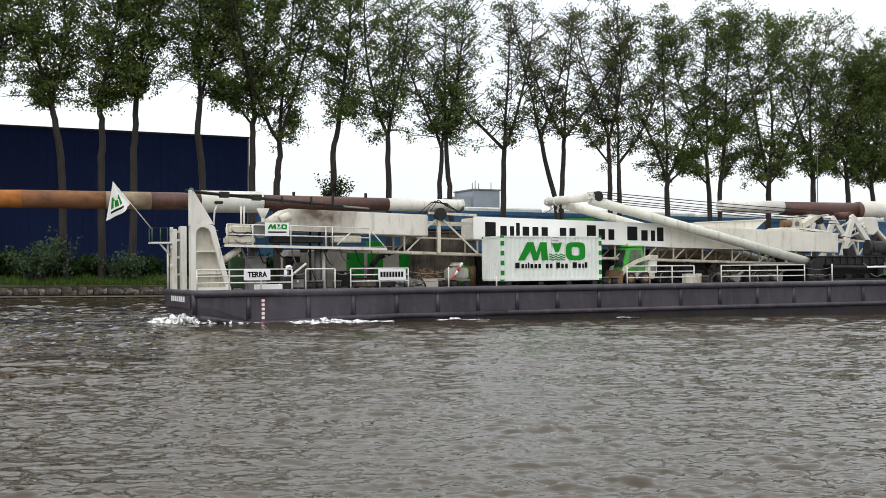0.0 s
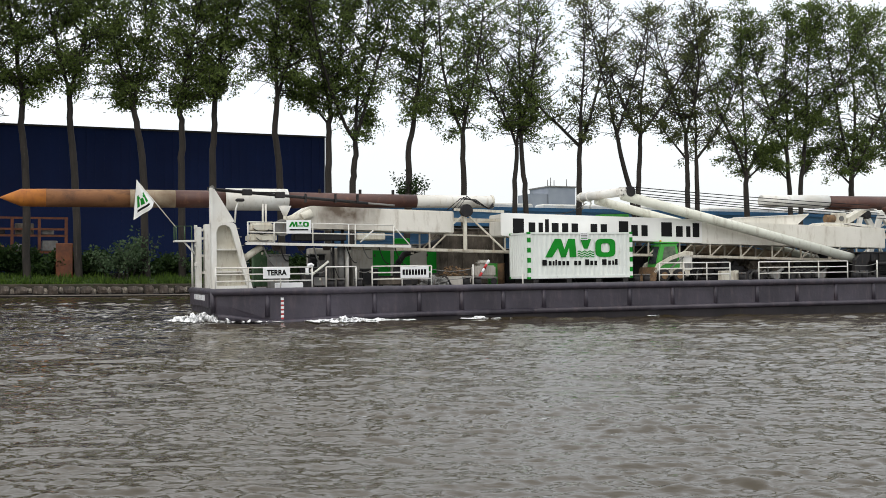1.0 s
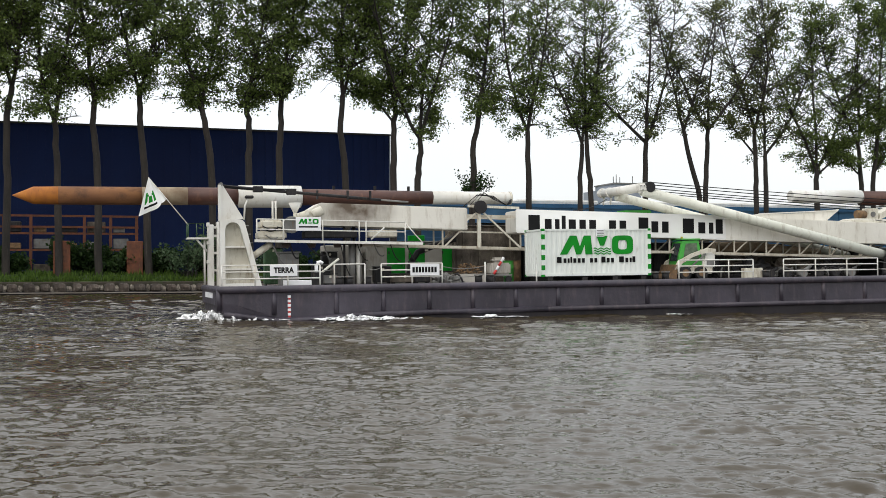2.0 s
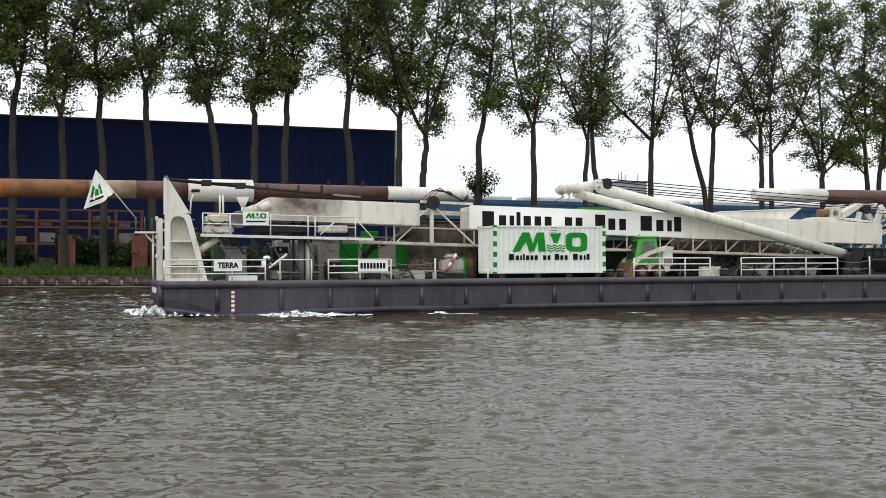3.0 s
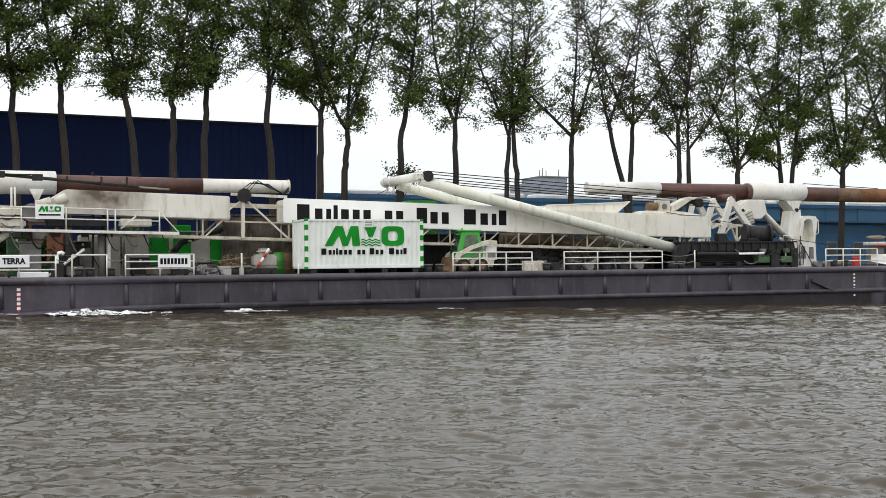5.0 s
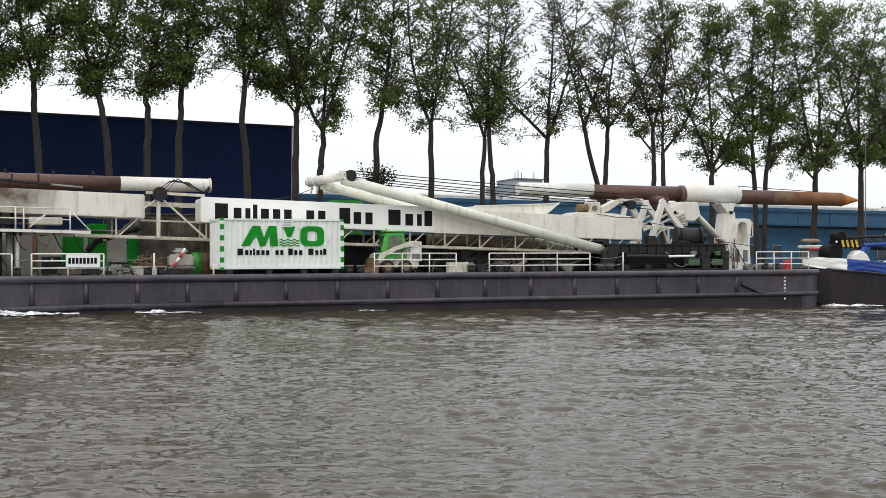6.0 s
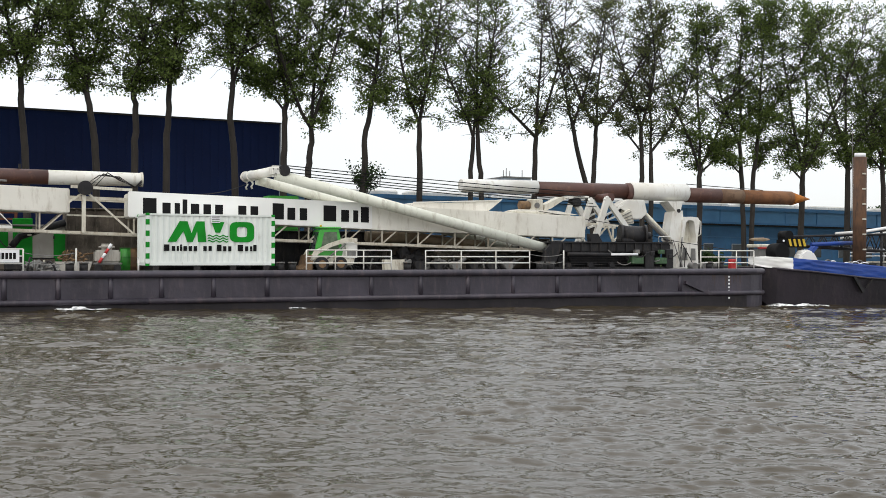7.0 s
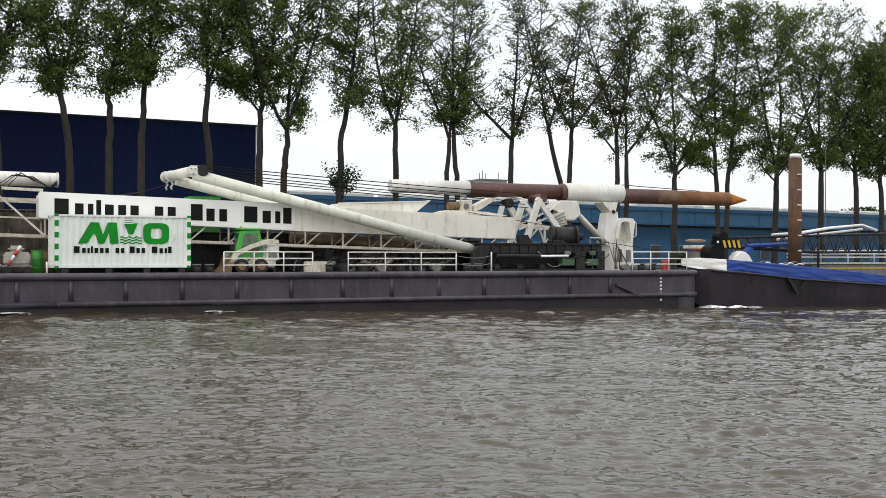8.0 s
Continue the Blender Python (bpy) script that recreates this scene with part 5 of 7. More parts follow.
# ---- deck houses and stores behind the boom ----
def build_deck_houses():
    h = thing("deck_house", (-4.6, 6.6, DECK), "weathered grey deck cabin with bright green doors", "cabin")
    part("wall", bevelled(-7.7, -1.6, 6.0, 7.4, DECK, 1.9, 0.03), M_HOUSE, h)
    part("roof", bevelled(-7.8, -1.5, 5.9, 7.5, 1.9, 2.0, 0.03), M_STEEL, h)
    part("green_panel", bevelled(-5.34, -4.43, 5.97, 6.2, -0.2, 2.3, 0.02), M_GREEN, h, "tall bright green panel")
    for x0, x1 in ((-6.46, -5.55), (-3.45, -2.55)):
        d = part("door", bevelled(x0, x1, 5.95, 6.0, -0.15, 1.72, 0.02), M_GREEN, h, "bright green door")
        part("handle", rod(bmesh.new(), (x1 - 0.12, 5.93, 0.6), (x1 - 0.12, 5.93, 0.85), 0.02, seg=6), M_STEEL, d)
        part("hinge", box(bmesh.new(), x0 - 0.02, x0 + 0.05, 5.93, 5.96, 1.3, 1.45), M_DARK, d)
    part("jamb", box(bmesh.new(), -6.55, -6.42, 5.96, 6.0, -0.15, 1.72), M_GREEN, h)
    c = thing("store_container", (-8.6, 6.6, DECK), "weathered grey steel store behind the walkway columns", "container")
    part("body", bevelled(-9.9, -7.95, 5.9, 7.4, DECK, 1.8, 0.04), M_HOUSE, c)
    part("door_bar", rod(bmesh.new(), (-8.9, 5.88, 0.0), (-8.9, 5.88, 1.6), 0.03, seg=6), M_STEEL, c)
    g = thing("electric_cabinet", (-12.3, 3.2, DECK), "grey electric cabinet on the fore deck", "cabinet")
    part("body", bevelled(-12.77, -11.81, 3.0, 3.7, DECK, 1.36, 0.03), M_STEEL, g)
    part("lid", bevelled(-12.85, -11.73, 2.92, 3.78, 1.36, 1.44, 0.02), M_STEEL, g)
    g = thing("grey_locker", (-9.7, 4.2, DECK), "pale grey locker behind the columns", "locker")
    part("body", bevelled(-10.0, -9.45, 4.0, 4.6, DECK, 1.12, 0.06, 2), M_STEEL, g)
    v = thing("vent_cowl", (-11.2, 1.6, DECK), "white goose-neck vent on the deck", "vent")
    part("pipe", wire(bmesh.new(), [(-11.2, 1.6, DECK), (-11.2, 1.6, 0.75), (-11.15, 1.6, 0.86), (-11.0, 1.6, 0.9), (-10.88, 1.6, 0.82)], 0.085, 8), M_BOARD, v)
    part("base", bevelled(-11.45, -10.9, 1.4, 1.8, DECK, 0.4, 0.04), M_DARK, v)
    w = thing("white_locker", (-12.2, 0.9, DECK), "low white deck locker", "locker")
    part("body", bevelled(-12.9, -11.6, 0.7, 1.2, DECK, 0.02, 0.02), M_BOARD, w)
    n = thing("rope_heap", (-11.3, 4.2, DECK), "heap of green netting and rope", "rope heap")
    bm = bmesh.new()
    bmesh.ops.create_icosphere(bm, subdivisions=3, radius=1.0)
    for vt in bm.verts:
        d = 0.75 + 0.5 * noise.noise(vt.co * 2.2)
        vt.co = Vector((-11.0 + vt.co.x * 1.2 * d, 4.6 + vt.co.y * 0.8 * d, DECK + max(0, vt.co.z + 0.2) * 1.0 * d))
    part("netting", bm, M_LEAF_BUSH, n)
    a = thing("loading_arm", (-4.8, 5.0, DECK), "bent black hydraulic loading arm", "hydraulic arm")
    part("post", rod(bmesh.new(), (-5.6, 5.0, DECK), (-5.45, 5.0, 0.9), 0.2, seg=10), M_DARK, a)
    part("boom", wire(bmesh.new(), [(-5.45, 5.0, 0.9), (-5.1, 5.0, 1.38), (-4.2, 5.0, 1.72), (-3.0, 5.0, 2.1)], 0.17, 8), M_DARK, a)
    for x, z in ((-4.75, 1.42), (-4.45, 1.55)):
        part("marking", box(bmesh.new(), x, x + 0.18, 4.8, 4.83, z, z + 0.1), M_CREAM, a)
    s = thing("scrap_bin", (-2.9, 3.3, DECK), "grey skip heaped with rusty chain and scrap", "skip")
    bm = bmesh.new()
    slab(bm, [(-3.7, 0.2), (-2.0, 0.2), (-2.15, DECK), (-3.5, DECK)], 2.8, 4.0)
    part("bin", bm, M_HOUSE, s)
    bm = bmesh.new()
    rng = random.Random(9)
    for k in range(60):
        p = Vector((rng.uniform(-3.4, -2.2), rng.uniform(2.9, 3.8), 0.22 + rng.random() * 0.55))
        p.z *= 1 - 0.5 * abs(p.x + 2.8)
        q = p + Vector((rng.gauss(0, 0.2), rng.gauss(0, 0.2), rng.gauss(0, 0.1)))
        rod(bm, p, q, 0.035, seg=5)
    sc = part("scrap", bm, M_ROPE, s, "rusty chain and scrap")
    sc["kind"] = "stuff"
    c = thing("tool_cart", (-1.5, 2.7, DECK), "grey tool cart with a red and white beacon bar", "cart")
    part("body", bevelled(-1.9, -0.75, 2.5, 3.3, 0.15, 0.75, 0.08, 2), M_HOUSE, c)
    part("tray", bevelled(-2.0, -0.7, 2.45, 3.35, 0.05, 0.15, 0.02), M_STEEL, c)
    part("hood", bevelled(-1.7, -1.0, 2.6, 3.2, 0.75, 1.05, 0.12, 3), M_HOUSE, c)
    for k in range(4):
        a0, a1 = Vector((-1.75 + k * 0.14, 2.4, 0.15 + k * 0.22)), Vector((-1.75 + (k + 1) * 0.14, 2.4, 0.15 + (k + 1) * 0.22))
        part("beacon_band", rod(bmesh.new(), a0, a1, 0.07, seg=8), M_RED if k % 2 == 0 else M_BOARD, c)
    for x in (-1.8, -0.9):
        part("wheel", rod(bmesh.new(), (x, 2.42, DECK + 0.17), (x, 2.55, DECK + 0.17), 0.17, seg=14), M_DARK, c)
    for k, (x, m) in enumerate(((-0.25, M_GREEN2), (0.12, M_ROPE))):
        d = thing("oil_drum", (x, 4.2, DECK), "steel oil drum behind the container", "drum", "oil drums")
        part("shell", rod(bmesh.new(), (x, 4.2, DECK), (x, 4.2, 0.86), 0.29, seg=18), m, d)
        for z in (0.0, 0.4, 0.84):
            part("hoop", rod(bmesh.new(), (x, 4.2, z), (x, 4.2, z + 0.03), 0.305, seg=18), m, d)
    # dark stores filling the far side of the deck
    for x0, x1, z1, m, lab in ((1.0, 6.5, 1.6, M_DARK, "long dark equipment crate on the far side of the deck"), (6.7, 13.2, 1.75, M_DARK, "long dark tool crate under the boom"), (13.5, 17.4, 1.62, M_GRIMY, "grimy brown stores crate under the boom"),
                               (17.6, 24.2, 1.45, M_GRIMY, "long grimy stores crate under the boom"), (-2.9, 0.9, 2.75, M_GRIMY, "grimy generator cabinet between the covers")):
        c = thing("equipment_crate", ((x0 + x1) / 2, 6.2, DECK), lab, "crate")
        part("body", bevelled(x0, x1, 5.3, 7.3, DECK, z1, 0.06, 2), m, c)
        part("lid", bevelled(x0 - 0.06, x1 + 0.06, 5.22, 7.36, z1, z1 + 0.07, 0.02), m, c)
        for k in range(int((x1 - x0) / 0.9)):
            x = x0 + 0.4 + k * 0.9
            part("batten", box(bmesh.new(), x, x + 0.09, 5.24, 5.3, DECK, z1), m, c)


build_deck_houses()


def build_skid_steer():
    s = thing("skid_steer_loader", (9.6, 2.5, DECK), "compact skid-steer loader with green cab and white lift arms", "loader")
    part("chassis", bevelled(8.6, 10.8, 1.98, 3.22, 0.02, 0.5, 0.06, 2), M_CREAM, s)
    part("engine_hood", bevelled(10.15, 11.0, 1.95, 3.25, 0.22, 1.28, 0.16, 3), M_WHITE, s, "white engine hood")
    part("vent_grille", bevelled(10.4, 10.85, 1.93, 1.95, 0.45, 0.8, 0.02), M_STEEL, s)
    cab = part("cab", slab(bmesh.new(), [(8.72, 0.5), (8.78, 1.0), (9.0, 1.82), (9.98, 1.86), (10.2, 0.7), (10.15, 0.5)], 2.06, 3.14), M_GREEN2, s, "bright green cab")
    part("side_window", slab(bmesh.new(), [(9.02, 0.82), (9.2, 1.68), (9.86, 1.70), (9.98, 0.82)], 2.035, 2.052), M_MESH_GREEN, cab, "dusty screen in the cab side")
    part("front_window", slab(bmesh.new(), [(8.70, 0.75), (8.95, 1.7), (8.97, 1.7), (8.73, 0.75)], 2.2, 3.0), M_GLASS, cab)
    part("roof", bevelled(8.92, 10.1, 2.0, 3.2, 1.86, 1.95, 0.03), M_GREEN2, cab)
    part("beacon", rod(bmesh.new(), (9.1, 2.3, 1.95), (9.1, 2.3, 2.06), 0.06, seg=10), M_YELLOW, cab)
    for y in (1.80, 3.22):
        bm = slab(bmesh.new(), [(10.35, 1.42), (10.9, 1.38), (10.9, 1.2), (10.2, 1.18), (9.5, 0.94), (8.85, 0.62), (8.5, 0.22), (8.34, 0.26), (8.6, 0.74), (9.4, 1.12)], y, y + 0.12)
        bmesh.ops.bevel(bm, geom=bm.edges[:], offset=0.02, segments=1, affect="EDGES")
        part("lift_arm", bm, M_CREAM, s, "grimy cream lift arm")
        part("lift_ram", rod(bmesh.new(), (9.3, y + 0.07, 0.35), (10.3, y + 0.07, 1.1), 0.045, seg=8), M_STEEL, s)
    part("bucket", slab(bmesh.new(), [(7.95, -0.2), (8.5, -0.24), (8.55, 0.5), (8.4, 0.55), (8.25, 0.05)], 1.8, 3.4), M_ROPE, s, "rusty bucket")
    for x in (9.0, 9.98):
        for y in (1.72, 3.2):
            w = part("wheel", rod(bmesh.new(), (x, y, 0.08), (x, y + 0.26, 0.08), 0.35, seg=22), M_DARK, s)
            part("rim", rod(bmesh.new(), (x, y - 0.02, 0.08), (x, y + 0.1, 0.08), 0.20, seg=16), M_ROPE, w, "rusty rim")
    b = thing("white_box", (12.4, 0.7, DECK), "white cabinet at the deck edge", "box")
    part("body", bevelled(11.88, 12.97, 0.5, 0.9, DECK, 0.30, 0.02), M_CREAM, b)
    g = thing("green_tractor_cab", (8.1, 6.0, 3.0), "bright green machine cab roof behind the boom", "machine")
    part("roof", bevelled(7.2, 8.9, 5.4, 6.6, 3.45, 3.66, 0.06, 2), M_GREEN2, g)
    part("body", bevelled(7.3, 8.9, 5.5, 6.5, 1.2, 3.45, 0.05), M_GREEN2, g)
    part("window", bevelled(7.5, 8.7, 5.46, 5.498, 2.95, 3.4, 0.01), M_GLASS, g)
    p = thing("suction_hose", (16.5, 4.8, 1.2), "dusty grey suction hose lying through the boom", "hose")
    part("tube", wire(bmesh.new(), [(12.5, 4.9, 1.55), (15.5, 4.9, 1.5), (17.5, 4.9, 1.25), (19.5, 4.9, 1.15)], 0.3, 14), M_BUFF, p)
    for k, (x, y, sx, sz, m) in enumerate(((14.6, 4.2, 1.5, 0.9, M_DARK), (17.2, 4.4, 1.3, 1.0, M_GRIMY), (19.6, 4.1, 1.4, 0.8, M_DARK), (12.2, 4.6, 1.1, 1.0, M_DARK), (16.0, 3.2, 0.9, 0.5, M_STEEL), (18.6, 3.0, 0.8, 0.45, M_STEEL), (4.5, 4.2, 1.5, 0.7, M_DARK), (-4.4, 2.0, 0.9, 0.42, M_STEEL))):
        heap = thing("gear_heap", (x, y, DECK), "heap of grimy hoses and gear under the boom", "gear", "gear heaps")
        bm = bmesh.new()
        bmesh.ops.create_icosphere(bm, subdivisions=4, radius=1.0)
        for v in bm.verts:
            d = 0.8 + 0.45 * noise.noise(v.co * 2.3 + Vector((k * 5, 0, 0))) + 0.25 * noise.noise(v.co * 6)
            v.co = Vector((x + v.co.x * sx * d, y + v.co.y * 0.8 * d, DECK + max(0, v.co.z + 0.3) * sz * d))
        part("heap_body", bm, m, heap)
        for j in range(4):
            rr = random.Random(k * 10 + j)
            a = Vector((x + rr.uniform(-sx, sx) * 0.8, y - 0.8, DECK + 0.05))
            part("hose_end", wire(bmesh.new(), sag(a, a + Vector((rr.uniform(-0.9, 0.9), 0.2, rr.uniform(0.2, 0.6))), -0.2, 6), 0.05, 6), M_STEEL if j % 2 else M_DARK, heap)
    rng = random.Random(3)
    for k in range(7):
        x = 13.4 + k * 1.05
        c = thing("pump_fitting", (x, 2.4, DECK), "small grimy pump fitting under the boom", "fitting", "pump fittings")
        part("flange", rod(bmesh.new(), (x, 2.0, DECK + 0.25), (x, 2.6, DECK + 0.25), 0.24, seg=14), M_STEEL if k % 3 == 0 else M_DARK, c)
        part("pipe", rod(bmesh.new(), (x - 0.1, 2.3, DECK + 0.2), (x + 0.7, 2.4 + rng.random() * 0.3, DECK + 0.3 + rng.random() * 0.4), 0.1, seg=10), M_STEEL if k % 3 == 0 else M_DARK, c)
        part("base", bevelled(x - 0.2, x + 0.3, 2.1, 2.7, DECK, DECK + 0.12, 0.02), M_DARK, c)


build_skid_steer()


def build_fore_deck_gear():
    """Loose gear standing under the raised walkway and along the rails."""
    rng = random.Random(64)
    for k, (x, y, w, h, m) in enumerate(((-11.0, 3.6, 0.9, 1.0, M_DARK), (-10.7, 2.4, 0.7, 0.55, M_STEEL), (-7.6, 4.4, 0.9, 0.9, M_DARK), (-7.0, 3.0, 1.3, 0.5, M_GRIMY),
                                         (-5.9, 2.6, 0.8, 0.7, M_DARK), (-4.6, 3.6, 1.0, 0.6, M_GRIMY), (-13.3, 4.6, 0.9, 1.9, M_GREEN_DIRTY), (-10.2, 5.2, 0.8, 1.7, M_DARK))):
        c = thing("gear_box", (x + w / 2, y + 0.3, DECK), "grimy steel gear box on the fore deck", "box", "gear boxes on deck")
        part("body", bevelled(x, x + w, y, y + 0.6, DECK + 0.08, DECK + h, 0.04), m, c)
        part("lid", bevelled(x - 0.03, x + w + 0.03, y - 0.03, y + 0.63, DECK + h, DECK + h + 0.05, 0.015), M_STEEL if m is M_DARK else M_DARK, c)
        for fx in (x + 0.06, x + w - 0.14):
            part("foot", box(bmesh.new(), fx, fx + 0.08, y + 0.05, y + 0.55, DECK, DECK + 0.08), M_DARK, c)
        part("latch", box(bmesh.new(), x + w / 2 - 0.05, x + w / 2 + 0.05, y - 0.025, y - 0.002, DECK + h - 0.18, DECK + h - 0.06), M_CREAM, c)
    for k in range(9):
        x = -13.2 + k * 0.85
        a, b = Vector((x, 2.5, 1.84)), Vector((x + rng.uniform(0.5, 1.2), 2.6 + rng.random() * 0.4, rng.uniform(0.2, 1.5)))
        h = thing("hanging_hose", tuple(a), "dark hose hanging below the raised walkway", "hose", "hanging hoses")
        part("line", wire(bmesh.new(), sag(a, b, 0.25, 7), rng.uniform(0.022, 0.045), 5), M_DARK if k % 3 else M_STEEL, h)
    p = thing("slanting_pole", (-10.9, 2.2, DECK), "pale green pole leaning over the fore deck", "pole")
    part("shaft", rod(bmesh.new(), (-11.6, 2.2, DECK + 0.05), (-9.95, 2.2, 1.05), 0.06, seg=8), M_TUBE, p)
    for x in (-12.7, -11.4, -10.1, -9.0, -7.9):
        u = thing("walkway_hanger", (x, 3.1, 1.4), "rusty hanger bracket under the raised walkway", "bracket", "walkway hangers")
        part("plate", slab(bmesh.new(), [(x, 1.9), (x + 0.5, 1.86), (x + 0.4, 1.62), (x + 0.1, 1.62)], 3.0, 3.08), M_RUST_RUN, u)


build_fore_deck_gear()


# ---- the slewing base, gantry and cab at the stern ----
def build_slew_base():
    b = thing("slewing_base", (26, 3.4, DECK), "black slewing base with hydraulic cylinder and green brackets", "crane base")
    part("body", bevelled(21.9, 29.7, 1.3, 5.8, 0.72, 1.22, 0.05, 2), M_DARK, b)
    part("top_flange", box(bmesh.new(), 21.8, 29.8, 1.2, 5.9, 1.22, 1.30), M_DARK, b)
    part("pedestal", bevelled(22.6, 29.4, 1.8, 5.6, DECK, 0.72, 0.05), M_DARK, b)
    part("skid", box(bmesh.new(), 21.9, 29.5, 1.1, 1.4, DECK, -0.1), M_DARK, b)
    for k in range(5):
        z = 0.0 + 0.13 * k
        part("leaf_plate", box(bmesh.new(), 23.2, 29.2, 1.4 + 0.06 * k, 1.82, z, z + 0.05), M_DARK, b)
    part("cylinder", rod(bmesh.new(), (22.7, 0.9, 0.60), (25.4, 0.9, 0.58), 0.11, seg=14), M_DARK, b)
    part("piston_rod", rod(bmesh.new(), (25.4, 0.9, 0.58), (27.2, 0.9, 0.60), 0.065, seg=12), M_BOARD, b, "bright piston rod")
    for x0, x1, z0, z1, m in ((26.9, 27.7, 0.05, 0.5, M_GREEN_DIRTY), (28.5, 29.3, 0.05, 0.42, M_GREEN_DIRTY), (27.8, 28.4, -0.25, 0.75, M_DARK), (29.2, 29.7, -0.2, 0.9, M_DARK)):
        part("bracket", bevelled(x0, x1, 1.0, 1.5, z0, z1, 0.04), m, b)
    part("gusset", slab(bmesh.new(), [(21.3, DECK), (22.0, DECK), (22.6, 1.22), (22.0, 1.3), (21.5, 0.8)], 1.25, 1.5), M_DARK, b)
    part("gusset", slab(bmesh.new(), [(24.6, 0.75), (25.6, 0.75), (25.0, 1.75), (24.5, 1.75)], 1.5, 1.9), M_DARK, b)
    rng = random.Random(77)
    for k in range(12):
        x = 22.6 + k * 0.58
        part("web_plate", slab(bmesh.new(), [(x, 0.74), (x + 0.07, 0.74), (x + 0.07, 1.2), (x, 1.2)], 1.22, 1.3), M_DARK, b)
    for k in range(9):
        a = Vector((26.2 + rng.random() * 3.2, 0.98, 0.1 + rng.random() * 0.6))
        part("hydraulic_hose", wire(bmesh.new(), sag(a, a + Vector((rng.uniform(-1.4, 1.4), 0.1, rng.uniform(-0.25, 0.25))), 0.16, 7), 0.03, 5), M_DARK if k % 3 else M_STEEL, b)
    for x, z, m in ((27.1, 0.62, M_STEEL), (28.1, 0.55, M_DARK), (28.75, 0.62, M_GREEN_DIRTY), (29.35, 0.35, M_DARK)):
        part("valve_block", bevelled(x, x + 0.32, 0.95, 1.2, z, z + 0.24, 0.03), m, b)
    for x in (22.9, 24.3, 25.7):
        part("roller", rod(bmesh.new(), (x, 1.1, -0.02), (x, 1.4, -0.02), 0.16, seg=14), M_DARK, b)
    part("handrail", wire(bmesh.new(), [(28.9, 1.3, 1.3), (28.9, 1.3, 1.62), (29.7, 1.3, 1.62), (29.7, 1.3, 1.3)], 0.028, 6), M_WHITE, b)
    w = thing("winch_drum", (27.5, 2.3, 1.3), "dark rope winch drum on the slewing base", "winch")
    part("rope_drum", rod(bmesh.new(), (27.2, 2.5, 1.72), (28.4, 2.1, 1.68), 0.53, seg=26), M_DARK, w)
    part("flange", rod(bmesh.new(), (27.05, 2.55, 1.73), (27.2, 2.5, 1.72), 0.60, seg=26), M_DARK, w, "dark drum flange")
    part("flange", rod(bmesh.new(), (28.4, 2.1, 1.68), (28.52, 2.06, 1.68), 0.62, seg=26), M_DARK, w)
    part("motor", rod(bmesh.new(), (28.52, 2.06, 1.68), (28.8, 1.98, 1.68), 0.2, seg=12), M_DARK, w)
    part("stand", bevelled(26.9, 28.6, 1.9, 2.7, 1.3, 1.5, 0.04), M_DARK, w)
    g = thing("gantry_frame", (27, 4.2, 1.3), "white steel gantry legs carrying the pile cradle", "gantry")
    for y in (3.6, 5.4):
        part("leg", beam(bmesh.new(), (26.95, y, 3.9), (26.0, y, 1.3), 0.24, 0.32), M_WHITE, g)
        part("leg", beam(bmesh.new(), (26.8, y, 3.9), (28.2, y, 2.2), 0.22, 0.30), M_WHITE, g)
        part("base_truss", beam(bmesh.new(), (24.8, y, 2.42), (28.6, y, 2.22), 0.12, 0.12), M_CREAM, g)
        part("ladder_rail", beam(bmesh.new(), (25.9, y + 0.5, 2.12), (28.0, y + 0.5, 2.9), 0.10, 0.10), M_WHITE, g)
        part("ladder_rail", beam(bmesh.new(), (26.4, y + 0.5, 2.55), (28.4, y + 0.5, 3.5), 0.10, 0.10), M_WHITE, g)
    for k in range(6):
        x = 26.35 + k * 0.33
        part("rung_plate", beam(bmesh.new(), (x, 4.1, 2.38 + k * 0.13), (x + 0.16, 4.1, 2.58 + k * 0.14), 0.05, 0.14), M_BLACK, g)
    for a, c in (((26.0, 1.3), (26.9, 2.25)), ((26.9, 2.25), (27.3, 1.3)), ((27.3, 1.3), (28.2, 2.25)), ((25.2, 1.3), (25.2, 2.3)), ((27.3, 1.3), (27.3, 2.3)), ((24.9, 2.4), (25.4, 1.3))):
        part("lattice", beam(bmesh.new(), (a[0], 3.6, a[1]), (c[0], 3.6, c[1]), 0.09, 0.09), M_CREAM, g)
    part("top_plate", bevelled(25.86, 27.3, 6.2, 7.6, 4.0, 4.12, 0.03), M_WHITE, g)
    part("arm_plate", beam(bmesh.new(), (24.6, 6.2, 3.7), (26.1, 6.2, 4.05), 0.3, 0.16), M_WHITE, g)
    part("pivot", rod(bmesh.new(), (26.3, 5.9, 3.72), (26.3, 6.6, 3.72), 0.27, seg=18), M_DARK, g)
    part("leg", beam(bmesh.new(), (26.2, 6.1, 3.8), (27.0, 6.1, 2.6), 0.24, 0.34), M_WHITE, g)
    part("leg", beam(bmesh.new(), (25.9, 6.1, 3.6), (25.6, 6.1, 2.6), 0.20, 0.28), M_WHITE, g)
    part("pivot", rod(bmesh.new(), (28.05, 5.0, 4.0), (28.05, 6.4, 4.0), 0.26, seg=18), M_BROWN, g)
    bm = bmesh.new()
    slab(bm, [(28.73, 3.45), (29.65, 3.95), (30.86, 3.95), (31.05, 3.14), (30.61, 2.75), (29.95, 2.75), (29.5, 3.3)], 5.6, 6.6)
    bmesh.ops.bevel(bm, geom=bm.edges[:], offset=0.06, segments=2, affect="EDGES")
    part("cradle_box", bm, M_WHITE, g, "white cradle box under the collar")
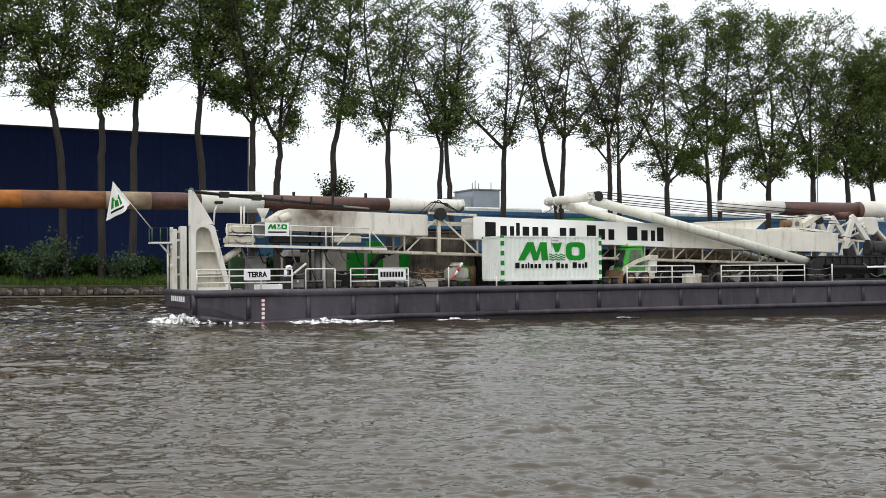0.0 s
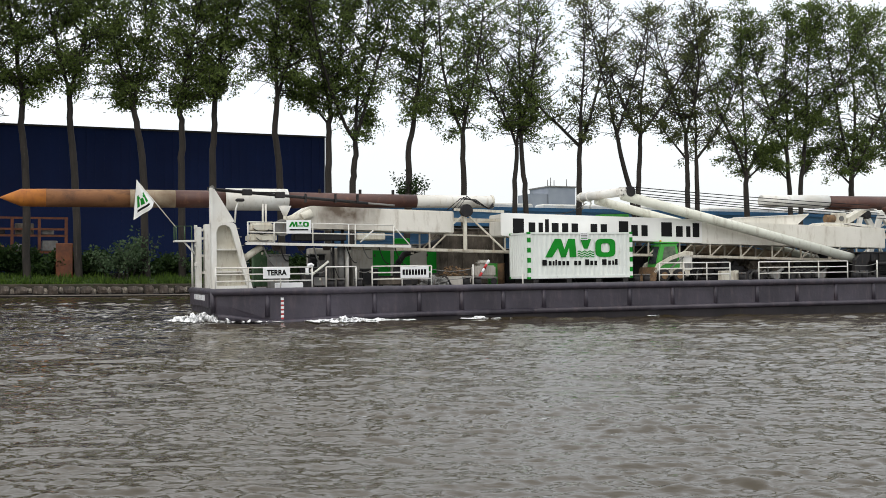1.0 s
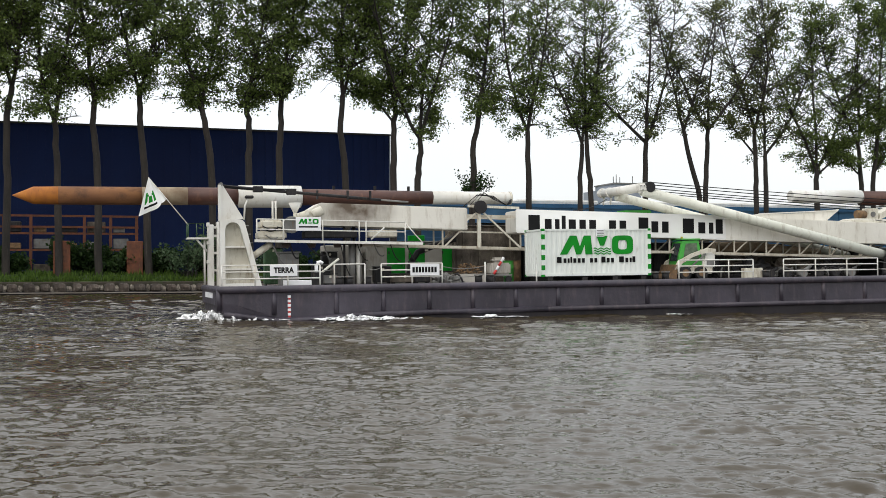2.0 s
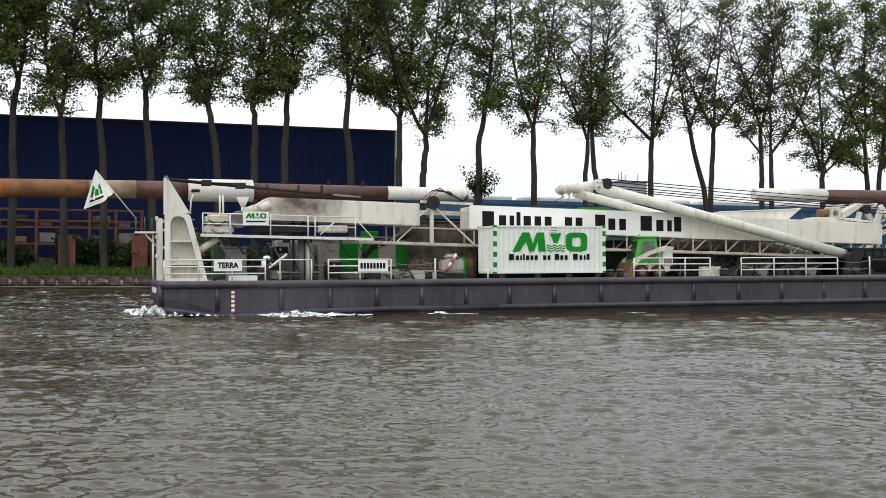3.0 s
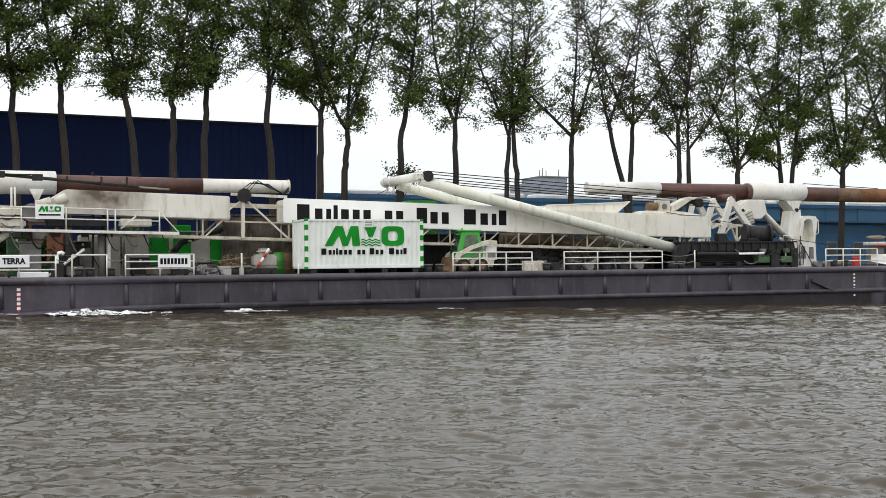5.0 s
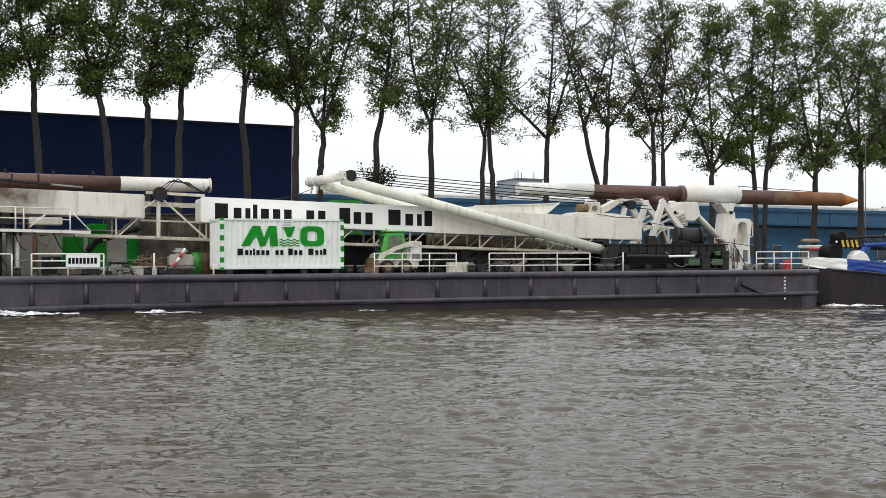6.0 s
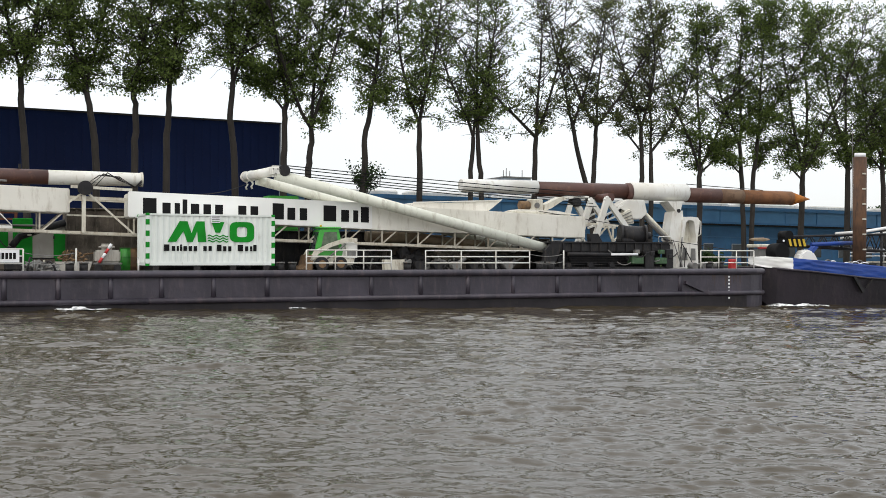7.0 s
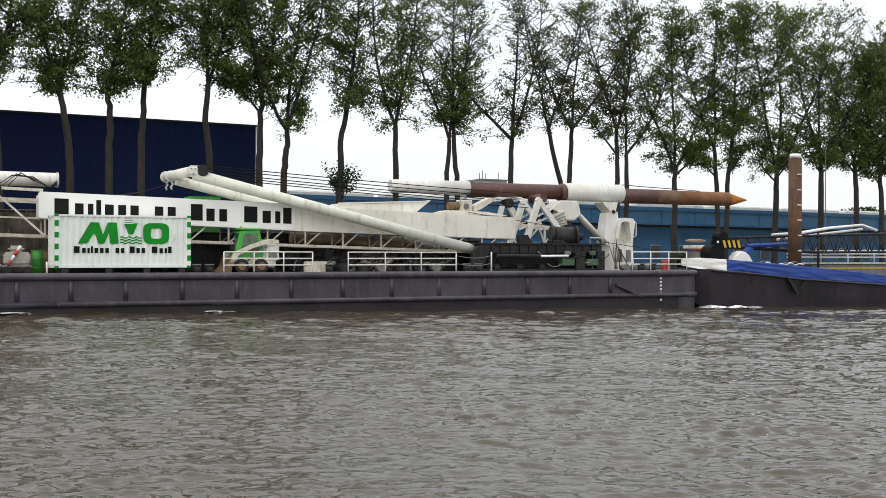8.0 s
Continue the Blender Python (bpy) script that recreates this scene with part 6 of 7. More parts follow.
    part("louvre_box", slab(bmesh.new(), [(28.85, 2.95), (29.7, 3.35), (29.95, 2.5), (29.45, 2.4)], 5.4, 5.9), M_CREAM, g)
    for k in range(4):
        part("louvre", beam(bmesh.new(), (28.95 + 0.12 * k, 5.37, 2.86 - 0.12 * k), (29.72 + 0.05 * k, 5.37, 3.2 - 0.2 * k), 0.05, 0.04), M_STEEL, g)
    for dx in (0.0, 0.28):
        part("ram", rod(bmesh.new(), (30.9 + dx, 6.0, 3.1), (32.8 + dx, 6.0, 1.45), 0.12, seg=12), M_CREAM if dx else M_STEEL, g)
    m = thing("roof_winch", (21.9, 3.4, 2.75), "small winch with motor on the covered boom", "winch")
    part("drum", rod(bmesh.new(), (21.0, 3.3, 3.33), (21.6, 3.3, 3.33), 0.24, seg=16), M_ROPE, m)
    part("side_plate", bevelled(21.6, 22.4, 3.1, 3.6, 3.0, 3.68, 0.04), M_CREAM, m)
    part("gear", rod(bmesh.new(), (22.0, 3.05, 3.33), (22.0, 3.1, 3.33), 0.16, seg=16), M_STEEL, m)
    part("base", bevelled(20.5, 22.6, 3.0, 4.0, 2.84, 3.0, 0.03), M_CREAM, m)
    part("guard", slab(bmesh.new(), [(22.5, 3.0), (22.6, 3.4), (23.6, 3.85), (24.0, 3.8), (23.0, 3.2)], 3.2, 3.9), M_CREAM, m)
    part("sheet", slab(bmesh.new(), [(20.2, 2.85), (20.9, 3.1), (23.2, 3.05), (24.6, 2.85)], 3.05, 4.4), M_TARP, m)
    # cab tower at the stern
    c = thing("stern_spud_tower", (34.2, 6.7, DECK), "white stern spud tower with an arched recess and pile saddle", "tower")
    part("mast", slab(bmesh.new(), [(33.8, DECK + 0.02), (34.3, DECK + 0.02), (34.3, 2.93), (34.25, 3.38), (33.5, 3.3), (33.3, 2.2), (33.25, 1.5), (33.6, 1.2)], 6.45, 7.3), M_WHITE, c)
    inner = [(34.2, 1.35), (35.12, 1.35), (35.16, 1.7), (35.04, 2.66), (34.92, 2.76), (34.74, 2.79), (34.56, 2.76), (34.4, 2.62)]
    bm = bmesh.new()
    y0, y1 = 6.3, 6.9
    # one plate with the arch cut through, then its thickness
    low = [(33.8, DECK + 0.02), (35.36, DECK + 0.02), (35.27, 1.36), (34.0, 1.36)]
    part("foot_plate", slab(bmesh.new(), low, y0, y1), M_WHITE, c)
    rim = [(34.0, 1.37), (35.27, 1.37), (35.30, 1.7), (35.47, 2.71), (35.32, 2.96), (34.8, 3.0), (34.3, 2.98), (34.15, 2.8)]
    a0, b0 = [bm.verts.new((x, y0, z)) for x, z in rim], [bm.verts.new((x, y0, z)) for x, z in inner]
    a1, b1 = [bm.verts.new((x, y1, z)) for x, z in rim], [bm.verts.new((x, y1, z)) for x, z in inner]
    for k in range(8):
        j = (k + 1) % 8
        bm.faces.new((a0[k], a0[j], b0[j], b0[k]))
        bm.faces.new((a0[k], a1[k], a1[j], a0[j]))
        bm.faces.new((b0[k], b0[j], b1[j], b1[k]))
    part("arch_frame", bm, M_WHITE, c)
    part("back_plate", slab(bmesh.new(), rim, y1, y1 + 0.05), M_CREAM, c)
    for pts in ([(34.06, 0.25), (34.5, 0.25), (34.45, 1.05), (34.15, 1.05)], [(34.72, 0.25), (35.12, 0.25), (35.1, 1.0), (34.76, 1.0)]):
        part("hatch", slab(bmesh.new(), pts, y0 - 0.02, y0 - 0.004), M_STEEL, c)
    part("step_rail", wire(bmesh.new(), [(35.45, 6.4, 2.8), (35.6, 6.4, 2.7), (35.6, 6.4, 1.9), (35.4, 6.4, 1.8)], 0.035, 6), M_WHITE, c)
    part("saddle", slab(bmesh.new(), [(33.18, 3.95), (34.31, 3.97), (34.12, 3.3), (33.89, 3.23), (33.72, 3.4)], 6.5, 7.5), M_WHITE, c)
    part("saddle_pin", rod(bmesh.new(), (33.95, 6.4, 3.36), (33.95, 6.5, 3.36), 0.12, seg=12), M_DARK, c)
    for k in range(6):
        rng = random.Random(40 + k)
        a = Vector((33.3 + rng.random() * 1.6, 6.2, 0.9 + rng.random() * 0.9))
        part("hose", wire(bmesh.new(), sag(a, Vector((33.8 + rng.random() * 1.3, 6.15, DECK + 0.1)), -0.1 + 0.3 * rng.random(), 6), 0.03, 5), M_STEEL if k % 2 else M_DARK, c)
    r = thing("pile_rope", (37.5, 7.0, 4.9), "thin dark rope lying along the rusted pile", "rope")
    part("line", wire(bmesh.new(), [(34.9, 6.95, 5.1), (37.0, 6.9, 5.0), (40.0, 6.95, 4.9), (41.0, 7.0, 4.86)], 0.025, 5), M_DARK, r)
    r = thing("guy_rope", (31, 3.3, 1.5), "thin steel rope from the boom to the stern rail", "rope")
    part("line", wire(bmesh.new(), [(22.0, 2.9, 3.0), (28.0, 3.2, 2.25), (30.5, 3.2, 1.5), (34.6, 1.0, 0.75)], 0.02, 5), M_DARK, r)
    e = thing("fire_extinguisher", (33.6, 0.6, DECK), "red fire extinguisher box at the stern rail", "extinguisher")
    part("box", bevelled(33.35, 33.75, 0.5, 0.8, DECK, 0.35, 0.04), M_RED, e)
    for k, x in enumerate((31.2, 31.9, 33.0)):
        s = thing("deck_fitting", (x, 1.2, DECK), "grey deck fitting at the stern", "fitting", "stern fittings")
        part("drum", rod(bmesh.new(), (x, 1.0, DECK + 0.2), (x, 1.5, DECK + 0.2), 0.2, seg=12), M_STEEL, s)
        part("base", bevelled(x - 0.3, x + 0.3, 0.95, 1.6, DECK, DECK + 0.06, 0.01), M_DARK, s)


build_slew_base()


# ---- the second vessel, coupled astern ----
def build_second_vessel():
    b = thing("coupled_barge", (50, 3.2, -3.2), "dark barge coupled astern, with blue and white tarpaulins", "barge")
    Y0, Y1 = -0.15, 6.9
    secs = [(35.65, -0.12, -1.3, 1.6), (35.85, -0.12, -2.0, 1.0), (36.6, -0.16, -2.7, 0.45), (38.7, -0.32, -3.1, 0.0), (43.0, -0.72, -3.1, 0), (50, -1.12, -3.1, 0), (62, -1.55, -3.1, 0), (86, -1.6, -3.1, 0)]
    bm = bmesh.new()
    rings = []
    for x, top, bot, inset in secs:
        y0, y1 = Y0 + inset, Y1 - inset
        rings.append([bm.verts.new(p) for p in ((x, y0, top), (x, y0 + 0.12, (top + bot) / 2), (x, y0 + 0.25, bot), (x, y1 - 0.25, bot), (x, y1 - 0.12, (top + bot) / 2), (x, y1, top))])
    for a, c in zip(rings, rings[1:]):
        for i in range(6):
            bm.faces.new((a[i], a[(i + 1) % 6], c[(i + 1) % 6], c[i]))
    bm.faces.new(rings[0])
    bm.faces.new(rings[-1][::-1])
    part("hull", bm, M_HULL_BLACK, b)
    part("deck", slab(bmesh.new(), [(35.9, -0.2), (38.7, -0.37), (43, -0.78), (50, -1.17), (86, -1.66), (86, -1.58), (50, -1.09), (43, -0.70), (38.7, -0.29), (35.9, -0.1)], 1.0, 6.0), M_DECK, b)

    def sheet(name, pts, m, lab):
        """A tarpaulin: (x, top, bottom) stations along the side."""
        bm = bmesh.new()
        n = 8
        rows = []
        fine = []
        for (xa, ta, ba, ia), (xb, tb, bb, ib) in zip(pts, pts[1:]):
            for k in range(8):
                f = k / 8
                fine.append((xa + (xb - xa) * f, ta + (tb - ta) * f, ba + (bb - ba) * f, ia + (ib - ia) * f))
        fine.append(pts[-1])
        for i, (x, t, bo, ins) in enumerate(fine):
            rows.append([bm.verts.new((x, Y0 - 0.06 + ins + 0.09 * noise.noise((x * 1.6, k * 0.7, 3)) + 0.04 * noise.noise((x * 5, k * 1.1, 7)), t + (bo - t) * k / n)) for k in range(n + 1)] +
                        [bm.verts.new((x, Y0 + 0.5 + ins, t - 0.03))])
        for a, c in zip(rows, rows[1:]):
            for k in range(n):
                bm.faces.new((a[k], c[k], c[k + 1], a[k + 1])).smooth = True
            bm.faces.new((a[0], c[0], c[n + 1], a[n + 1]))
        part(name, bm, m, b, lab)
    sheet("white_tarpaulin", [(34.85, 0.46, 0.05, 1.05), (35.9, 0.50, -0.15, 0.85), (37.5, 0.40, -0.26, 0.25)], M_BANNER, "white tarpaulin over the bow")
    sheet("blue_tarpaulin", [(37.5, 0.40, -0.26, 0.25), (38.75, 0.30, -0.36, -0.01), (43.0, 0.0, -0.74, -0.01), (47, -0.32, -0.95, -0.01), (50, -0.62, -1.14, -0.01), (58, -0.95, -1.45, -0.01), (62, -1.1, -1.57, -0.01)], M_TARP_BLUE, "bright blue tarpaulin along the side")
    part("strake", wire(bmesh.new(), [(36.5, Y0 + 0.42, -0.22), (38.7, Y0 - 0.06, -0.40), (43, Y0 - 0.08, -0.80), (50, Y0 - 0.08, -1.2), (62, Y0 - 0.08, -1.62)], 0.06, 8), M_HULL, b)
    part("anchor_arm", beam(bmesh.new(), (41.9, Y0 - 0.12, -0.75), (42.6, Y0 - 0.12, -1.65), 0.14, 0.2), M_DARK, b)
    part("anchor_arm", beam(bmesh.new(), (43.4, Y0 - 0.12, -0.85), (42.8, Y0 - 0.12, -1.4), 0.08, 0.08), M_DARK, b)
    # standing spud
    s = thing("standing_spud", (44.5, 2.0, -1.2), "upright rusty spud with pale marks and a white head", "pile")
    part("shaft", rod(bmesh.new(), (44.45, 2.0, -1.2), (44.55, 2.0, 6.75), 0.41, seg=24), M_SPUD, s)
    part("head", rod(bmesh.new(), (44.55, 2.0, 6.75), (44.56, 2.0, 7.0), 0.34, seg=24), M_BOARD, s, "white spud head")
    for k in range(6):
        z = 0.9 + k * 0.95
        part("level_mark", box(bmesh.new(), 44.36, 44.62, 1.55, 1.63, z, z + 0.09), M_CREAM, s)
    part("guide", bevelled(43.7, 45.3, 1.2, 2.8, -0.9, 0.05, 0.1, 2), M_DARK, s)
    # lattice crane jib lying along the deck
    j = thing("lattice_jib", (48, 3.5, 0.8), "black lattice crane jib lying along the second barge", "crane jib")
    for y in (3.0, 4.3):
        part("chord", rod(bmesh.new(), (40.6, y, 1.75), (58, y, 2.25), 0.075, seg=8), M_DARK, j)
        part("chord", rod(bmesh.new(), (40.6, y, 1.2), (48, y, 0.85), 0.075, seg=8), M_DARK, j)
        part("chord", rod(bmesh.new(), (48, y, 0.85), (58, y, 0.95), 0.075, seg=8), M_DARK, j)
        for k in range(16):
            x = 41.5 + k * 1.0
            zt, zb = 1.75 + (x - 40.6) * 0.029, 1.2 - min(x - 40.6, 7.4) * 0.047 + max(0, x - 48) * 0.01
            part("lacing", rod(bmesh.new(), (x, y, zt), (x + 0.5, y, zb), 0.035, seg=6), M_DARK, j)
            part("lacing", rod(bmesh.new(), (x + 0.5, y, zb), (x + 1.0, y, zt + 0.029), 0.035, seg=6), M_DARK, j)
    h = thing("hook_block", (39.3, 2.4, 0.2), "black crane hook block with a yellow and black striped cheek", "hook block")
    part("cheek", bevelled(38.5, 40.1, 1.9, 2.8, 1.05, 1.62, 0.10, 2), M_BLACK, h)
    for k in range(4):
        x = 38.72 + k * 0.36
        part("stripe", slab(bmesh.new(), [(x, 1.56), (x + 0.17, 1.56), (x + 0.30, 1.12), (x + 0.13, 1.12)], 1.87, 1.897), M_YELLOW, h)
    part("sheave_nest", rod(bmesh.new(), (38.3, 1.9, 0.75), (38.3, 2.8, 0.75), 0.55, seg=20), M_BLACK, h)
    part("sheave_nest", rod(bmesh.new(), (38.9, 2.0, 1.75), (38.9, 2.7, 1.75), 0.33, seg=18), M_BLACK, h)
    part("beacon", rod(bmesh.new(), (38.35, 1.85, 1.45), (38.35, 1.89, 1.45), 0.07, seg=10), M_BOARD, h)
    part("support", bevelled(37.9, 39.6, 2.0, 2.8, -0.7, 0.35, 0.08), M_DARK, h)
    t = thing("covered_jib", (50, 4.2, 1.9), "slender jib wrapped in white cloth", "jib")
    bm = bmesh.new()
    wire(bm, [(44.6, 4.2, 1.98), (46.9, 4.2, 2.13), (49.5, 4.2, 2.48), (52.4, 4.2, 2.70), (53.7, 4.2, 2.36)], 0.10, 10)
    wire(bm, [(45.4, 4.6, 1.7), (49.5, 4.6, 2.12), (52.8, 4.6, 2.45)], 0.08, 10)
    part("wrapping", bm, M_BANNER, t)
    part("prop", rod(bmesh.new(), (48.5, 4.2, -1.4), (48.5, 4.2, 2.2), 0.08, seg=8), M_DARK, t)
    r = thing("blue_roll", (43, 3.0, 1.2), "roll of blue tarpaulin across the jib", "roll")
    part("roll", rod(bmesh.new(), (41.3, 2.8, 1.25), (44.6, 2.8, 1.37), 0.13, seg=14), M_TARP_BLUE, r)
    part("loose_end", slab(bmesh.new(), [(40.2, 0.35), (40.5, 0.3), (41.4, 1.1), (41.1, 1.15)], 2.2, 2.6), M_TARP_BLUE, r)
    w = thing("white_bundle", (40, 1.8, -0.2), "crumpled white sheet bundle", "bundle")
    bm = bmesh.new()
    slab(bm, [(39.3, 0.1), (39.5, 0.7), (39.9, 0.95), (40.5, 0.8), (41.0, 0.1), (40.9, -0.7), (39.3, -0.7)], 1.6, 2.3)
    bmesh.ops.bevel(bm, geom=bm.edges[:], offset=0.12, segments=2, affect="EDGES")
    part("cloth", bm, M_BANNER, w)
    rng = random.Random(8)
    for k in range(8):
        x = 41.0 + k * 0.42 + rng.uniform(-0.15, 0.15)
        c = thing("pale_hose", (x, 1.2, -0.3), "pale hose loop on the second barge", "hose", "hose loops")
        part("loop", wire(bmesh.new(), sag((x, 1.3, 0.0), (x + 0.7, 1.3, 0.05), -0.05 - 0.22 * rng.random(), 6), 0.045, 6), M_BOARD if k % 2 else M_STEEL, c)
        part("foot", bevelled(x - 0.1, x + 0.1, 1.2, 1.4, -1.0, 0.0, 0.02), M_DARK, c)
    g = thing("deck_trough", (56, 5.0, -1.4), "long grey-green steel trough with a yellow line", "trough")
    part("body", bevelled(46.5, 75, 4.6, 6.2, -1.7, 0.1, 0.06), M_STEEL, g)
    part("line", box(bmesh.new(), 46.6, 75, 4.57, 4.596, -0.22, -0.14), M_YELLOW, g)
    part("rim", box(bmesh.new(), 46.4, 75.1, 4.5, 4.7, 0.1, 0.2), M_CREAM, g)
    for k in range(3):
        part("upper_rail", rod(bmesh.new(), (46.5, 4.9, 0.55 + 0.22 * k), (75, 4.9, 0.55 + 0.22 * k), 0.05, seg=6), M_BOARD, g)
    for k in range(12):
        x = 47 + k * 2.4
        part("rail_post", rod(bmesh.new(), (x, 4.9, 0.2), (x, 4.9, 1.0), 0.04, seg=6), M_BOARD, g)
    c = thing("bow_cabin", (40.5, 6.0, -0.7), "small grey cabin with a red roof edge", "cabin")
    part("body", bevelled(39.6, 41.4, 5.6, 6.6, -0.8, 1.0, 0.04), M_STEEL, c)
    part("roof", bevelled(39.4, 41.6, 5.5, 6.7, 1.08, 1.3, 0.05), M_CREAM, c)
    part("roof_edge", bevelled(39.42, 41.58, 5.47, 5.6, 1.0, 1.08, 0.01), M_RED, c, "faded red roof edge")
    part("window", bevelled(40.2, 40.8, 5.56, 5.598, 0.35, 0.85, 0.02), M_GLASS, c)
    part("dinghy", lathe_x(bmesh.new(), 6.0, 1.6, [(39.1, 0.03), (39.4, 0.10), (40.2, 0.13), (40.7, 0.04)], 14), M_BUFF, c)


build_second_vessel()


# ---- bank details: revetment stones, grass, bushes, distant woods ----
def build_bank_details():
    rng = random.Random(21)
    bank = new("revetment")
    bank.matrix_basis = LAND
    bank["bx"], bank["by"], bank["bz"] = 0, 0, 0
    tagged(bank, "row of dark rounded revetment stones along the waterline", "stone edge", kind="structure")
    shapes = []
    for k in range(6):
        bm = bmesh.new()
        bmesh.ops.create_icosphere(bm, subdivisions=2, radius=0.5)
        for v in bm.verts:
            d = 1 + 0.35 * noise.noise(v.co * 2.1 + Vector((k * 7, 0, 0)))
            v.co = Vector((max(-0.46, min(0.46, v.co.x * 1.35 * d)), v.co.y * 0.8 * d, max(-0.4, min(0.42, v.co.z * 1.1 * d))))
        me = bpy.data.meshes.new("stone")
        bm.to_mesh(me)
        bm.free()
        me.materials.append(M_STONE)
        shapes.append(me)
    pale = []
    for me in shapes:
        me = me.copy()
        me.materials[0] = M_RUBBLE
        pale.append(me)
    for k in range(150):
        u = -38 + k * 1.55
        ob = new("stone", shapes[rng.randrange(6)])
        ob.parent = bank
        ob.matrix_basis = Matrix.Translation((u + rng.uniform(-0.12, 0.12), 122.75, 0.72)) @ Matrix.Rotation(rng.uniform(-0.3, 0.3), 4, "Z") @ Matrix.Diagonal((rng.uniform(0.95, 1.45), 1.0, rng.uniform(0.8, 1.25), 1))
    for k in range(150):
        u = -38 + 0.78 + k * 1.55
        ob = new("stone", pale[rng.randrange(6)])
        ob.parent = bank
        ob.matrix_basis = Matrix.Translation((u, 122.9, 0.62 + rng.uniform(-0.1, 0.1))) @ Matrix.Rotation(rng.uniform(-0.6, 0.6), 4, "Y") @ Matrix.Diagonal((0.62, 0.6, rng.uniform(0.6, 0.95), 1))
    part("retaining_board", box(bmesh.new(), -60, 190, 122.66, 122.94, -1.0, 0.36), M_DARK, bank, "dark wet retaining boards")
    part("earth_edge", bevelled(-60, 190, 122.95, 123.75, 0.2, 1.34, 0.1), M_EARTH, bank, "dark damp earth behind the stones")
    # grass blades
    g = np.random.default_rng(7)
    n = 34000
    u = g.uniform(-40, 175, n)
    y = 123.55 + 5.0 * g.random(n) ** 1.7
    z = np.interp(y, [123.4, 124.6, 127, 131], [1.25, 1.5, 2.0, 2.4]) - 0.1
    h = 0.25 + 0.55 * g.random(n) * (0.6 + 0.6 * np.sin(u * 0.9) ** 2)
    a = g.uniform(0, 3.14, n)
    w = 0.09
    lean = g.normal(0, 0.15, (n, 2))
    v = np.stack([np.stack([u - w * np.cos(a), y - w * np.sin(a), z], 1), np.stack([u + w * np.cos(a), y + w * np.sin(a), z], 1), np.stack([u + lean[:, 0], y + lean[:, 1], z + h], 1)], 1).reshape(-1, 3)
    ob = raw("bank_grass", v.tolist(), np.arange(3 * n).reshape(-1, 3).tolist(), M_LEAF_GRASS)
    ob.matrix_basis = LAND
    tagged(ob, "long green grass along the top of the bank", "grass", kind="stuff")


M_LEAF_GRASS = leaf_material("grass_blades", (0.095, 0.165, 0.022), (0.034, 0.068, 0.012))
build_bank_details()


def bush(u, y, z, width, height, material, label, seed, per=14, size=0.16):
    rng = random.Random(seed)
    b = new("bush")
    verts, faces, tips = [], [], []
    for k in range(int(10 + width * 3)):
        a = rng.uniform(0, 6.283)
        st = Vector((rng.gauss(0, width * 0.16), rng.gauss(0, width * 0.12), -0.1))
        br = grow(rng, st, Vector((math.cos(a) * 0.6, math.sin(a) * 0.5, 1.0)), height * rng.uniform(0.55, 1.05), 0.16, 0.02, 6)
        for p in br:
            p.x *= 1.0
        limb(verts, faces, br, 0.05, 0.012, 5)
        tips += br[2:]
        for m in (2, 3, 4, 5):
            tw = grow(rng, br[m], Vector((rng.gauss(0, 1), rng.gauss(0, 0.8), 0.3)), width * 0.28, 0.25, 0.0, 3)
            limb(verts, faces, tw, 0.02, 0.008, 4)
            tips += [tw[1], tw[2], tw[3]]
    raw("stem", verts, faces, M_BARK, b, smooth=True)
    v, f = leaf_cloud(rng, tips, per, 0.24, size)
    raw("foliage", v, f, material, b)
    b.matrix_basis = LAND @ Matrix.Translation((u, y, z))
    tagged(b, label, "bush", "bushes on the bank")


def build_bushes():
    dark, pale = "dense green bush on the grassy bank", "pale-leaved young willow on the bank"
    bush(10.6, 126.0, 1.9, 4.2, 5.6, M_LEAF_PALE, pale, 1, 5, 0.18)
    bush(19.6, 126.0, 1.9, 2.6, 3.6, M_LEAF_PALE, pale, 2, 5, 0.16)
    bush(43.3, 127.0, 10.0, 0.55, 5.0, M_LEAF_BUSH, "slim leafy shrub growing round a poplar trunk", 3, 7, 0.15)
    spots = [(-22, 3.0, 3.4), (-17, 2.6, 2.6), (-11, 3.2, 3.8), (-7.5, 2.4, 2.4), (-2.6, 3.0, 4.2), (0.6, 3.4, 3.4), (3.0, 2.4, 3.0), (6.5, 3.6, 2.8), (8.6, 3.0, 3.2), (13.2, 3.4, 2.6),
             (16.6, 3.0, 2.8), (22.5, 3.4, 2.4), (26.5, 3.2, 3.0), (31, 3.4, 2.4), (36, 3.0, 2.8), (41, 3.0, 2.4), (48, 3.2, 2.2), (55, 3.4, 2.4), (63, 3.0, 2.2), (72, 3.2, 2.6), (82, 3.4, 2.4), (92, 3.2, 2.2)]
    for i, (u, w, h) in enumerate(spots):
        bush(u, 128.6 + (i % 3) * 0.7, 2.1, w, h, M_LEAF_BUSH, dark, 50 + i, 9, 0.2)


build_bushes()


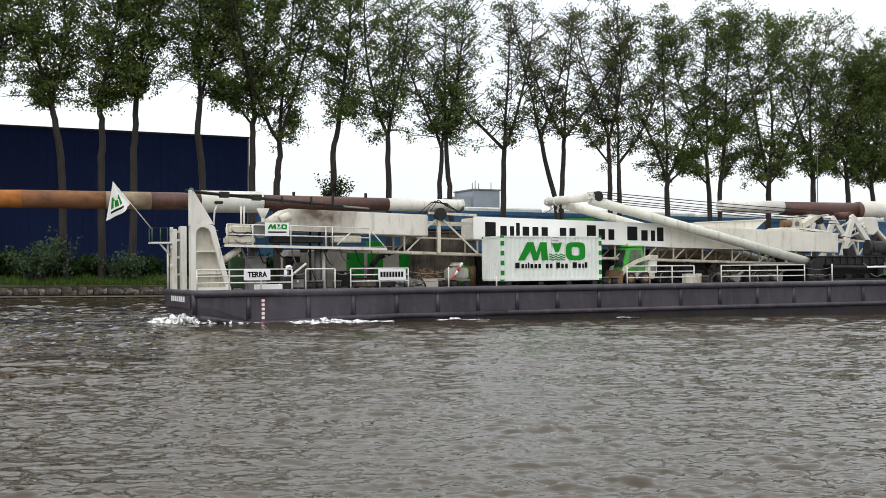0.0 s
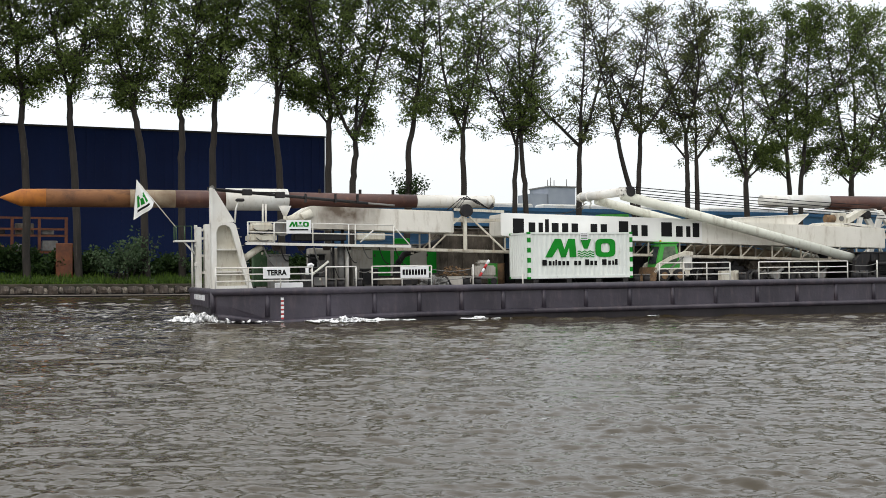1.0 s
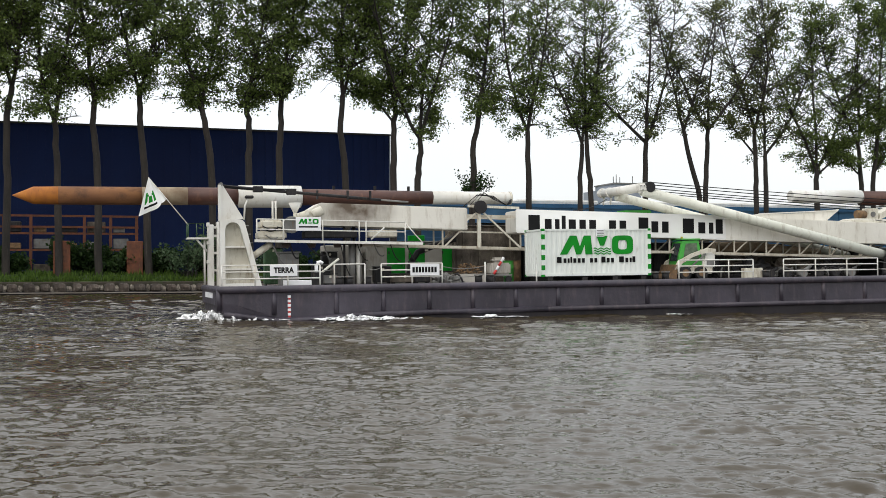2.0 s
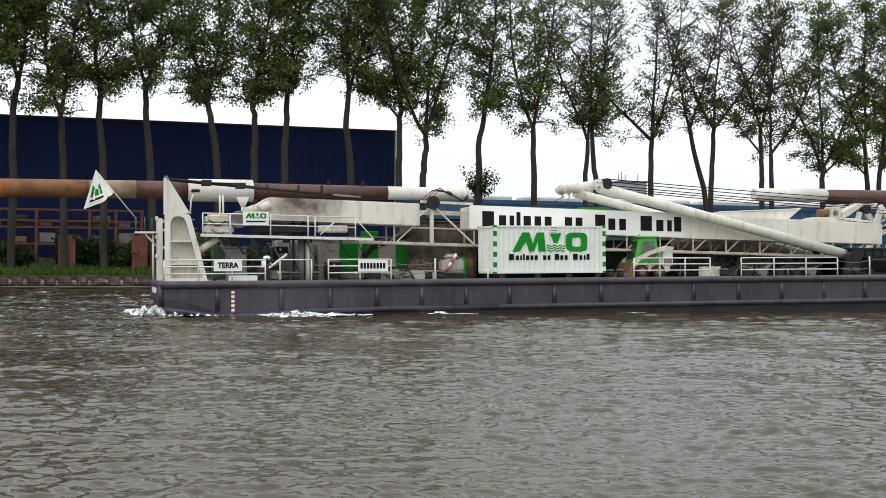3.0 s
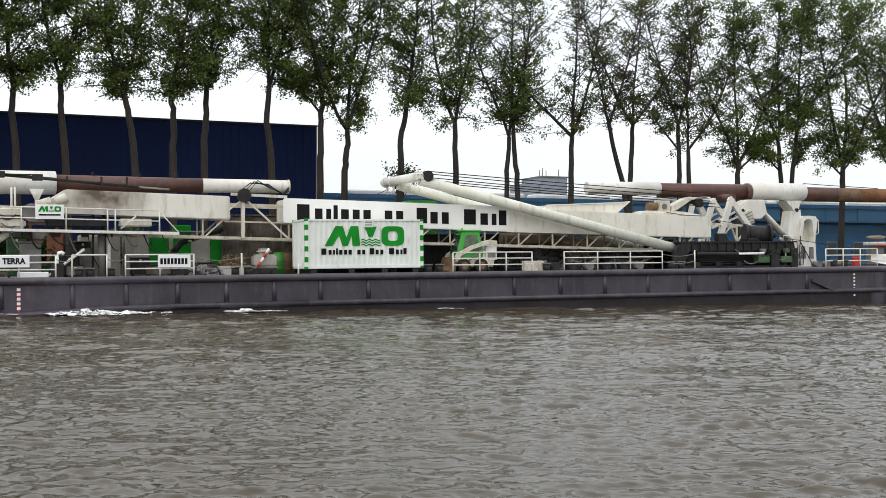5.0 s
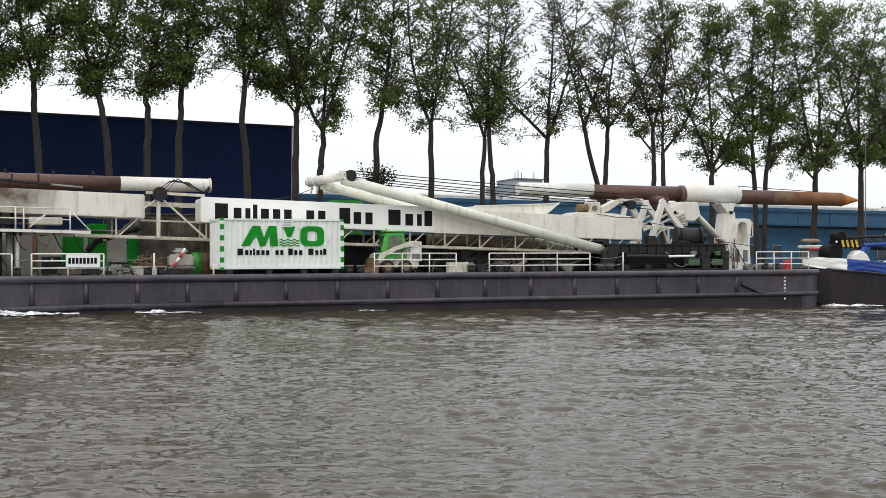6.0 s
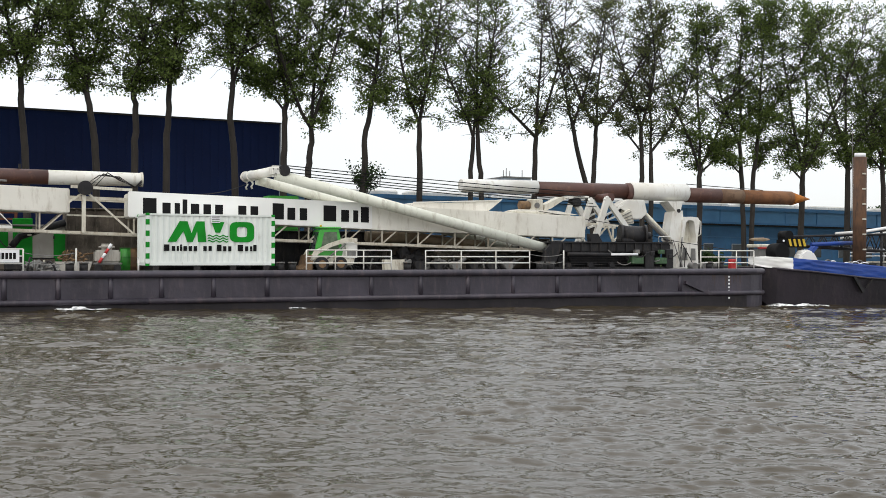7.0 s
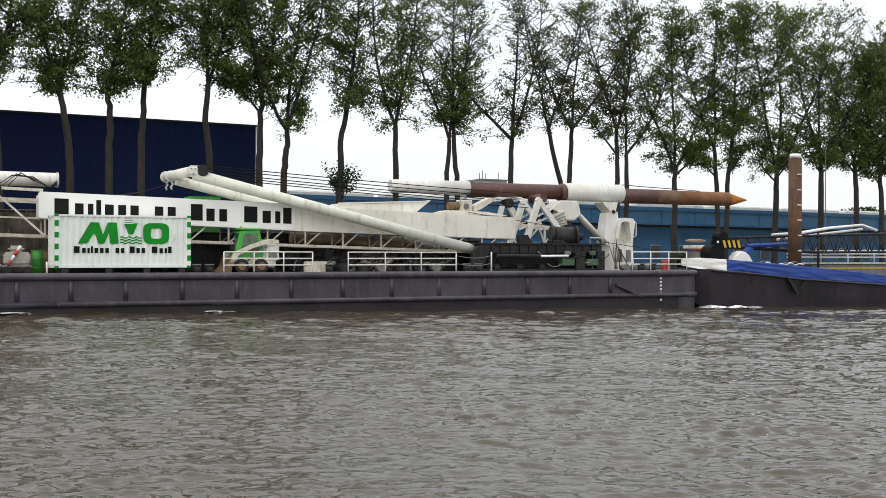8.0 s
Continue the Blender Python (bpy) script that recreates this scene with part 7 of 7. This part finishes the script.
def build_far_wood():
    rng = np.random.default_rng(12)
    n = 60000
    u = rng.uniform(300, 620, n)
    ridge = 25 + 2.5 * np.sin(u * 0.05) + 1.5 * np.sin(u * 0.17 + 1) + 1.2 * np.sin(u * 0.43)
    z = 3 + ridge * rng.random(n) ** 0.35
    y = 430 + rng.normal(0, 6, n)
    c = np.stack([u, y, z], 1)
    a = rng.normal(0, 1, (n, 3))
    a /= np.linalg.norm(a, axis=1)[:, None]
    b = np.cross(a, rng.normal(0, 1, (n, 3)))
    b /= np.linalg.norm(b, axis=1)[:, None]
    s = rng.uniform(0.3, 0.8, n)[:, None]
    v = np.stack([c - a * s, c - b * s, c + a * s, c + b * s], 1).reshape(-1, 3)
    ob = raw("far_wood", v.tolist(), np.arange(4 * n).reshape(-1, 4).tolist(), M_LEAF_BUSH)
    ob.matrix_basis = LAND
    tagged(ob, "distant dark green wood behind the sheds", "wood", kind="stuff")


build_far_wood()


# ---- white water at the bow and along the side ----
def foam_strip(name, stations, seed, label):
    """A crest of broken water: (x, y, width, height) stations."""
    f = thing(name, (stations[0][0], stations[0][1], -1.95), label, "foam", "bow waves")
    bm = bmesh.new()
    rows, fine = [], []
    for a, b in zip(stations, stations[1:]):
        for k in range(22):
            t = k / 22
            fine.append(tuple(p + (q - p) * t for p, q in zip(a, b)))
    fine.append(stations[-1])
    n = 20

    def lift(x, t, h):
        e = 0.55 + 0.6 * noise.noise((x * 1.3 + seed, t * 3, 0)) + 0.35 * noise.noise((x * 4.5, t * 7, seed)) + 0.22 * noise.noise((x * 13, t * 18, seed))
        return h * math.sin(math.pi * t) ** 0.7 * max(0.0, e)
    for x, y, w, h in fine:
        w *= 0.75 + 0.5 * noise.noise((x * 2.1, seed, 0)) + 0.5 * noise.noise((x * 6.3, seed, 4))
        h *= 0.8 + 0.5 * noise.noise((x * 2.7, 0, seed))
        row = []
        for j in range(n + 1):
            t = j / n
            row.append(bm.verts.new((x + 0.16 * noise.noise((x * 3, t * 7, 5)), y - w * (1 - t) + 0.16 * noise.noise((x * 5, t * 4, 9)), -1.94 - 0.01165 * x + lift(x, t, h))))
        rows.append(row)
    for a, b in zip(rows, rows[1:]):
        for j in range(n):
            bm.faces.new((a[j], b[j], b[j + 1], a[j + 1])).smooth = True
    part("crest", bm, M_FOAM, f)


def build_foam():
    foam_strip("bow_foam", [(-17.9, 2.4, 0.8, 0.05), (-17.4, 2.6, 2.2, 0.34), (-16.9, 2.8, 3.0, 0.56), (-16.4, 2.8, 3.2, 0.70), (-15.8, 0.6, 1.6, 0.42), (-15.0, -0.2, 0.8, 0.26), (-14.0, -0.45, 0.5, 0.16), (-12.9, -0.55, 0.3, 0.04)], 3.1, "white bow wave breaking under the barge's bow")
    foam_strip("side_foam", [(-11.9, -0.6, 0.4, 0.06), (-11.3, -0.62, 1.8, 0.26), (-10.2, -0.62, 2.2, 0.34), (-9.0, -0.62, 1.9, 0.24), (-8.0, -0.62, 1.1, 0.12), (-6.4, -0.62, 0.5, 0.04)], 8.7, "white water curling along the barge's side")
    foam_strip("side_foam", [(-4.0, -0.6, 0.3, 0.05), (-3.4, -0.62, 0.3, 0.12), (-3.1, -0.62, 0.3, 0.3), (-2.7, -0.62, 0.3, 0.08), (-1.0, -0.62, 0.3, 0.05)], 5.2, "white water curling along the barge's side")
    foam_strip("side_foam", [(6.6, -0.6, 0.12, 0.04), (7.0, -0.62, 0.2, 0.12), (7.5, -0.62, 0.15, 0.04), (8.0, -0.62, 0.1, 0.02)], 2.2, "white water curling along the barge's side")
    foam_strip("stern_foam", [(35.0, -0.4, 0.4, 0.05), (35.8, -0.4, 1.0, 0.2), (37.2, -0.4, 1.0, 0.16), (39.4, -0.4, 0.6, 0.06)], 6.6, "churned white water where the hulls meet")


build_foam()


# ---- what moves: the convoy and all that rides on it ----
def motions():
    times = [k * 0.5 for k in range(17)]
    for ob, m in RIDERS:
        walk(ob, [(t, barge_pose(t) @ m) for t in times])
    # the flag's cloth swings about its pole as the gusts come and go
    foot = Matrix.Translation(FLAG_TIP - FLAG_FOOT)
    swing = ((0, 2), (0.5, 1), (1, -3), (1.5, 2), (2, 6), (2.5, 4), (3, 8), (3.3, 30), (3.6, 40), (4, 26), (5, 8), (6, 4), (7, 10), (8, 4))
    walk(CLOTH, [(t, foot @ Matrix.Rotation(radians(a), 4, "Y")) for t, a in swing])
    walk(WATER, [(t, pose(0.35 * t - 1.4, -0.12 * t, 0)) for t in (0, 2, 4, 6, 8)])


motions()
